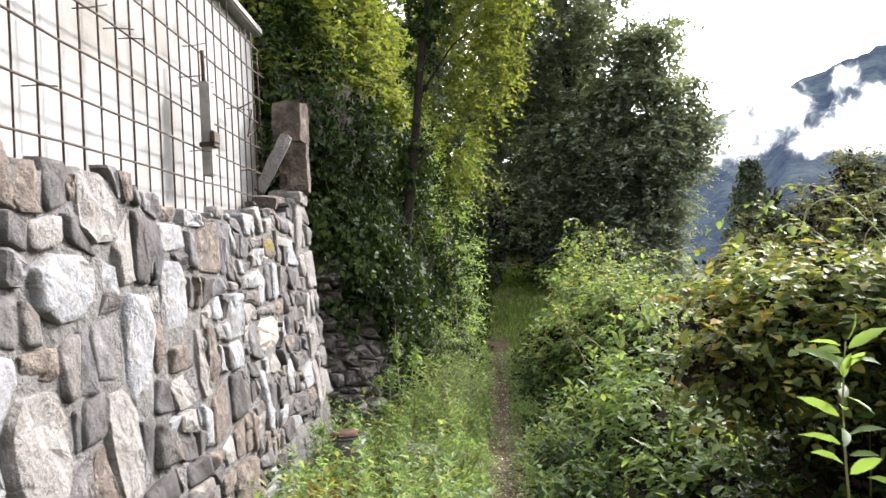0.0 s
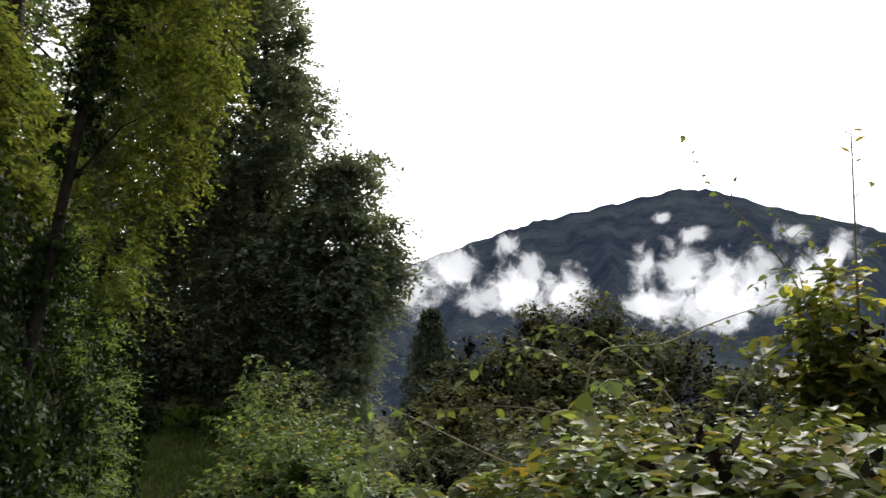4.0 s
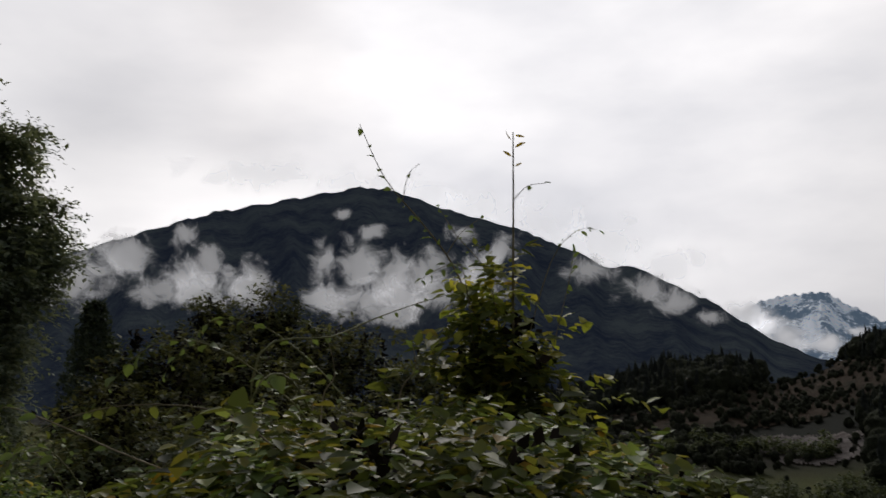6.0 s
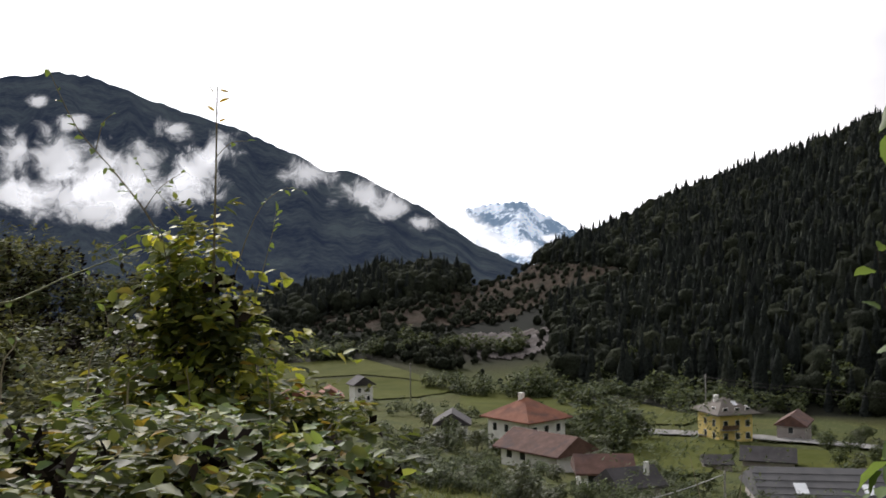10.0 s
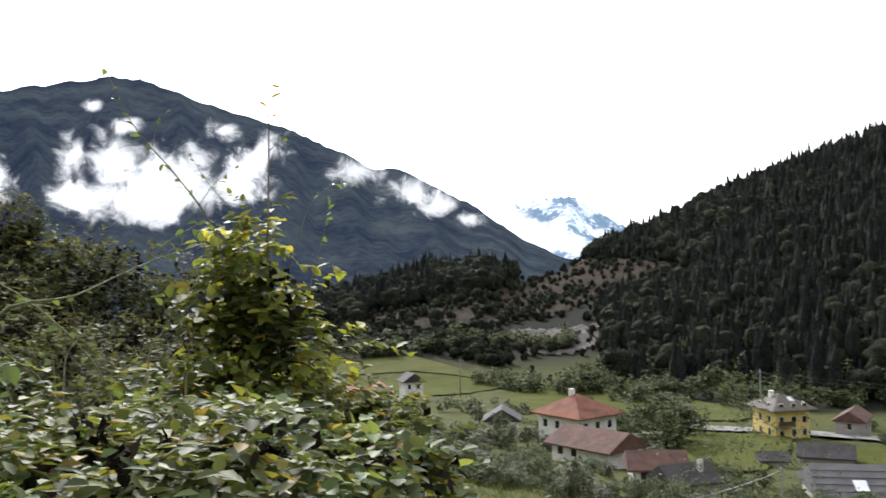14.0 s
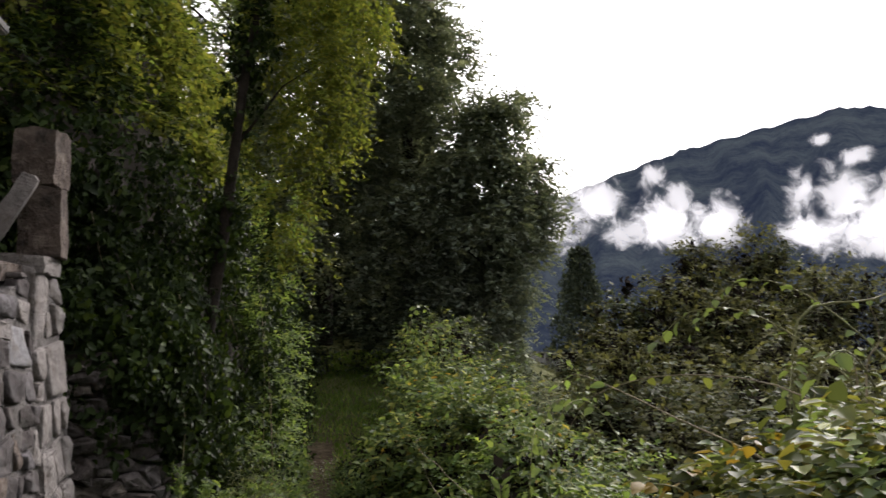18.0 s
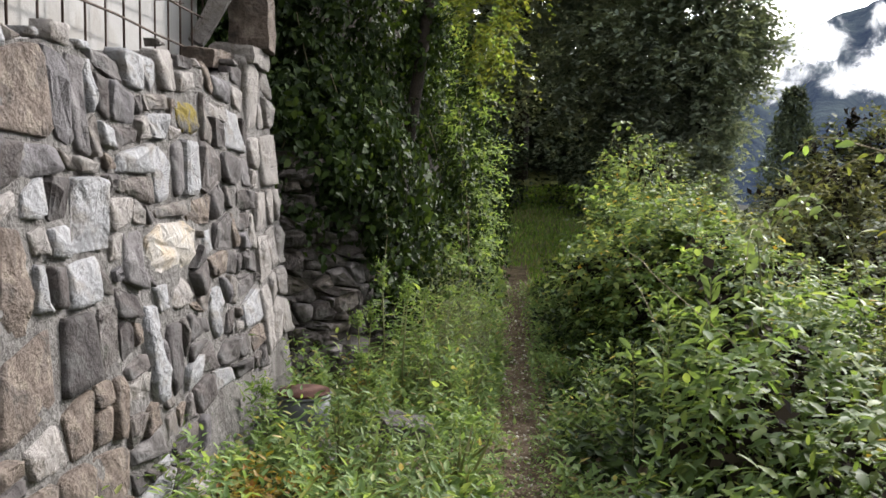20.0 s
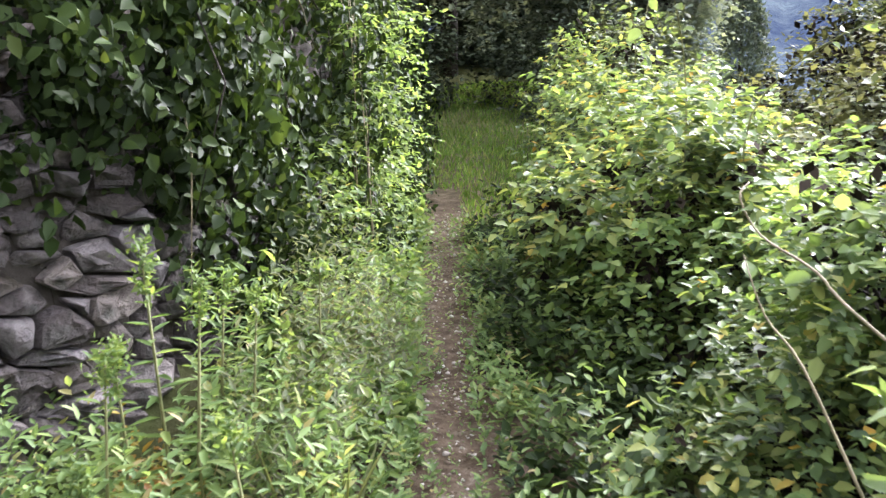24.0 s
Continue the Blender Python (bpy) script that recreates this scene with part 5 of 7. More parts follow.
for foot, top, blobs, count in WOOD:
    tree("dark_tree", foot, top, 0.17, blobs, count, M_LEAF_DARK, "tall dark-leaved tree at the edge of the wood", 0.13, 0.46, 11, False, 14, group="trees where the path ends", tufts=60, rough=0.42)
# undergrowth in the darkened leaf tone paints the dark between the trunks
shrub("wood_undergrowth", [(0.8, 25.5, 2.4, 2.2, 1.4, 2.4), (3.6, 25.0, 2.0, 2.4, 1.4, 2.6), (5.2, 23.5, 0.5, 1.1, 1.4, 2.2)], 3600, M_LEAF_SHADE, "undergrowth inside the wood, leaves darkened to stand in for shade", "shrub", 0.2, 0.6, 0.4, 9, False, stems=0, shoots=0, shade_fill=0)
shrub("wood_undergrowth", [(-1.0, 28.5, 5.0, 3.0, 1.5, 4.5), (3.2, 28.5, 4.0, 3.4, 1.5, 4.5), (5.6, 28.0, 2.0, 1.4, 1.4, 3.0)], 2600, M_LEAF_SHADE, "wall of leaves deep inside the wood, darkened to stand in for shade", "shrub", 0.36, 0.65, 0.6, 8, False, stems=0, shoots=0, shade_fill=0)
shrub("wood_undergrowth", [(0.3, 19.0, 1.6, 1.0, 1.2, 1.1), (2.9, 18.4, 0.9, 1.2, 1.2, 1.1), (3.7, 17.4, 0.2, 1.0, 1.4, 1.2)], 2600, M_LEAF_SHADE, "shrubs at the edge of the wood, leaves darkened as shade", "shrub", 0.1, 0.55, 0.35, 9, False, stems=0, shade_fill=0)


def spruce(at, h, r, label, tiers=18, per=15):
    ob = thing("spruce", at, 0, label, "tree")
    part("trunk", tube_bm([(0, 0, -0.3), (0, 0, h * 0.5), (0, 0, h * 0.98)], [h * 0.016, h * 0.011, h * 0.002], 7), M_BARK, ob)
    A, G = [], []
    for t in range(tiers):
        f = t / tiers
        z = h * (0.06 + 0.92 * f)
        rad = r * (1 - f) ** 0.85 * random.uniform(0.85, 1.1)
        for q in range(per):
            a = 2 * math.pi * (q + random.random()) / per
            for d in (0.35, 0.6, 0.82, 1.0):
                A.append((math.cos(a) * rad * d, math.sin(a) * rad * d, z - rad * 0.35 * d))
                G.append((math.cos(a), math.sin(a), -0.25))
    crown(ob, "crown", np.array(A), np.array(G, float), M_SPRUCE, h * 0.055, 8, h * 0.036, 0.4, False, 0.4, 0.45, mode="free")
    return ob


spruce((13.6, 38.6, land_at(13.6, 38.6)), 5.2 - land_at(13.6, 38.6), 1.75, "dark spruce standing below the path")

# --- the hedge of brambles, clematis and hazel beside the path
shrub("bramble_hedge", [(1.5, 3.6, 1.22, 0.48, 0.6, 0.26), (2.05, 3.9, 1.15, 0.7, 0.7, 0.28), (1.68, 3.32, 1.24, 0.32, 0.4, 0.18)], 1900, M_LEAF_BRAMBLE,
      "thick bramble and clematis hedge with mixed green leaves", "hedge", 0.052, 0.7, 0.2, 10, stems=20, tufts=8, shoot=0.3, mat2=M_LEAF_HEDGE, shade_fill=0.5)
# dark leaf colour and dense black fill paint the hollow's shade
shrub("shade_toned_brambles", [(1.6, 3.5, 0.45, 0.42, 0.5, 0.55), (2.0, 3.2, 0.45, 0.5, 0.4, 0.6), (2.1, 3.8, 0.45, 0.6, 0.5, 0.55)], 320, M_LEAF_IVY, "bramble leaves low in the hedge, darkened to stand in for shade", "bramble", 0.06, 0.7, 0.2, 8, stems=16, shoots=0, shade_fill=3.2)
shrub("bramble_hedge", [(2.3, 4.9, 0.3, 0.65, 0.75, 0.92), (2.9, 5.4, 0.3, 0.75, 0.8, 0.95), (2.7, 6.4, 0.1, 0.9, 0.9, 0.85), (2.7, 4.1, 0.1, 0.7, 0.6, 0.85), (3.6, 5.9, 0.1, 0.8, 0.8, 0.95)], 3600, M_LEAF_BRAMBLE,
      "rambling bramble hedge with a few yellowed leaves", "hedge", 0.058, 0.7, 0.2, 10, stems=24, tufts=10, shoots=14, shoot=0.34, mat2=M_LEAF_IVY, shade_fill=0.35)
shrub("creeper_column", [(3.32, 4.85, 1.75, 0.17, 0.17, 0.42), (3.35, 4.9, 1.3, 0.38, 0.38, 0.5), (3.42, 4.82, 0.85, 0.6, 0.6, 0.6), (3.5, 4.75, 0.2, 0.85, 0.85, 0.75), (3.6, 4.1, 0.1, 0.6, 0.5, 0.7), (3.0, 3.85, 0.4, 0.45, 0.4, 0.66), (2.5, 3.35, 0.1, 0.45, 0.4, 0.66), (3.8, 4.4, 0.7, 0.3, 0.3, 0.5)], 3200, M_LEAF_BRAMBLE,
      "post-like shrub wrapped in climbing leaves", "shrub", 0.078, 0.7, 0.18, 8, stems=12, tufts=12, shoots=18, shoot=0.45, mat2=M_LEAF_ACACIA, shade_fill=0.12)
shrub("elder_hedge", [(1.65, 7.6, 0.0, 0.45, 0.8, 0.75), (2.3, 8.0, 0.0, 0.7, 1.0, 0.85)], 1900, M_LEAF_HEDGE, "leafy hedge leaning over the path", "hedge", 0.056, 0.62, 0.2, 10, stems=16, tufts=12, shoots=14, mat2=M_LEAF_BRIGHT)
shrub("elder_hedge", [(1.62, 9.4, 0.35, 0.42, 0.7, 0.9), (2.0, 9.2, 0.2, 0.5, 0.7, 0.85), (2.6, 9.9, -0.2, 0.8, 1.2, 0.85), (1.8, 11.0, 0.4, 0.5, 0.8, 1.0), (2.2, 10.4, 0.2, 0.6, 0.8, 0.95)], 3000, M_LEAF_HEDGE, "tall leafy hedge beside the path", "hedge", 0.07, 0.62, 0.24, 9, stems=20, tufts=14, shoots=16, mat2=M_LEAF_BRIGHT)
shrub("elder_hedge", [(2.4, 13.0, 0.3, 0.7, 1.2, 1.2), (3.4, 12.6, -0.2, 1.2, 1.5, 1.1), (2.6, 15.4, 0.3, 0.7, 1.2, 1.3), (4.4, 14.5, -0.5, 1.2, 1.5, 1.3)], 2600, M_LEAF_HEDGE, "leafy shrubs along the far part of the path", "hedge", 0.07, 0.6, 0.3, 9, full=False, stems=14, tufts=14, mat2=M_LEAF_FIELD)
shrub("hazel_thicket", [(5.0, 10.2, 0.5, 0.75, 0.75, 1.3), (5.7, 9.9, 0.3, 0.8, 0.8, 1.2), (4.2, 9.2, 0.1, 1.1, 1.1, 1.1), (6.4, 9.2, 0.1, 1.3, 1.2, 1.2), (4.2, 11.6, 0.3, 1.2, 1.2, 1.2), (5.0, 8.0, 0.0, 1.1, 1.1, 1.1), (7.2, 12.6, 0.0, 1.4, 1.4, 1.5),
      (6.2, 7.2, -0.2, 1.2, 1.1, 1.2), (5.4, 6.2, -0.3, 1.0, 1.0, 1.1), (8.0, 10.6, -0.3, 1.6, 1.6, 1.5), (7.0, 14.8, 0.0, 1.6, 1.6, 1.5), (5.2, 13.6, 0.2, 1.3, 1.3, 1.3)], 9000, M_LEAF_OLIVE,
      "dull green hazel thicket below the path", "shrub", 0.085, 0.65, 0.3, 9, full=False, stems=30, tufts=26, shoots=24, shoot=0.45, mat2=M_LEAF_FIELD, shade_fill=0.3, shell=(0.25, 1.02))


def thicket(mounds, r, count, label, leaf=0.12):
    """Rounded scrub trees on the slope: bearing and height angle of each top, and its half width."""
    blobs = []
    for az, el, w in mounds:
        x, y = 0.2 + r * math.sin(radians(az)), 1.9 + r * math.cos(radians(az))
        top, foot = 1.88 + r * math.tan(radians(el)), land_at(x, y)
        blobs += [(x, y, top - w * 0.8, w * 0.62, w * 0.7, w * 0.8), (x + w * 0.35, y - 0.2, top - w * 1.6, w, w, w), (x - w * 0.4, y, top - w * 1.9, w * 0.9, w, w), (x, y, (top + foot) / 2 - w * 0.6, w * 1.1, w, max(0.6, (top - foot) / 2 - w * 0.6))]
    return shrub("thicket", blobs, count, M_LEAF_OLIVE, label, "shrub", leaf, 0.6, 0.4, 9, full=False, stems=26, tufts=30, shoots=30, shoot=0.8, mat2=M_LEAF_FIELD, shade_fill=0.3, shell=(0.3, 1.03))


thicket([(30.5, 5.1, 0.8), (27.2, 4.4, 0.8), (32.6, 3.6, 0.9)], 19, 2600, "dull olive scrub tree rising above the thicket")
thicket([(34.5, 3.4, 1.0), (37.8, 2.5, 1.0), (41.5, 1.4, 1.0)], 17, 2200, "dull olive scrub on the slope below the path")
thicket([(24.4, 1.4, 0.8), (22.0, 0.2, 0.8), (28.5, 2.0, 0.9)], 15, 2000, "low olive scrub on the slope below the path")
shrub("hazel_bush", [(1.95, 1.54, 0.6, 0.34, 0.26, 0.9), (1.98, 1.48, 1.2, 0.24, 0.22, 0.5), (2.4, 1.42, 1.2, 0.38, 0.3, 0.58), (2.8, 1.5, 0.2, 0.5, 0.36, 0.95), (2.1, 1.05, 0.6, 0.45, 0.4, 1.05), (2.9, 1.2, 0.4, 0.6, 0.6, 1.3)], 2300, M_LEAF_HERB,
      "hazel bush with fresh green toothed leaves", "shrub", 0.052, 0.58, 0.17, 8, full=2, stems=18, shoots=24, shoot=0.3, mat2=M_LEAF_IVY, shade_fill=0)


def leafy_shoot(name, pts, leaf, gap, mat, label, radius=0.004, aspect=0.62, hang=0.4, stem=None, category="branch", start=0.3):
    """A bent shoot with single leaves left and right."""
    pts = [Vector(p) for p in pts]
    base = pts[0].copy()
    ob = thing(name, base, 0, label, category)
    fine = []
    for k in range(len(pts) - 1):
        p0, p1, p2, p3 = pts[max(k - 1, 0)], pts[k], pts[k + 1], pts[min(k + 2, len(pts) - 1)]
        for t in (0.0, 0.25, 0.5, 0.75):
            fine.append(0.5 * ((2 * p1) + (p2 - p0) * t + (2 * p0 - 5 * p1 + 4 * p2 - p3) * t * t + (3 * p1 - p0 - 3 * p2 + p3) * t ** 3))
    fine.append(pts[-1])
    n = len(fine)
    part("twig", tube_bm([p - base for p in fine], [radius * (1 - 0.75 * k / n) for k in range(n)], 6), stem or M_BARK, ob)
    total = sum((b - a).length for a, b in zip(fine, fine[1:]))
    count = max(2, int(total * (1 - start) / gap))
    for q in range(count):
        f = (start + (1 - start) * (q + 0.5) / count) * (n - 1)
        k = min(int(f), n - 2)
        p = fine[k].lerp(fine[k + 1], f - k) - base
        d = (fine[k + 1] - fine[k]).normalized()
        s = d.cross(Vector((0, 0, 1))).normalized() * (1 if q % 2 else -1)
        way = (d * random.uniform(0.1, 1.1) + s * random.uniform(0.5, 1.1) + Vector((random.uniform(-0.5, 0.5), random.uniform(-0.5, 0.5), -hang + random.uniform(-0.5, 0.4)))).normalized()
        ln = leaf * random.uniform(0.6, 1.2)
        V, F = leaf_blades(np.array([p + way * 0.012]), np.array([way]), unit(np.array([[random.uniform(-0.9, 0.9), random.uniform(-0.9, 0.9), 0.8]])), np.array([ln]), np.array([ln * aspect]), 2, 0.2)
        array_mesh("leaf", V, F, mat, ob, True)
    return ob


leafy_shoot("hazel_shoot", [(2.1, 1.5, 1.3), (1.96, 1.62, 1.66), (1.82, 1.7, 1.74), (1.66, 1.76, 1.72), (1.58, 1.8, 1.66)], 0.055, 0.022, M_LEAF_HERB, "hazel shoot with fresh toothed leaves reaching out", 0.003, 0.72)
leafy_shoot("hazel_shoot", [(2.1, 1.5, 1.2), (1.95, 1.64, 1.56), (1.82, 1.74, 1.64), (1.7, 1.83, 1.6)], 0.055, 0.022, M_LEAF_HERB, "hazel shoot with fresh toothed leaves reaching out", 0.003, 0.72)
leafy_shoot("hazel_shoot", [(2.5, 1.3, 1.6), (2.2, 1.5, 2.3), (1.85, 1.7, 2.34), (1.66, 1.79, 2.26), (1.58, 1.8, 2.14), (1.55, 1.8, 2.04)], 0.06, 0.1, M_LEAF_BRIGHT, "slender overhanging hazel twig with few leaves", 0.002, 0.5, 1.3, start=0.7)
leafy_shoot("hazel_shoot", [(2.4, 1.3, 1.5), (2.1, 1.45, 2.0), (1.85, 1.58, 2.14), (1.7, 1.66, 2.06), (1.66, 1.68, 1.98)], 0.06, 0.06, M_LEAF_BRIGHT, "slender overhanging hazel twig with few leaves", 0.002, 0.6, 0.9, start=0.55)
leafy_shoot("hazel_shoot", [(2.0, 1.6, 1.3), (1.86, 1.76, 1.66), (1.81, 1.82, 1.78), (1.79, 1.84, 1.92)], 0.045, 0.045, M_LEAF_HERB, "thin upright hazel tip with small leaves", 0.0025, 0.6, start=0.5)
leafy_shoot("hazel_shoot", [(2.1, 1.4, 1.0), (1.85, 1.58, 1.4), (1.68, 1.68, 1.5), (1.56, 1.75, 1.46)], 0.055, 0.024, M_LEAF_HERB, "hazel shoot with fresh toothed leaves reaching out", 0.003, 0.72)
leafy_shoot("hazel_shoot", [(2.1, 1.45, 0.8), (1.8, 1.72, 1.1), (1.62, 1.88, 1.16), (1.5, 1.96, 1.1)], 0.055, 0.024, M_LEAF_HERB, "hazel shoot with fresh toothed leaves reaching out", 0.003, 0.72)
# stalks and canes that rise from the hedge
leafy_shoot("reed_stalk", [(3.3, 4.78, 0.9), (3.29, 4.75, 1.8), (3.28, 4.72, 2.4), (3.27, 4.7, 2.78)], 0.05, 0.07, M_LEAF_DRY, "tall thin dry stalk rising out of the creeper", 0.009, 0.3, 0.0, M_STALK, "stalk", 0.8)
leafy_shoot("clematis_shoot", [(3.25, 4.85, 1.7), (3.12, 4.95, 2.12), (3.0, 5.05, 2.35), (2.87, 5.18, 2.58), (2.78, 5.27, 2.86)], 0.05, 0.06, M_LEAF_HEDGE, "arching clematis shoot with small leaves", 0.006, 0.5, 0.3, M_STALK, "shoot", 0.35)
for pts in ([(3.28, 4.8, 1.7), (3.24, 4.86, 2.1), (3.12, 4.95, 2.3), (3.05, 5.0, 2.44)], [(3.35, 4.75, 1.7), (3.42, 4.62, 2.15), (3.5, 4.52, 2.3), (3.56, 4.44, 2.3)],
            [(3.28, 4.72, 2.45), (3.33, 4.67, 2.52), (3.39, 4.61, 2.53)], [(3.08, 4.98, 2.2), (3.13, 4.92, 2.31), (3.2, 4.85, 2.38)],
            [(2.93, 5.12, 2.48), (2.95, 5.1, 2.6), (2.98, 5.07, 2.64)], [(3.4, 4.7, 1.5), (3.5, 4.6, 2.0), (3.53, 4.57, 2.2)], [(3.2, 4.9, 1.6), (3.0, 4.75, 2.0), (2.8, 4.6, 2.1), (2.5, 4.5, 2.0)]):
    leafy_shoot("clematis_shoot", pts, 0.045, 0.05, M_LEAF_HEDGE, "arching clematis shoot with small leaves", 0.0028, 0.5, 0.2, M_STALK, "shoot", 0.4)
leafy_shoot("clematis_vine", [(2.0, 4.88, 1.2), (2.03, 4.89, 1.72), (2.44, 5.0, 1.8), (2.71, 5.05, 1.89), (2.98, 5.09, 1.97), (3.22, 5.12, 2.03)], 0.05, 0.14, M_LEAF_HEDGE, "long thin green cane arching towards the creeper column", 0.006, 0.55, 0.2, M_STEM, "vine", 0.3)
for a, b, c in (((2.36, 5.01, 1.36), (2.36, 5.03, 1.55), (2.33, 5.05, 1.57)), ((2.4, 5.01, 1.52), (2.45, 4.99, 1.64), (2.42, 5.01, 1.81)), ((2.66, 4.82, 1.53), (2.72, 4.78, 1.66), (2.71, 4.79, 1.77)),
                ((2.77, 4.72, 1.4), (2.8, 4.71, 1.48), (2.87, 4.65, 1.54)), ((2.93, 4.54, 1.22), (2.95, 4.55, 1.39), (2.95, 4.57, 1.5)), ((3.16, 4.29, 1.21), (3.18, 4.31, 1.37), (3.18, 4.33, 1.5)), ((2.88, 4.59, 1.27), (2.98, 4.5, 1.28), (3.06, 4.42, 1.25))):
    leafy_shoot("clematis_stalk", [(a[0], a[1], a[2] - 0.45), a, b, c], 0.045, 0.2, M_LEAF_HEDGE, "pale bare clematis stalk with a hooked tip", 0.005, 0.6, 0.2, M_STALK, "stalk", 0.55)
# brighter yellow leaves paint the sunlight on top of the creeper column
shrub("creeper_tip", [(3.3, 4.84, 2.0, 0.14, 0.14, 0.2), (3.3, 4.84, 1.75, 0.22, 0.22, 0.22), (3.36, 4.8, 1.5, 0.36, 0.34, 0.2)], 100, M_LEAF_TIP, "yellow-green leaves at the creeper's tip, sunlight put into their colour", "creeper", 0.075, 0.62, 0.16, 6, full=2, stems=6, stem_mat=M_STEM, r0=0.004, tufts=5, shoots=6, shoot=0.3, shade_fill=0)
CANES = [((1.5, 3.9, 1.0), (0.55, 0.95, 0.4)), ((2.2, 4.6, 1.3), (-0.7, 0.6, 0.45)), ((2.0, 4.3, 1.2), (-0.6, -0.35, 0.4)), ((2.6, 5.0, 1.4), (-0.5, 0.9, 0.5)), ((1.7, 9.3, 1.2), (-0.45, -0.8, 0.5)), ((1.9, 9.0, 1.1), (0.5, -1.0, 0.3)),
         ((1.7, 6.9, 0.7), (-0.4, -0.9, 0.45)), ((2.0, 6.4, 0.9), (-0.7, -0.6, 0.4)), ((2.9, 6.2, 1.1), (-0.6, -0.8, 0.35)), ((1.6, 3.4, 1.0), (-0.3, 0.5, 0.4)), ((2.3, 7.6, 0.8), (-0.7, -0.7, 0.4)), ((1.8, 10.6, 1.5), (-0.5, -0.9, 0.3))]
for at, to in CANES:
    a, d = Vector(at), Vector(to)
    leafy_shoot("bramble_cane", [a - Vector((0, 0, 0.6)), a, a + d * 0.4 + Vector((0, 0, 0.22)), a + d * 0.75 + Vector((0, 0, 0.12)), a + d + Vector((0, 0, -0.25))], 0.055, 0.07, M_LEAF_HEDGE,
                "long arching bramble cane over the hedge", 0.005, 0.7, 0.3, M_STEM, "bramble", 0.3)
leafy_shoot("clematis_vine", [(1.5, 3.8, 1.1), (1.36, 3.95, 1.34), (1.22, 4.25, 1.45), (1.13, 4.58, 1.53), (1.09, 4.76, 1.55), (1.07, 4.84, 1.5)], 0.045, 0.11, M_LEAF_BRIGHT, "long pale clematis vine arching out of the hedge", 0.0032, 0.6, 0.3, M_STALK, "vine", 0.35)
leafy_shoot("clematis_vine", [(1.7, 3.9, 1.2), (1.6, 4.2, 1.5), (1.4, 4.6, 1.55), (1.25, 5.0, 1.45), (1.2, 5.2, 1.25)], 0.045, 0.1, M_LEAF_BRAMBLE, "long pale clematis vine arching out of the hedge", 0.0032, 0.6, 0.3, M_STALK, "vine", 0.35)
leafy_shoot("elder_sprig", [(1.02, 2.25, -0.02), (1.01, 2.23, 0.65), (0.98, 2.2, 1.1), (1.0, 2.21, 1.32)], 0.095, 0.03, M_LEAF_BRIGHT, "upright sprig with large bright lance-shaped leaves", 0.006, 0.34, 0.0, M_STEM, "sprig", 0.55)
leafy_shoot("elder_sprig", [(1.3, 2.5, -0.02), (1.28, 2.45, 0.5), (1.25, 2.42, 0.9)], 0.13, 0.04, M_LEAF_BRIGHT, "upright sprig with large bright lance-shaped leaves", 0.006, 0.34, 0.0, M_STEM, "sprig", 0.5)
leafy_shoot("clematis_vine", [(1.5, 6.1, 0.5), (1.02, 6.33, 0.91), (0.94, 6.39, 1.0), (0.87, 6.44, 1.05), (0.84, 6.46, 1.11), (0.87, 6.5, 1.13)], 0.04, 0.16, M_LEAF_BRIGHT, "pale bare clematis vine looping out of the hedge", 0.0032, 0.6, 0.3, M_STALK, "vine", 0.3)
leafy_shoot("clematis_vine", [(1.05, 6.38, 0.6), (0.96, 6.45, 0.82), (0.91, 6.5, 0.9), (0.88, 6.53, 1.0)], 0.04, 0.12, M_LEAF_BRIGHT, "pale bare clematis vine looping out of the hedge", 0.0032, 0.6, 0.3, M_STALK, "vine", 0.3)
for x, y, top in ((0.95, 5.9, 0.66), (1.05, 6.25, 0.82), (0.9, 6.3, 0.6), (1.2, 6.1, 0.95), (1.12, 5.85, 0.8)):
    leafy_shoot("lance_leaved_sprig", [(x, y, land_at(x, y) - 0.02), (x, y, top * 0.5), (x - 0.02, y - 0.02, top)], 0.085, 0.022, M_LEAF_HERB, "upright sprig with long lance-shaped fresh leaves", 0.004, 0.3, 0.0, M_STEM, "sprig", 0.35)
leafy_shoot("yellowed_bramble", [(1.25, 3.75, 0.6), (1.15, 3.8, 1.15), (1.05, 3.86, 1.32), (0.97, 3.92, 1.34)], 0.055, 0.04, M_LEAF_DRY, "bramble shoot with yellowed autumn leaves", 0.005, 0.7, 0.2, M_STEM, "bramble", 0.4)
leafy_shoot("yellowed_bramble", [(1.5, 3.6, 0.7), (1.45, 3.75, 1.25), (1.35, 3.9, 1.42), (1.25, 4.0, 1.4)], 0.055, 0.045, M_LEAF_DRY, "bramble shoot with yellowed autumn leaves", 0.005, 0.7, 0.2, M_STEM, "bramble", 0.4)
shrub("willow_sapling", [(11.6, 4.7, -1.3, 0.6, 0.6, 1.8), (10.9, 4.2, -1.6, 0.5, 0.5, 1.7), (12.0, 5.4, -1.7, 0.6, 0.6, 1.5), (11.4, 3.6, -1.7, 0.5, 0.5, 1.6), (11.2, 2.9, -2.0, 0.6, 0.6, 1.3)], 800, M_LEAF_FIELD, "thin grey-green sapling in the meadow", "shrub", 0.07, 0.35, 0.5, 10, full=False, stems=18, stem_mat=M_STALK, shoots=14, shoot=0.9, shade_fill=0)
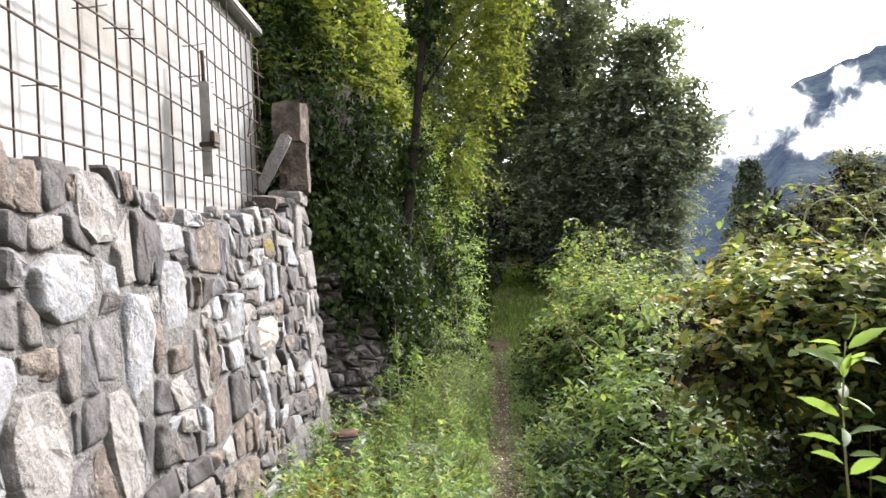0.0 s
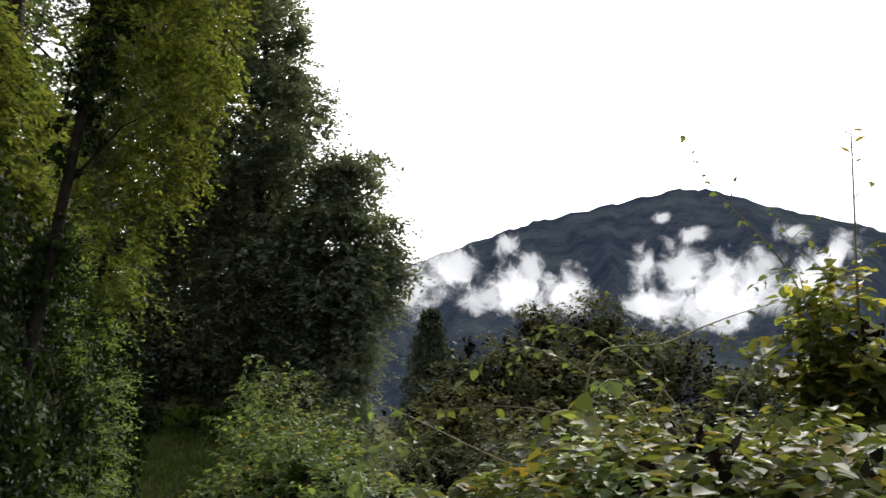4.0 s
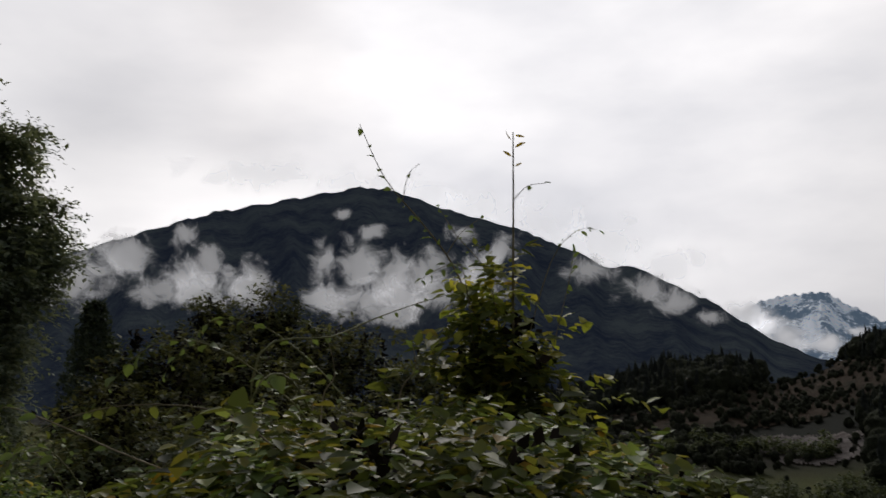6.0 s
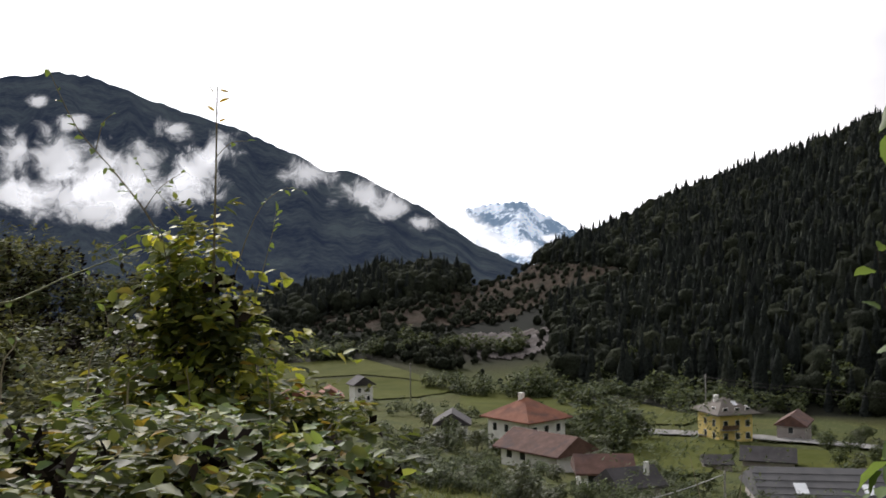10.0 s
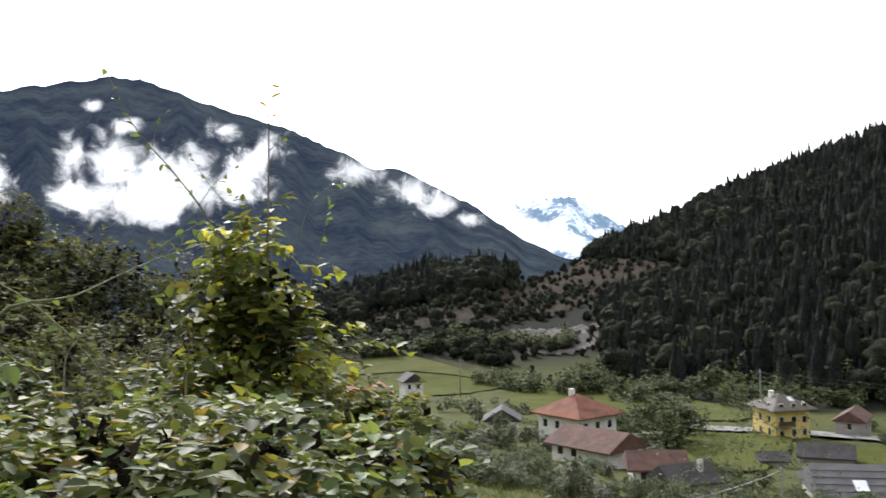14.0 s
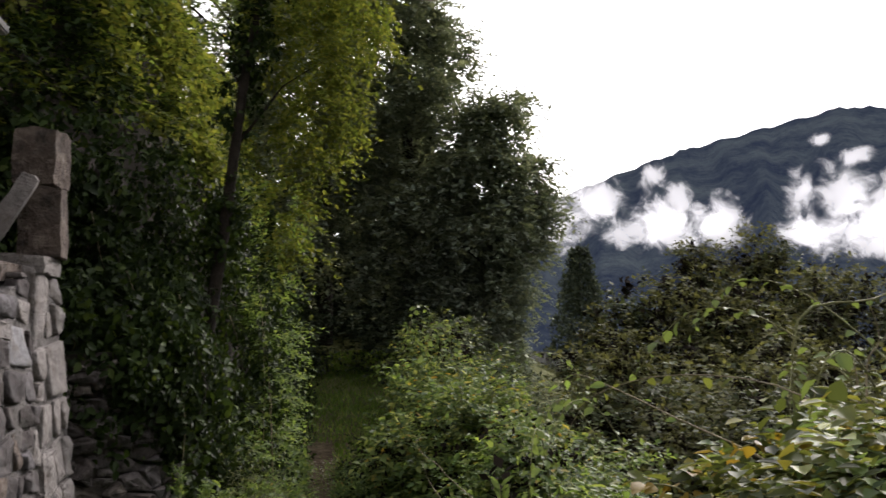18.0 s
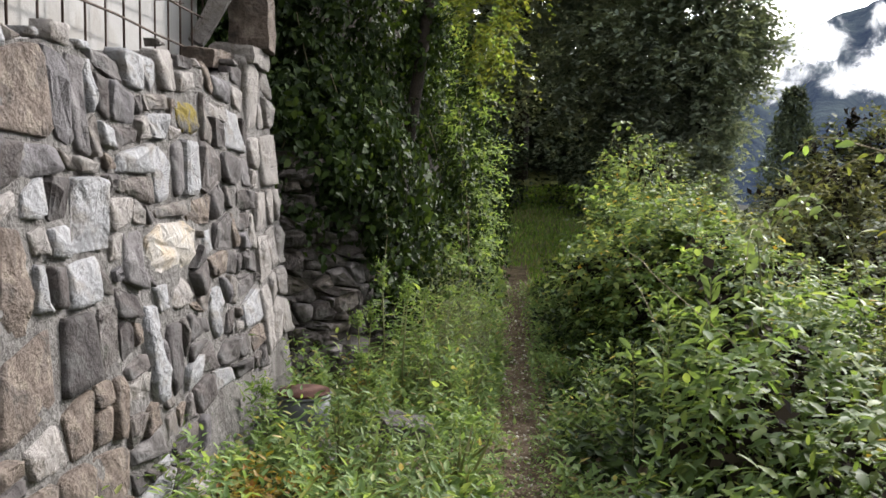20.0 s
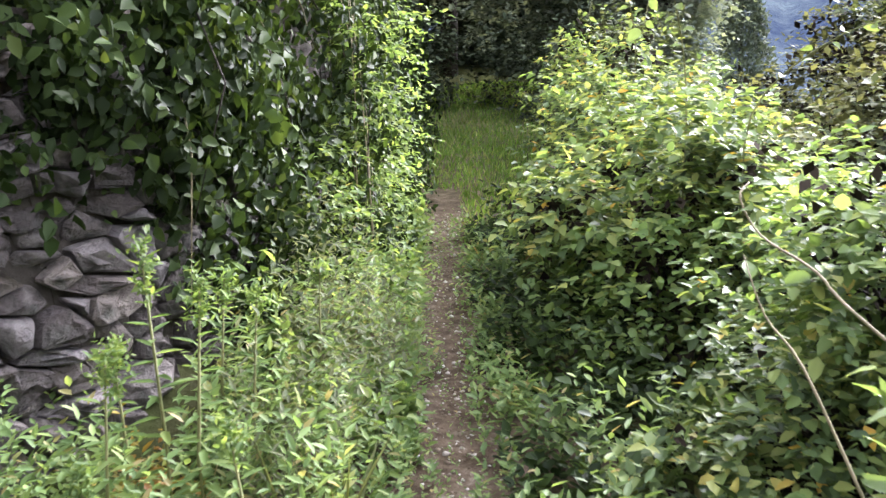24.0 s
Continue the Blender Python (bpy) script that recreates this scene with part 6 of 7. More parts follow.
shrub("elder_sapling", [(1.3, 5.7, 0.25, 0.28, 0.4, 0.4), (1.65, 6.3, 0.35, 0.4, 0.5, 0.5), (1.5, 5.1, 0.2, 0.3, 0.4, 0.4)], 520, M_LEAF_BRIGHT,
      "young elder with bright green long leaves", "shrub", 0.082, 0.38, 0.24, 8, full=2, stems=18, stem_mat=M_STEM, r0=0.007, shoots=8, shoot=0.3)

# --- weeds along the path
def along(n, y0, y1, d0, d1):
    y = rng.uniform(y0, y1, n)
    return path_x(y) + rng.uniform(d0, d1, n), y


def clumped(x, y, low, high):
    """Weed heights that rise and fall in clumps."""
    c = lump(np.stack([x, y, np.zeros_like(x)], -1), 2.6, 4.0) * 0.5 + 0.5
    return np.clip(low + (high - low) * c * rng.uniform(0.5, 1.2, len(x)), 0.06, 1.0)


def beside(x, y):
    """How far from the path's middle, as a cap on height."""
    return np.clip((abs(x - path_x(y)) - 0.1) * 1.1, 0.06, 1.0)


def patchy(x, y, seed, keep=0.0):
    return lump(np.stack([x, y, np.zeros_like(x)], -1), 2.0, seed) > keep


x, y = along(1900, 2.5, 13.0, -0.95, -0.16)
h = np.minimum(clumped(x, y, 0.05, 0.6), beside(x, y))
clear = (np.hypot(x + 0.3, y - 6.75) > 0.34) & (np.hypot(x + 0.84, y - 7.02) > 0.17)
x, y, h = x[clear], y[clear], h[clear]
s = patchy(x, y, 1.0, -0.05)
herb_patch("path_weeds", x[s], y[s], h[s], M_LEAF_HERB, "fresh green lance-leaved weeds along the path edge", 16, 0.058, 0.34)
herb_patch("path_weeds", x[~s], y[~s], h[~s] * 0.7, M_LEAF_BRIGHT, "broad-leaved low weeds along the path edge", 10, 0.07, 0.62)
x, y = along(800, 3.8, 8.2, -1.7, -0.75)
h = clumped(x, y, 0.05, 0.55)
s = patchy(x, y, 7.0, -0.1)
clear = (np.hypot(x + 0.3, y - 6.75) > 0.34) & (np.hypot(x + 0.84, y - 7.02) > 0.17)
x, y, h, s = x[clear], y[clear], h[clear], s[clear]
herb_patch("wall_weeds", x[s], y[s], h[s], M_LEAF_HERB, "tangled weeds at the foot of the stone wall", 15, 0.055, 0.4)
herb_patch("wall_weeds", x[~s], y[~s], h[~s] * 0.5, M_LEAF_DRY, "yellow and rust-coloured weeds near the bucket", 9, 0.05, 0.45)
x, y = along(1700, 2.0, 12.0, 0.17, 0.95)
h = np.minimum(clumped(x, y, 0.05, 0.45), beside(x, y))
s = patchy(x, y, 3.0, -0.1)
herb_patch("path_weeds", x[s], y[s], h[s], M_LEAF_HERB, "low green weeds between path and hedge", 12, 0.065, 0.36)
herb_patch("path_weeds", x[~s], y[~s], h[~s], M_LEAF_IVY, "darker round-leaved weeds below the hedge", 10, 0.06, 0.7)
x, y = along(1400, 5.0, 11.0, -1.0, -0.3)
s = patchy(x, y, 12.0, 0.25)
grass_patch("wild_oats", x[s], y[s], 0.36, 0.008, M_DRYGRASS, "pale grass tuft hanging over the path edge", 0.45)
x, y = along(620, 3.0, 12.5, -0.2, 0.2)
s = patchy(x, y, 21.0, -0.05)
x, y = x[s], y[s]
herb_patch("path_weeds", x, y, np.full(len(x), 0.05), M_LEAF_HERB, "tiny weeds growing in the earth path", 8, 0.022, 0.5)


M_LEAF_SILVER = leaf_mat("silvery_leaf", [(0.0, (0.056, 0.070, 0.038)), (1.0, (0.118, 0.132, 0.076))], 0.3, 0.7, 0.08)


x, y = along(900, 2.6, 12.5, -0.26, 0.26)
s = patchy(x * 2.2, y * 1.6, 31.0, 0.22) & (abs(x - path_x(y)) > 0.07)
herb_patch("path_weeds", x[s], y[s], np.full(s.sum(), 0.13), M_LEAF_HERB, "low leafy weeds creeping in over the path", 9, 0.05, 0.42)


def tall_weed(x, y, h, label):
    ob = thing("tall_weed", (x, y, land_at(x, y)), random.uniform(0, 360), label, "weed", "tall weeds by the damp wall")
    part("stem", tube_bm([(0, 0, -0.02), (0.02, 0, h * 0.4), (0.0, 0.03, h)], [0.007, 0.006, 0.003], 6), M_STEM, ob)
    A, D, U, L = [], [], [], []
    n = int(h * 46)
    for k in range(n):
        f = (k + 1) / n
        a = k * 2.4
        up = 0.1 + 0.9 * f ** 3
        A.append((0.01, 0.02 * f, h * f))
        D.append((math.cos(a), math.sin(a), up - 0.15))
        U.append((0, 0, 1))
        L.append(0.13 * (1 - 0.5 * f))
    L = np.array(L)
    V, F = leaf_blades(np.array(A), unit(np.array(D)), unit(np.array(U, float) + 0.01), L, L * 0.3, True)
    array_mesh("foliage", V, F, M_LEAF_BRIGHT, ob)
    A = np.array([(0.0, 0.03, h * random.uniform(0.86, 1.02)) for _ in range(26)])
    crown(ob, "flower_head", A, np.tile([0.0, 0.0, 1.0], (26, 1)), M_LEAF_BRIGHT, 0.07, 7, 0.024, 0.5, True, 0.0, 0.7, mode="free")


x, y = along(190, 7.6, 9.6, -0.75, -0.25)
herb_patch("silvery_weeds", x, y, clumped(x, y, 0.2, 0.75), M_LEAF_SILVER, "pale silvery weeds below the damp wall", 12, 0.05, 0.28)
for wx, wy, wh in ((-0.42, 7.62, 0.95), (-0.3, 7.55, 0.85), (-0.5, 7.35, 0.7), (-0.2, 7.95, 0.75), (-0.62, 7.8, 0.6), (-0.12, 7.2, 0.55), (-0.35, 8.2, 0.7), (-0.05, 8.6, 0.6), (-0.42, 6.85, 0.4), (-0.55, 7.25, 0.42), (-0.98, 6.62, 0.36)):
    tall_weed(wx, wy, wh, "tall bright green weed with a leafy budding top")


def pebbles():
    """Loose pale pebbles and bits of leaf on the path."""
    n = 3600
    y = rng.uniform(1.0, 13.0, n)
    x = path_x(y) + rng.normal(0, 0.12, n)
    r = rng.uniform(0.004, 0.013, n) * rng.choice([0.7, 1.0, 1.7], n, p=[0.5, 0.42, 0.08])
    base = np.array([(1, 0, 0), (0.3, 0.95, 0), (-0.8, 0.6, 0), (-0.8, -0.6, 0), (0.3, -0.95, 0), (0, 0, 0.7), (0.05, 0, -0.6)], float)
    tri = np.array([(0, 1, 5), (1, 2, 5), (2, 3, 5), (3, 4, 5), (4, 0, 5), (1, 0, 6), (2, 1, 6), (3, 2, 6), (4, 3, 6), (0, 4, 6)])
    a = rng.uniform(0, 6.28, n)
    B = base[None] * (1 + rng.normal(0, 0.2, (n, 7, 1)))
    X = B[:, :, 0] * np.cos(a)[:, None] - B[:, :, 1] * np.sin(a)[:, None] * 0.8
    Y = B[:, :, 0] * np.sin(a)[:, None] + B[:, :, 1] * np.cos(a)[:, None] * 0.8
    V = np.stack([x[:, None] + X * r[:, None], y[:, None] + Y * r[:, None], land(x, y)[:, None] + 0.25 * r[:, None] + B[:, :, 2] * r[:, None] * 0.8], -1).reshape(-1, 3)
    F = ((np.arange(n) * 7)[:, None, None] + tri[None]).reshape(-1, 3)
    tagged(array_mesh("pebbles", V, F, M_GRAVEL), "pale pebbles and chippings scattered on the earth path", "gravel", kind="stuff")


M_GRAVEL = leaf_mat("loose_gravel", [(0.0, (0.09, 0.065, 0.045)), (0.5, (0.2, 0.16, 0.12)), (0.78, (0.34, 0.31, 0.26)), (1.0, (0.6, 0.58, 0.54))], 0.0, 0.9, 0.2)
pebbles()


def downhill(n, az0, az1, r0, r1):
    a, r = np.radians(rng.uniform(az0, az1, n)), np.exp(rng.uniform(math.log(r0), math.log(r1), n))
    return 0.3 + r * np.sin(a), 2 + r * np.cos(a)


x, y = downhill(9000, 40, 108, 4.2, 16)
grass_patch("meadow_grass", x, y, 0.42, 0.01, M_DRYGRASS, "tall pale grass on the slope below the path", 0.6)
x, y = downhill(13000, 40, 108, 13, 62)
grass_patch("meadow_grass", x, y, 0.6, 0.035, M_DRYGRASS, "tall pale grass on the slope below the path", 0.6)
x, y = downhill(2600, 48, 105, 3.6, 22)
herb_patch("meadow_weeds", x, y, clumped(x, y, 0.2, 1.0), M_LEAF_SILVER, "tall grey-green weeds on the slope", 10, 0.08, 0.3)
rs = random.Random(9)
for q in range(34):
    az, r = rs.uniform(55, 96), rs.uniform(6, 40)
    sx, sy = 0.3 + r * math.sin(radians(az)), 2 + r * math.cos(radians(az))
    sz, w = land_at(sx, sy), rs.uniform(0.35, 0.8) * (0.6 + r / 30)
    shrub("meadow_bush", [(sx, sy, sz + w * 0.4, w, w, w * 0.7), (sx + w * 0.6, sy + w * 0.4, sz + w * 0.3, w * 0.6, w * 0.6, w * 0.6)], int(130 + 60 * w), (M_LEAF_FIELD, M_LEAF_HEDGE, M_LEAF_HERB)[q % 3], "scrubby grey-green bush on the meadow slope", "bush", 0.06 + 0.003 * r, 0.5, 0.3, 8, full=False, stems=3, group="bushes on the meadow slope", tufts=4, shoots=4, shoot=0.5, shade_fill=0)
x, y = along(12000, 11.0, 21.0, -0.9, 1.5)
s = (y > 14) | (abs(x - path_x(y)) > 0.16 + 0.1 * rng.uniform(0, 1, len(x)))
x, y = x[s], y[s]
grass_patch("path_grass", x, y, 0.09, 0.014, M_GRASS, "bright green grass at the path's end")


# ---------------------------------------------------------------- village
def window_part(parent, x, z, w, h, face, d, shutters=False):
    """A window on a wall: face gives (axis, sign), x runs along the wall."""
    axis, sign = face
    def bx(a0, a1, z0, z1, o0, o1):
        lo, hi = sorted((sign * (d + o0), sign * (d + o1)))
        return box_bm(a0, lo, z0, a1, hi, z1) if axis == "y" else box_bm(lo, a0, z0, hi, a1, z1)
    win = part("window", bx(x - w / 2 - 0.08, x + w / 2 + 0.08, z - 0.08, z + h + 0.08, -0.05, 0.05), M_WALLWHITE, parent)
    part("pane", bx(x - w / 2, x + w / 2, z, z + h, 0.0, 0.065), M_WINDOW, win)
    if shutters:
        for s in (-1, 1):
            part("shutter", bx(x + s * w * 0.78 - w * 0.24, x + s * w * 0.78 + w * 0.24, z - 0.03, z + h + 0.03, 0.0, 0.08), M_WOODTRIM, win)


def roof_bm(w, d, h, rise, over, hip):
    """Roof with thickness; ridge along x."""
    bm = bmesh.new()
    a, b = w / 2 + over, d / 2 + over
    hipx = a - (b if hip else 0.0)
    hipx = max(hipx, 0.3)
    drop = rise * over / (d / 2)
    for t in (0.0,):
        lo = [bm.verts.new(p) for p in ((-a, -b, h - drop), (a, -b, h - drop), (a, b, h - drop), (-a, b, h - drop))]
        hi = [bm.verts.new(p) for p in ((-a, -b, h - drop + 0.22), (a, -b, h - drop + 0.22), (a, b, h - drop + 0.22), (-a, b, h - drop + 0.22))]
        r = [bm.verts.new((-hipx, 0, h + rise + 0.22)), bm.verts.new((hipx, 0, h + rise + 0.22))]
        bm.faces.new(lo[::-1])
        for k in range(4):
            bm.faces.new((lo[k], lo[(k + 1) % 4], hi[(k + 1) % 4], hi[k]))
        bm.faces.new((hi[0], hi[1], r[1], r[0]))
        bm.faces.new((hi[2], hi[3], r[0], r[1]))
        bm.faces.new((hi[1], hi[2], r[1]))
        bm.faces.new((hi[3], hi[0], r[0]))
    return bm


def house(at, turn, w, d, h, rise, wall_mat, roof_mat, label, hip=False, over=0.7, wins=(), chimneys=(), shutters=False, skylights=(), name="house", balcony=None, seam=0.0):
    """wins: (face, along, sill) with faces s n e w; chimneys: (x, y, height)."""
    ob = thing(name, at, turn, label, "house")
    bm = box_bm(-w / 2, -d / 2, -3.0, w / 2, d / 2, h)
    if not hip:
        for s in (-1, 1):
            a, b, c = bm.verts.new((s * w / 2, -d / 2, h)), bm.verts.new((s * w / 2, d / 2, h)), bm.verts.new((s * w / 2, 0, h + rise))
            bm.faces.new((a, b, c))
    part("wall", bm, wall_mat, ob)
    roof = part("roof", roof_bm(w, d, h, rise, over, hip), roof_mat, ob)
    for (cx, cy, ch) in chimneys:
        cw = 0.45 if w > 5 else 0.2
        c = part("chimney", box_bm(cx - cw, cy - cw, h, cx + cw, cy + cw, h + rise + ch, 0.03), M_WALLWHITE, roof)
    for (sx, sy, sw, sl) in skylights:
        z = h + rise * (1 - abs(sy) / (d / 2)) + 0.26
        tilt = math.atan2(rise, d / 2) * (1 if sy < 0 else -1)
        bm = box_bm(-sw / 2, -sl / 2, -0.06, sw / 2, sl / 2, 0.06)
        bmesh.ops.transform(bm, matrix=Matrix.Translation((sx, sy, z)) @ Matrix.Rotation(tilt, 4, "X"), verts=bm.verts)
        part("skylight", bm, M_SKYLIGHT, roof)
    if seam:
        nline = int(d / 2 / seam)
        for s in (-1, 1):
            for q in range(1, nline):
                yy = s * q * seam
                zz = h + rise * (1 - abs(yy) / (d / 2)) + 0.25
                part("roof_seam", box_bm(-w / 2 - over, yy - 0.05, zz - 0.08, w / 2 + over, yy + 0.05, zz + 0.03), roof_mat, roof)
    for face, a, z in wins:
        spec = {"s": ("y", -1, d / 2), "n": ("y", 1, d / 2), "e": ("x", 1, w / 2), "w": ("x", -1, w / 2)}[face]
        window_part(ob, a, z, 1.0, 1.35, spec[:2], spec[2], shutters)
    if balcony:
        face, a, z, bw = balcony
        spec = {"s": -1, "n": 1}[face]
        y0, y1 = sorted((spec * d / 2, spec * (d / 2 + 1.2)))
        b = part("balcony", box_bm(a - bw / 2, y0, z - 0.2, a + bw / 2, y1, z), M_CONCRETE, ob)
        part("railing", box_bm(a - bw / 2, spec * (d / 2 + 1.15) - 0.05, z, a + bw / 2, spec * (d / 2 + 1.15) + 0.05, z + 0.95), M_WOODTRIM, b)
    return ob


def spot(az, r, dz=0.0):
    x, y = 0.3 + r * math.sin(radians(az)), 2.0 + r * math.cos(radians(az))
    return (x, y, land_at(x, y) + dz)


W3 = (0.9, 3.6, 6.4)
W2 = (1.2, 4.2)
house(spot(65.1, 164), -20, 9.4, 10.6, 7.0, 2.8, M_WALLWHITE, M_ROOFRED, "large white farmhouse with red hipped tile roof", True, 1.1,
      [("w", a, z) for a in (-3.4, 0.3, 3.4) for z in W2] + [("s", a, z) for a in (-3.2, -0.2, 2.9) for z in W2], [(-0.4, 0.8, 1.1)])
house(spot(66.3, 128), -108, 10.6, 7.2, 2.9, 1.8, M_WALLWHITE, M_ROOFBROWN, "low white house with worn brown tile roof", False, 0.9,
      [("s", a, 1.2) for a in (-3.6, -1.0)] + [("e", 0.3, 1.4)])
house(spot(70.0, 102), -62, 5.6, 4.6, 2.3, 1.3, M_WALLWHITE, M_ROOFBROWN, "small white outbuilding with patched red-brown roof", False, 0.6, [("s", -1.5, 0.6), ("s", 1.5, 0.6), ("e", 0, 0.6)])
house(spot(71.7, 88), -40, 4.4, 4, 1.8, 1.2, M_WALLGREY, M_ROOFDARK, "small shed with dark roof", False, 0.5, [], [(1.2, -1.0, 0.8)])
house(spot(60.3, 190), 28, 6.6, 6.6, 3.2, 2.0, M_WALLWHITE, M_ROOFDARK, "white house with dark slate roof", False, 0.8, [("w", a, 1.8) for a in (-1.8, 1.8)] + [("s", 0, 1.6)])
house(spot(77.4, 209), -46, 8.0, 9.3, 7.0, 2.3, M_WALLYELLOW, M_ROOFTAUPE, "bright yellow three-storey house with brown-grey roof", True, 1.4,
      [("s", a, z) for a in (-2.6, 0.3, 2.8) for z in W3] + [("w", a, z) for a in (-2.2, 1.4) for z in W3] + [("e", a, z) for a in (-2.2, 1.4) for z in W3],
      [(-1.6, 0.8, 0.7)], False, [(1.0, -2.3, 1.0, 1.6)], balcony=("s", -2.0, 3.2, 4.0))
house(spot(81.4, 222), 0, 10.5, 6, 4.0, 1.9, M_WALLGREY, M_ROOFBROWN, "grey barn with red-brown roof", False, 0.6, [("s", a, 2.0) for a in (-3, 1.0, 3.4)] + [("w", 0, 2.0)])
house(spot(79.9, 168), -80, 8.6, 6.0, 1.6, 1.7, M_WALLGREY, M_ROOFDARK, "long low shed with dark roof beside the meadow", False, 0.5)
house(spot(76.9, 156), -66, 4.2, 4.0, 1.2, 1.0, M_WALLGREY, M_ROOFDARK, "little shed with dark roof in the meadow", False, 0.4)
house(spot(54.4, 285), 55, 5.5, 6, 6.2, 2.0, M_WALLWHITE, M_ROOFDARK, "tall white house with dark gable roof among trees", False, 0.9, [("w", a, z) for a in (-1.5, 1.5) for z in (0.8, 3.4)] + [("s", a, z) for a in (-1.5, 1.5) for z in (0.8, 3.4)])
house(spot(52.4, 240), 40, 8, 6, 4.6, 2.0, M_WALLWHITE, M_ROOFRED, "white house with orange tile roof among trees", False, 0.8, [("w", 0, 2.4), ("s", -2, 2.4), ("s", 2, 2.4)])
house(spot(50.2, 245), 35, 11, 8, 3.6, 2.2, M_WALLWHITE, M_ROOFRED, "low house with faded orange tile roof", False, 0.8)
house(spot(84.4, 108), -68, 20, 12, 2.0, 2.4, M_WALLGREY, M_ROOFGREY, "long building with ribbed grey metal roof", False, 0.6, skylights=[(-6, -3.8, 1.3, 1.9), (1, -3.8, 1.3, 1.9), (7, -3.8, 1.3, 1.9), (-4, 3.8, 1.3, 1.9), (4, 3.8, 1.3, 1.9)], name="workshop", seam=1.2)


# fields, road and bare rock on the far ground
M_FIELD = surface("mown_field", [(0.35, (0.056, 0.066, 0.016)), (0.65, (0.082, 0.088, 0.024))], 0.06, 0.95, 0.3, 1.5, stain=(0.046, 0.052, 0.015), stain_scale=0.03, gloss=0.02)
M_FIELD_PALE = surface("pale_field", [(0.35, (0.062, 0.071, 0.021)), (0.65, (0.09, 0.095, 0.032))], 0.06, 0.95, 0.3, 1.5, gloss=0.02)
M_SCREE = surface("bare_rock", [(0.35, (0.101, 0.090, 0.086)), (0.65, (0.216, 0.198, 0.194))], 0.06, 0.95, 0.9, 0.3, stain=(0.086, 0.072, 0.065), stain_scale=0.07, depth=3.0, gloss=0.02)
M_HEATH = surface("dry_slope", [(0.35, (0.030, 0.023, 0.017)), (0.65, (0.062, 0.048, 0.036))], 0.05, 0.95, 0.8, 0.4, stain=(0.018, 0.018, 0.012), stain_scale=0.05, depth=2.0, gloss=0.02)


def sight_patch(name, azs, low, high, mat, label, category, lift=0.35, ragged=0.0, na=60, nr=22, seed=0.0, rise=0.0):
    """A patch of the valley between two edges, each given as height angles over bearings."""
    a = np.linspace(azs[0], azs[-1], na)
    r0, r1 = range_at(a, np.interp(a, azs, low)), range_at(a, np.interp(a, azs, high))
    t = np.linspace(0, 1, nr)
    r = r0[:, None] + (r1 - r0)[:, None] * t[None, :]
    A = np.repeat(a[:, None], nr, 1)
    P = np.stack([0.3 + r * np.sin(np.radians(A)), 2 + r * np.cos(np.radians(A)), np.zeros_like(A)], -1).reshape(-1, 3)
    P[:, 2] = land(P[:, 0], P[:, 1]) + lift + rise * np.tile(t, na) * (1 + 0.35 * lump(P, 0.06, seed))
    i, j = np.meshgrid(np.arange(na - 1), np.arange(nr - 1), indexing="ij")
    F = np.stack([i * nr + j, i * nr + j + 1, (i + 1) * nr + j + 1, (i + 1) * nr + j], -1).reshape(-1, 4)
    if ragged:
        u, v = np.meshgrid(np.linspace(-1, 1, na - 1), np.linspace(-1, 1, nr - 1), indexing="ij")
        wob = lump(np.stack([u.ravel() * 9, v.ravel() * 3, u.ravel() * 0], -1), 1.5, seed)
        F = F[np.maximum(abs(u), abs(v)).ravel() + ragged * wob < 1.0 - ragged * 0.4]
    return tagged(array_mesh(name, P, F, mat, smooth=True), label, category, kind="structure")


sight_patch("field_1", [49.0, 51.6, 54.6, 57.3, 59.0], [-6.6, -6.5, -6.4, -6.7, -7.0], [-5.6, -5.5, -5.4, -6.2, -6.8], M_FIELD_PALE, "pale mown field in the valley", "field", 0.4)
sight_patch("field_2", [49.0, 52.0, 55.6, 58.0, 60.8], [-7.9, -8.0, -8.0, -7.9, -7.5], [-6.75, -6.65, -6.6, -6.9, -7.0], M_FIELD, "green field strip in the valley", "field", 0.4)
sight_patch("field_3", [68.9, 71.8, 75.0, 76.0], [-9.5, -9.6, -9.5, -9.2], [-8.5, -8.2, -8.8, -9.1], M_FIELD_PALE, "pale mown field beside the yellow house", "field", 0.4)
sight_patch("field_4", [71.2, 73.0, 76.5, 78.0], [-11.5, -12.9, -12.4, -11.0], [-10.4, -10.3, -10.3, -10.4], M_FIELD, "bright green meadow below the yellow house", "field", 0.4)
sight_patch("field_5", [81.0, 84.0, 88.0, 93.0], [-11.6, -12.2, -12.2, -12.0], [-10.7, -10.7, -10.8, -10.9], M_FIELD, "bright green meadow beyond the workshop", "field", 0.4)
sight_patch("field_6", [60.8, 62.0, 64.8, 68.9], [-8.6, -9.2, -9.4, -9.4], [-7.9, -7.5, -7.5, -8.4], M_FIELD, "green meadow behind the white farmhouse", "field", 0.4)
sight_patch("road", [71.5, 78.0, 93.0], [-10.2, -10.25, -10.7], [-9.9, -9.98, -10.45], M_ROADGREY, "pale narrow road past the yellow house", "road", 0.6)
sight_patch("rock_face_1", [60.6, 62.0, 64.5, 66.8], [-4.7, -5.6, -5.7, -5.0], [-4.1, -4.0, -3.9, -3.7], M_SCREE, "bare pale rock face at the foot of the wooded slope", "rock face", 0.8, 0.5, 90, 30, 2.0, 2.0)
sight_patch("dry_slope_1", BARE_AZ, BARE_LOW, BARE_TOP, M_HEATH, "brown bare slope amid the forest", "slope", 0.8, 0.25, 120, 30, 1.0)

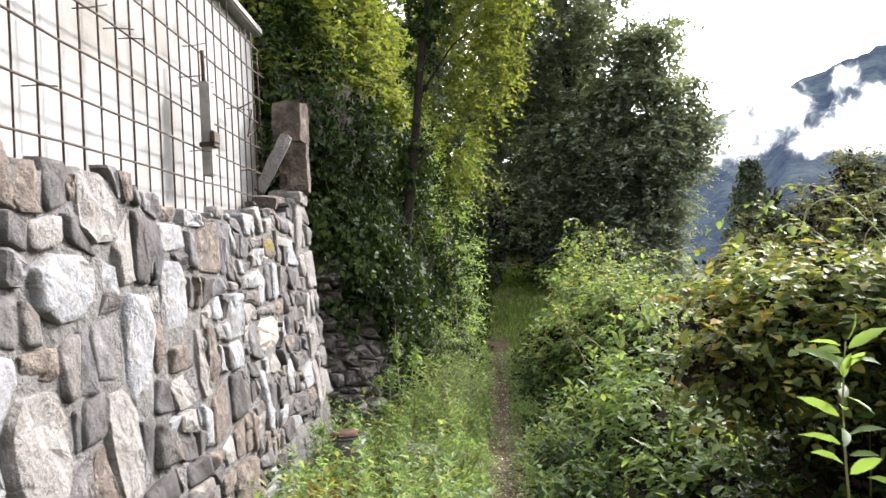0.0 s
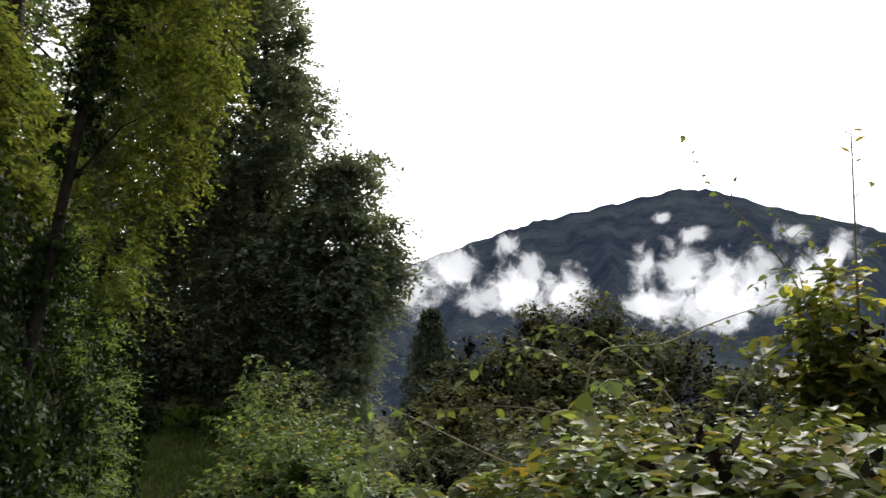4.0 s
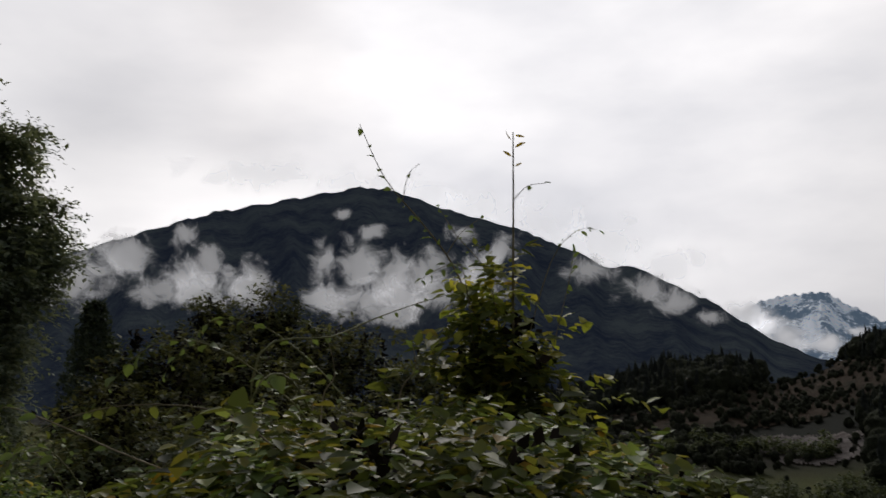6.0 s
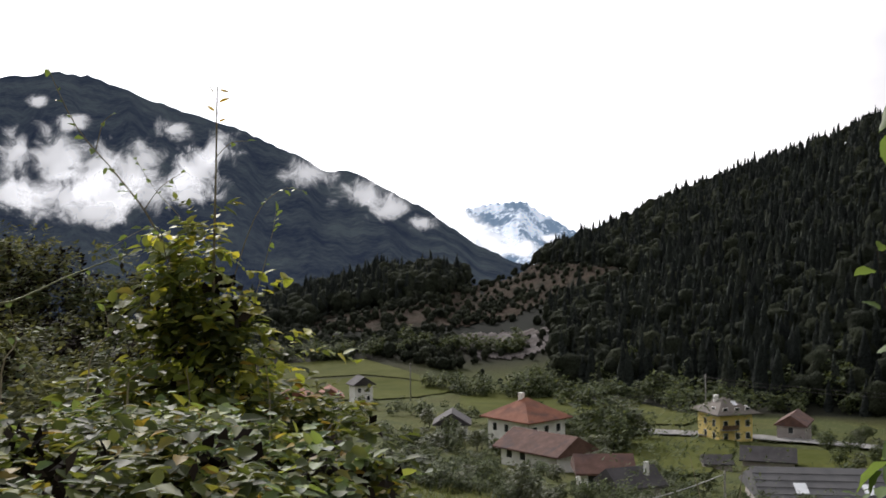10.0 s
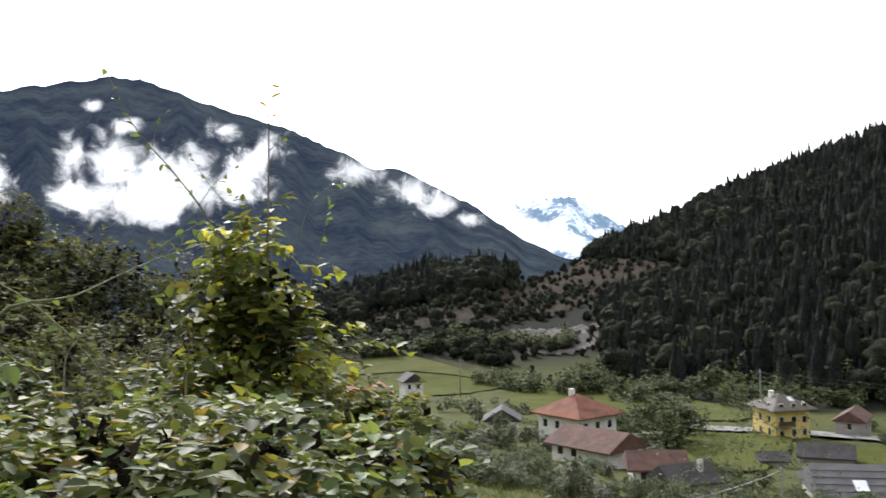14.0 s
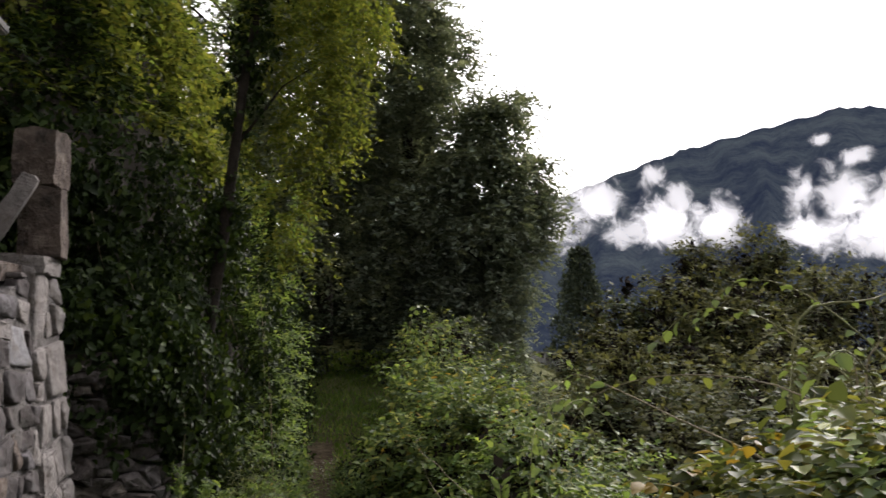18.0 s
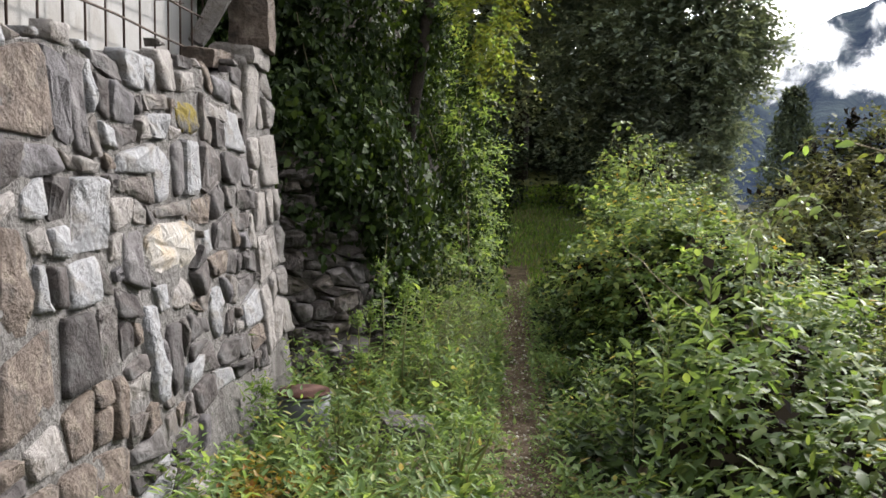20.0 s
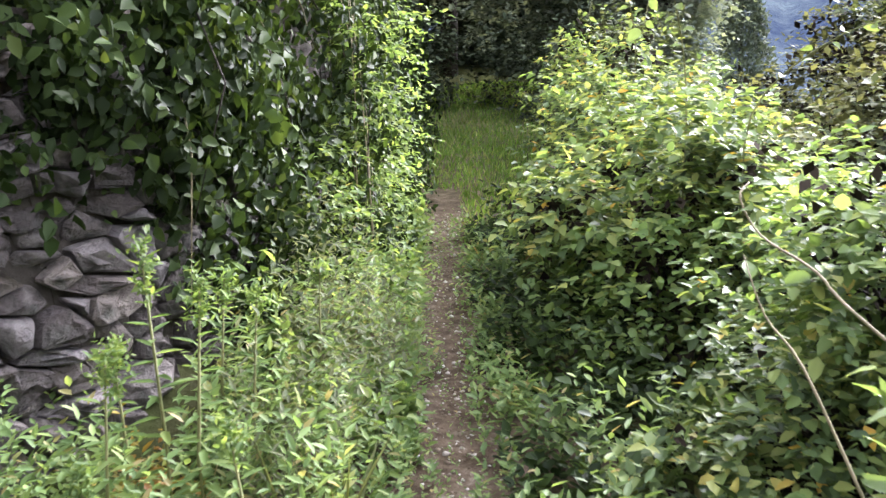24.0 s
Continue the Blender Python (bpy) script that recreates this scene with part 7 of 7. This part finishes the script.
# poles and a cable in the valley
def pole(at, h, label):
    ob = thing("utility_pole", at, 0, label, "pole")
    part("shaft", tube_bm([(0, 0, -0.5), (0, 0, h)], [0.22, 0.14], 9), M_CONCRETE, ob)
    part("crossarm", box_bm(-0.9, -0.08, h - 0.7, 0.9, 0.08, h - 0.55), M_GREYWOOD, ob)


pole(spot(76.3, 226), 14.0, "grey concrete utility pole beside the yellow house")
pole(spot(57.6, 300), 13.0, "grey concrete utility pole in the fields")
pole(spot(53.0, 150), 9.0, "grey wooden utility pole among trees")


def cable():
    a, b = Vector((0.3 + 44 * math.sin(radians(56.5)), 2 + 44 * math.cos(radians(56.5)), 1.9 - 44 * math.tan(radians(15.2)))), Vector((0.3 + 60 * math.sin(radians(77.5)), 2 + 60 * math.cos(radians(77.5)), 1.9 - 60 * math.tan(radians(12.3))))
    ob = thing("cable", a, 0, "pale cable slung across the slope", "cable")
    part("wire", tube_bm([(b - a) * t + Vector((0, 0, -1.2 * 4 * t * (1 - t))) for t in [k / 16 for k in range(17)]], 0.035, 5), M_WIRE, ob)
    for p in (a, b):
        part("post", tube_bm([p - a + Vector((0, 0, land_at(p.x, p.y) - p.z - 0.4)), p - a + Vector((0, 0, 0.2))], 0.07, 7), M_GREYWOOD, ob)


cable()


def power_line():
    """Two wires that leave the pole by the yellow house along the foot of the wood."""
    x, y, z = spot(76.3, 226)
    a, b = Vector((x, y, z + 13.2)), Vector(spot(98.0, 250, 13.2))
    ob = thing("power_line", a, 0, "thin dark power wires strung from the concrete pole", "power line")
    for dz in (0.0, -0.9):
        part("wire", tube_bm([(b - a) * t + Vector((0, 0, dz - 2.0 * 4 * t * (1 - t))) for t in [k / 14 for k in range(15)]], 0.05, 5), M_ROOFDARK, ob)
    foot = Vector(spot(98.0, 250))
    part("pole", tube_bm([foot - a - Vector((0, 0, 0.5)), b - a + Vector((0, 0, 0.4))], [0.22, 0.14], 9), M_CONCRETE, ob)


power_line()


def garden_rack():
    """White rails on low posts, below the workshop."""
    x, y, z = spot(79.2, 62)
    ob = thing("garden_rack", (x, y, z), -79.2, "low rack of white-painted rails on wooden posts in the garden", "rack")
    high = 1.86 - 62 * math.tan(radians(14.4)) - z
    low = 1.86 - 62 * math.tan(radians(15.9)) - z
    for q in (-2.4, 0.0, 2.4):
        part("post", tube_bm([(q, 0, -0.3), (q, 0, high + 0.15)], 0.06, 7), M_GREYWOOD, ob)
    for x0, x1, h in ((-2.7, -0.2, high), (0.2, 2.7, high - 0.05), (-2.1, 0.9, low)):
        part("rail", box_bm(x0, -0.16, h - 0.12, x1, -0.06, h + 0.12, 0.02), M_WALLWHITE, ob)


garden_rack()

# far forest on the slopes
M_LEAF_FAR = leaf_mat("far_broadleaf", [(0.0, (0.024, 0.029, 0.020)), (0.6, (0.036, 0.043, 0.028)), (1.0, (0.054, 0.061, 0.038))], 0.0, 0.95, 0.05, 4.0)
def forest():
    n = 15500
    az = rng.uniform(44, 108, n * 2)
    f = rng.uniform(0, 1, n * 2) ** 0.7
    foot = np.interp(az, FOOT_AZ, FOOT_R)
    r = foot + (775 - foot) * f
    keep = np.ones(n * 2, bool)
    x, y = 0.3 + r * np.sin(np.radians(az)), 2 + r * np.cos(np.radians(az))
    # bare dry slope that climbs across the foot of the hill, ragged at its edge
    wob = lump(np.stack([x, y, x * 0], -1), 0.03, 2.0)
    el = np.degrees(np.arctan2(land(x, y) - 1.9, r)) + 0.25 * wob
    top, low = np.interp(az, BARE_AZ, BARE_TOP), np.interp(az, BARE_AZ, BARE_LOW)
    inside = (az > BARE_AZ[0]) & (az < BARE_AZ[-1]) & (el < top) & (el > low - 0.6)
    thin = lump(np.stack([x, y, x * 0], -1), 0.05, 7.0) > 0.3
    keep &= ~(inside & (rng.uniform(0, 1, n * 2) > np.where(thin, 0.6, 0.13)))
    keep &= ~((az > 60.4) & (az < 67.0) & (el < -3.3) & (rng.uniform(0, 1, n * 2) > 0.06))
    keep &= ~((az < 61.5) & (el < np.interp(az, [48, 51.6, 54.6, 57.3, 60.5], [-5.2, -5.0, -4.9, -5.7, -6.3])))
    bare = (inside | ((el < low) & (az < 66.5)))[keep][:n]
    x, y, az = x[keep][:n], y[keep][:n], az[keep][:n]
    n = len(x)
    z = land(x, y)
    h = rng.uniform(9, 16, n) * rng.choice([0.8, 1.0, 1.3], n, p=[0.35, 0.5, 0.15]) * np.interp(az, [44, 60, 64, 70], [1.2, 1.2, 1.0, 1.0])
    broad = rng.uniform(0, 1, n) < np.clip(np.interp(az, [44, 62, 75, 90], [0.6, 0.55, 0.3, 0.15]) + 0.45 * lump(np.stack([x, y, x * 0], -1), 0.02, 4.0), 0.03, 0.95)
    broad |= bare
    h = np.where(broad, h * 0.75, h) * np.where(bare, 0.45, 1.0)
    for kind_of, mat, label in ((~broad, M_CONIFER, "dark spruce forest covering the far slope"), (broad, M_LEAF_FAR, "rounded broadleaf trees in the forest on the far slope")):
        forest_part(x[kind_of], y[kind_of], z[kind_of], h[kind_of], broad[kind_of], mat, label)


def forest_part(x, y, z, h, broad, mat, label):
    """Trees as uneven crowns of rings, pointed or rounded, joined."""
    n, sides = len(x), 7
    levels = (0.03, 0.2, 0.42, 0.64, 0.84)
    V = []
    for f in levels:
        rad = np.where(broad, h * 0.36 * np.sin(math.pi * (0.16 + 0.72 * f)), h * 0.17 * (1 - f) ** 0.75)
        a = rng.uniform(0, 6.28, (n, 1)) * 0.1 + np.arange(sides)[None, :] * 2 * math.pi / sides
        rr = rad[:, None] * rng.uniform(0.6, 1.4, (n, sides))
        V.append(np.stack([x[:, None] + np.cos(a) * rr, y[:, None] + np.sin(a) * rr, (z + h * f)[:, None] + rng.uniform(-0.05, 0.05, (n, sides)) * h[:, None]], -1))
    apex = np.stack([x + rng.normal(0, 0.02, n) * h, y + rng.normal(0, 0.02, n) * h, z + h * np.where(broad, 0.95, 1.06)], -1)[:, None, :]
    V = np.concatenate(V + [apex], 1)
    per, k = V.shape[1], np.arange(sides)
    tri = []
    for q in range(len(levels) - 1):
        a, b = q * sides + k, q * sides + (k + 1) % sides
        tri += [np.stack([a, b, b + sides], -1), np.stack([a, b + sides, a + sides], -1)]
    top = (len(levels) - 1) * sides
    tri.append(np.stack([top + k, top + (k + 1) % sides, np.full(sides, per - 1)], -1))
    F = ((np.arange(n) * per)[:, None, None] + np.concatenate(tri)[None]).reshape(-1, 3)
    tagged(array_mesh("forest", V.reshape(-1, 3), F, mat, None, True), label, "forest", kind="stuff")


forest()


M_LEAF_ORCHARD = leaf_mat("pale_orchard_leaf", [(0.0, (0.053, 0.064, 0.034)), (0.6, (0.083, 0.098, 0.049)), (1.0, (0.120, 0.131, 0.071))], 0.25)
# orchard trees and bushes between the meadow and the village
def valley_tree(proto_count=5):
    protos = []
    for q in range(proto_count):
        ob = thing("orchard_tree", (0, 0, 0), 0, "rounded green orchard tree in the valley", "tree", "orchard trees in the valley")
        part("trunk", tube_bm([(0, 0, -0.6), (0.05, 0, 0.8), (0.0, 0.05, 2.2)], [0.16, 0.12, 0.06], 7), M_BARK, ob)
        blobs = [(random.uniform(-0.9, 0.9), random.uniform(-0.9, 0.9), random.uniform(1.5, 3.6), random.uniform(0.9, 1.4), random.uniform(0.9, 1.4), random.uniform(0.8, 1.3)) for _ in range(6)]
        A, G = blob_points(blobs, 170, (0.5, 1.05), None, 0.4, q)
        crown(ob, "crown", A, G, (M_LEAF_FIELD, M_LEAF_FIELD, M_LEAF_ORCHARD)[q % 3], 0.6, 6, 0.46, 0.6, False, 0.3)
        protos.append(ob)
    return protos


def plant_valley():
    protos = valley_tree()
    used = set()
    spots = []
    rr = random.Random(4)
    bands = [(60, 58, 80, 12, 34, 0.62), (68, 60, 78, 8, 14, 0.42), (74, 64, 82, 6, 9, 0.5), (55, 56, 90, 10, 22, 0.8), (60.5, 84, 122, 6, 26, 0.62), (70.5, 74, 88, 6, 12, 0.45), (74, 90, 125, 5, 14, 0.6), (79, 80, 98, 9, 16, 0.6), (84, 84, 94, 8, 10, 0.5),
             (57, 130, 190, 7, 9, 0.8), (61.5, 140, 175, 4, 10, 0.8), (71.2, 165, 215, 3.0, 9, 1.3), (70.7, 180, 194, 1.7, 4, 2.5), (87, 120, 210, 8, 16, 0.9), (84, 222, 240, 8, 10, 0.9), (63, 178, 215, 10, 14, 1.1), (69.5, 140, 200, 5, 9, 1.1), (60, 108, 150, 6, 10, 0.8), (68.5, 92, 118, 9, 10, 0.6)]
    for az, r0, r1, width, n, size in bands:
        for _ in range(n):
            spots.append((az + rr.uniform(-width / 2, width / 2), rr.uniform(r0, r1), size))
    for k, (az, r, size) in enumerate(spots):
        p = protos[k % len(protos)]
        m = Matrix.Translation(spot(az, r, -0.3)) @ Matrix.Rotation(rr.uniform(0, 6.28), 4, "Z")
        s = rr.uniform(0.7, 1.25) * size * (0.78 if r < 130 else 1.0)
        if p not in used:
            used.add(p)
            p.matrix_basis = m
            p.scale = (s, s, s * rr.uniform(0.85, 1.2))
        else:
            c = copy_thing(p, m)
            c.scale = (s, s, s * rr.uniform(0.85, 1.2))


plant_valley()


def valley_woods():
    """Rows of broadleaf trees at the far side of the valley, joined."""
    V, F, base = [], [], 0
    for az, r0, r1, width, n, size in ((62, 205, 240, 8, 7, 0.9), (56, 225, 258, 9, 9, 0.8), (75, 330, 400, 20, 80, 1.6), (68.5, 350, 385, 4, 16, 1.4), (77, 302, 335, 22, 70, 1.6), (56, 440, 475, 18, 90, 1.7), (64, 325, 362, 7, 34, 1.4), (59.5, 352, 372, 3, 10, 1.2)):
        for _ in range(n):
            a, r = az + rng.uniform(-width / 2, width / 2), rng.uniform(r0, r1)
            p = np.array(spot(a, r))
            s = size * rng.uniform(0.7, 1.3)
            blobs = [(*(p + np.array([rng.uniform(-1, 1), rng.uniform(-1, 1), rng.uniform(1.0, 3.6)]) * s), *(rng.uniform(0.9, 1.5, 3) * s)) for _ in range(4)]
            A, G = blob_points(blobs, 50, (0.6, 1.05), None, 0.3, a)
            v, f = twigs(A, G, 0.7 * s, 5, 0.75 * s, 0.7, 0.9, False, 0.3, 0.6)
            V.append(v)
            F.append(f + base)
            base += len(v)
    tagged(array_mesh("valley_woods", np.concatenate(V), np.concatenate(F), M_LEAF_FIELD), "rows of broadleaf trees along the far side of the valley", "trees", kind="stuff")


valley_woods()

# ---------------------------------------------------------------- things beside the path
bucket = thing("bucket", (-0.84, 7.02, land_at(-0.84, 7.02) - 0.11), 12, "old grey metal bucket with rusty red lid among weeds", "bucket")
part("body", tube_bm([(0, 0, -0.02), (0, 0, 0.03), (0, 0, 0.2), (0, 0, 0.36)], [0.135, 0.14, 0.148, 0.155], 28), M_ZINC, bucket)
part("rim", tube_bm([(0, 0, 0.352), (0, 0, 0.368)], [0.159, 0.159], 28), M_ZINC, bucket)
part("lid", tube_bm([(0, 0, 0.374), (0, 0, 0.384)], [0.153, 0.15], 24), M_REDRUST, bucket, "rusty red sheet lid")
rough_block("boulder", (-0.66, 6.62, land_at(-0.66, 6.62) + 0.01), (0.34, 0.24, 0.1), -12, (4, 6), M_STONE, "flat grey stone lying below the wall", "boulder")
rough_block("boulder", (-0.26, 6.95, land_at(-0.26, 6.95) + 0.05), (0.34, 0.28, 0.2), 20, (5, 14), M_STONE, "grey boulder lying among the weeds", "boulder")

# ---------------------------------------------------------------- stones of both walls
def lay_stones():
    rnd = random.Random(11)
    marked = [(4.02, 1.43, M_WHITESTONE), (3.52, 1.25, M_WHITESTONE), (5.77, 1.1, M_BRIGHTSTONE), (6.1, 1.66, M_LICHEN), (5.47, 0.71, M_WHITESTONE), (5.69, 0.64, M_STONE), (2.98, 1.53, M_WHITESTONE), (4.5, 1.8, M_WHITESTONE),
              (6.3, 0.74, M_WHITESTONE), (4.52, 1.11, M_CLAY), (2.66, 1.05, M_QUOIN), (3.28, 0.92, M_QUOIN), (3.3, 1.82, M_QUOIN), (4.3, 1.1, M_QUOIN)]
    big = [(4.02, 1.43, 0.17, 0.18), (3.52, 1.25, 0.15, 0.24), (2.98, 1.53, 0.26, 0.13), (4.52, 1.11, 0.1, 0.17), (2.66, 1.05, 0.2, 0.18), (3.28, 0.92, 0.14, 0.22), (3.3, 1.82, 0.18, 0.15), (4.3, 1.1, 0.07, 0.18)]
    small = [(5.77, 1.1, 0.31, 0.115), (6.3, 0.74, 0.12, 0.14), (5.47, 0.71, 0.085, 0.21), (5.69, 0.64, 0.1, 0.165), (6.1, 1.66, 0.15, 0.085), (5.8, 0.9, 0.13, 0.07)]
    for s0, s1, w, h in ((1.2, 5.15, 0.25, 0.2), (5.15, 7.1, 0.24, 0.155), (7.1, WALL_END, 0.34, 0.3)):
        cells = coursed_cells(s0, s1, -0.15, w, h, rnd, wall_top, big if s0 < 2 else small if s0 < 6 else ())
        middles = [(sum(p[0] for p in poly) / len(poly), sum(p[1] for p in poly) / len(poly)) for poly in cells]
        special = {}
        for sy, sz, m in marked:
            if s0 < sy < s1:
                special[min(range(len(cells)), key=lambda k: math.dist(middles[k], (sy, sz)))] = m
        for k, poly in enumerate(cells):
            if middles[k][0] > 6.0 and middles[k][1] < 0.34 - 0.15 * max(0, 6.35 - middles[k][0]):
                continue  # lime render covers the foot of the wall end
            mat = special.get(k) or (M_QUOIN if s0 > 7 else rnd.choice((M_STONE, M_STONE, M_STONE, M_STONE, M_QUOIN, M_WHITESTONE, M_DARKSTONE, M_CLAY)))
            bm, mid = stone_mesh(poly, rnd.uniform(0.01, 0.024), rnd.uniform(0.02, 0.042), rnd, wall_place, 0.04, rnd.choice((1, 2, 2)), 0.014, rnd.random() < 0.75, 0.09)
            ob = part("stone", bm, mat, retaining_wall)
            ob.location = mid
    for poly in stone_cells(0.0, 3.0, -0.3, 1.5, 0.24, 0.1, rnd, None, 0.04, 3.0):
        bm, mid = stone_mesh(poly, rnd.uniform(0.002, 0.01), rnd.uniform(0.015, 0.09), rnd, dwall_place, 0.04, rnd.choice((0, 1, 1)), 0.034, rnd.random() < 0.2, 0.34)
        ob = part("stone", bm, M_DARKSTONE, damp_wall)
        ob.location = mid


lay_stones()
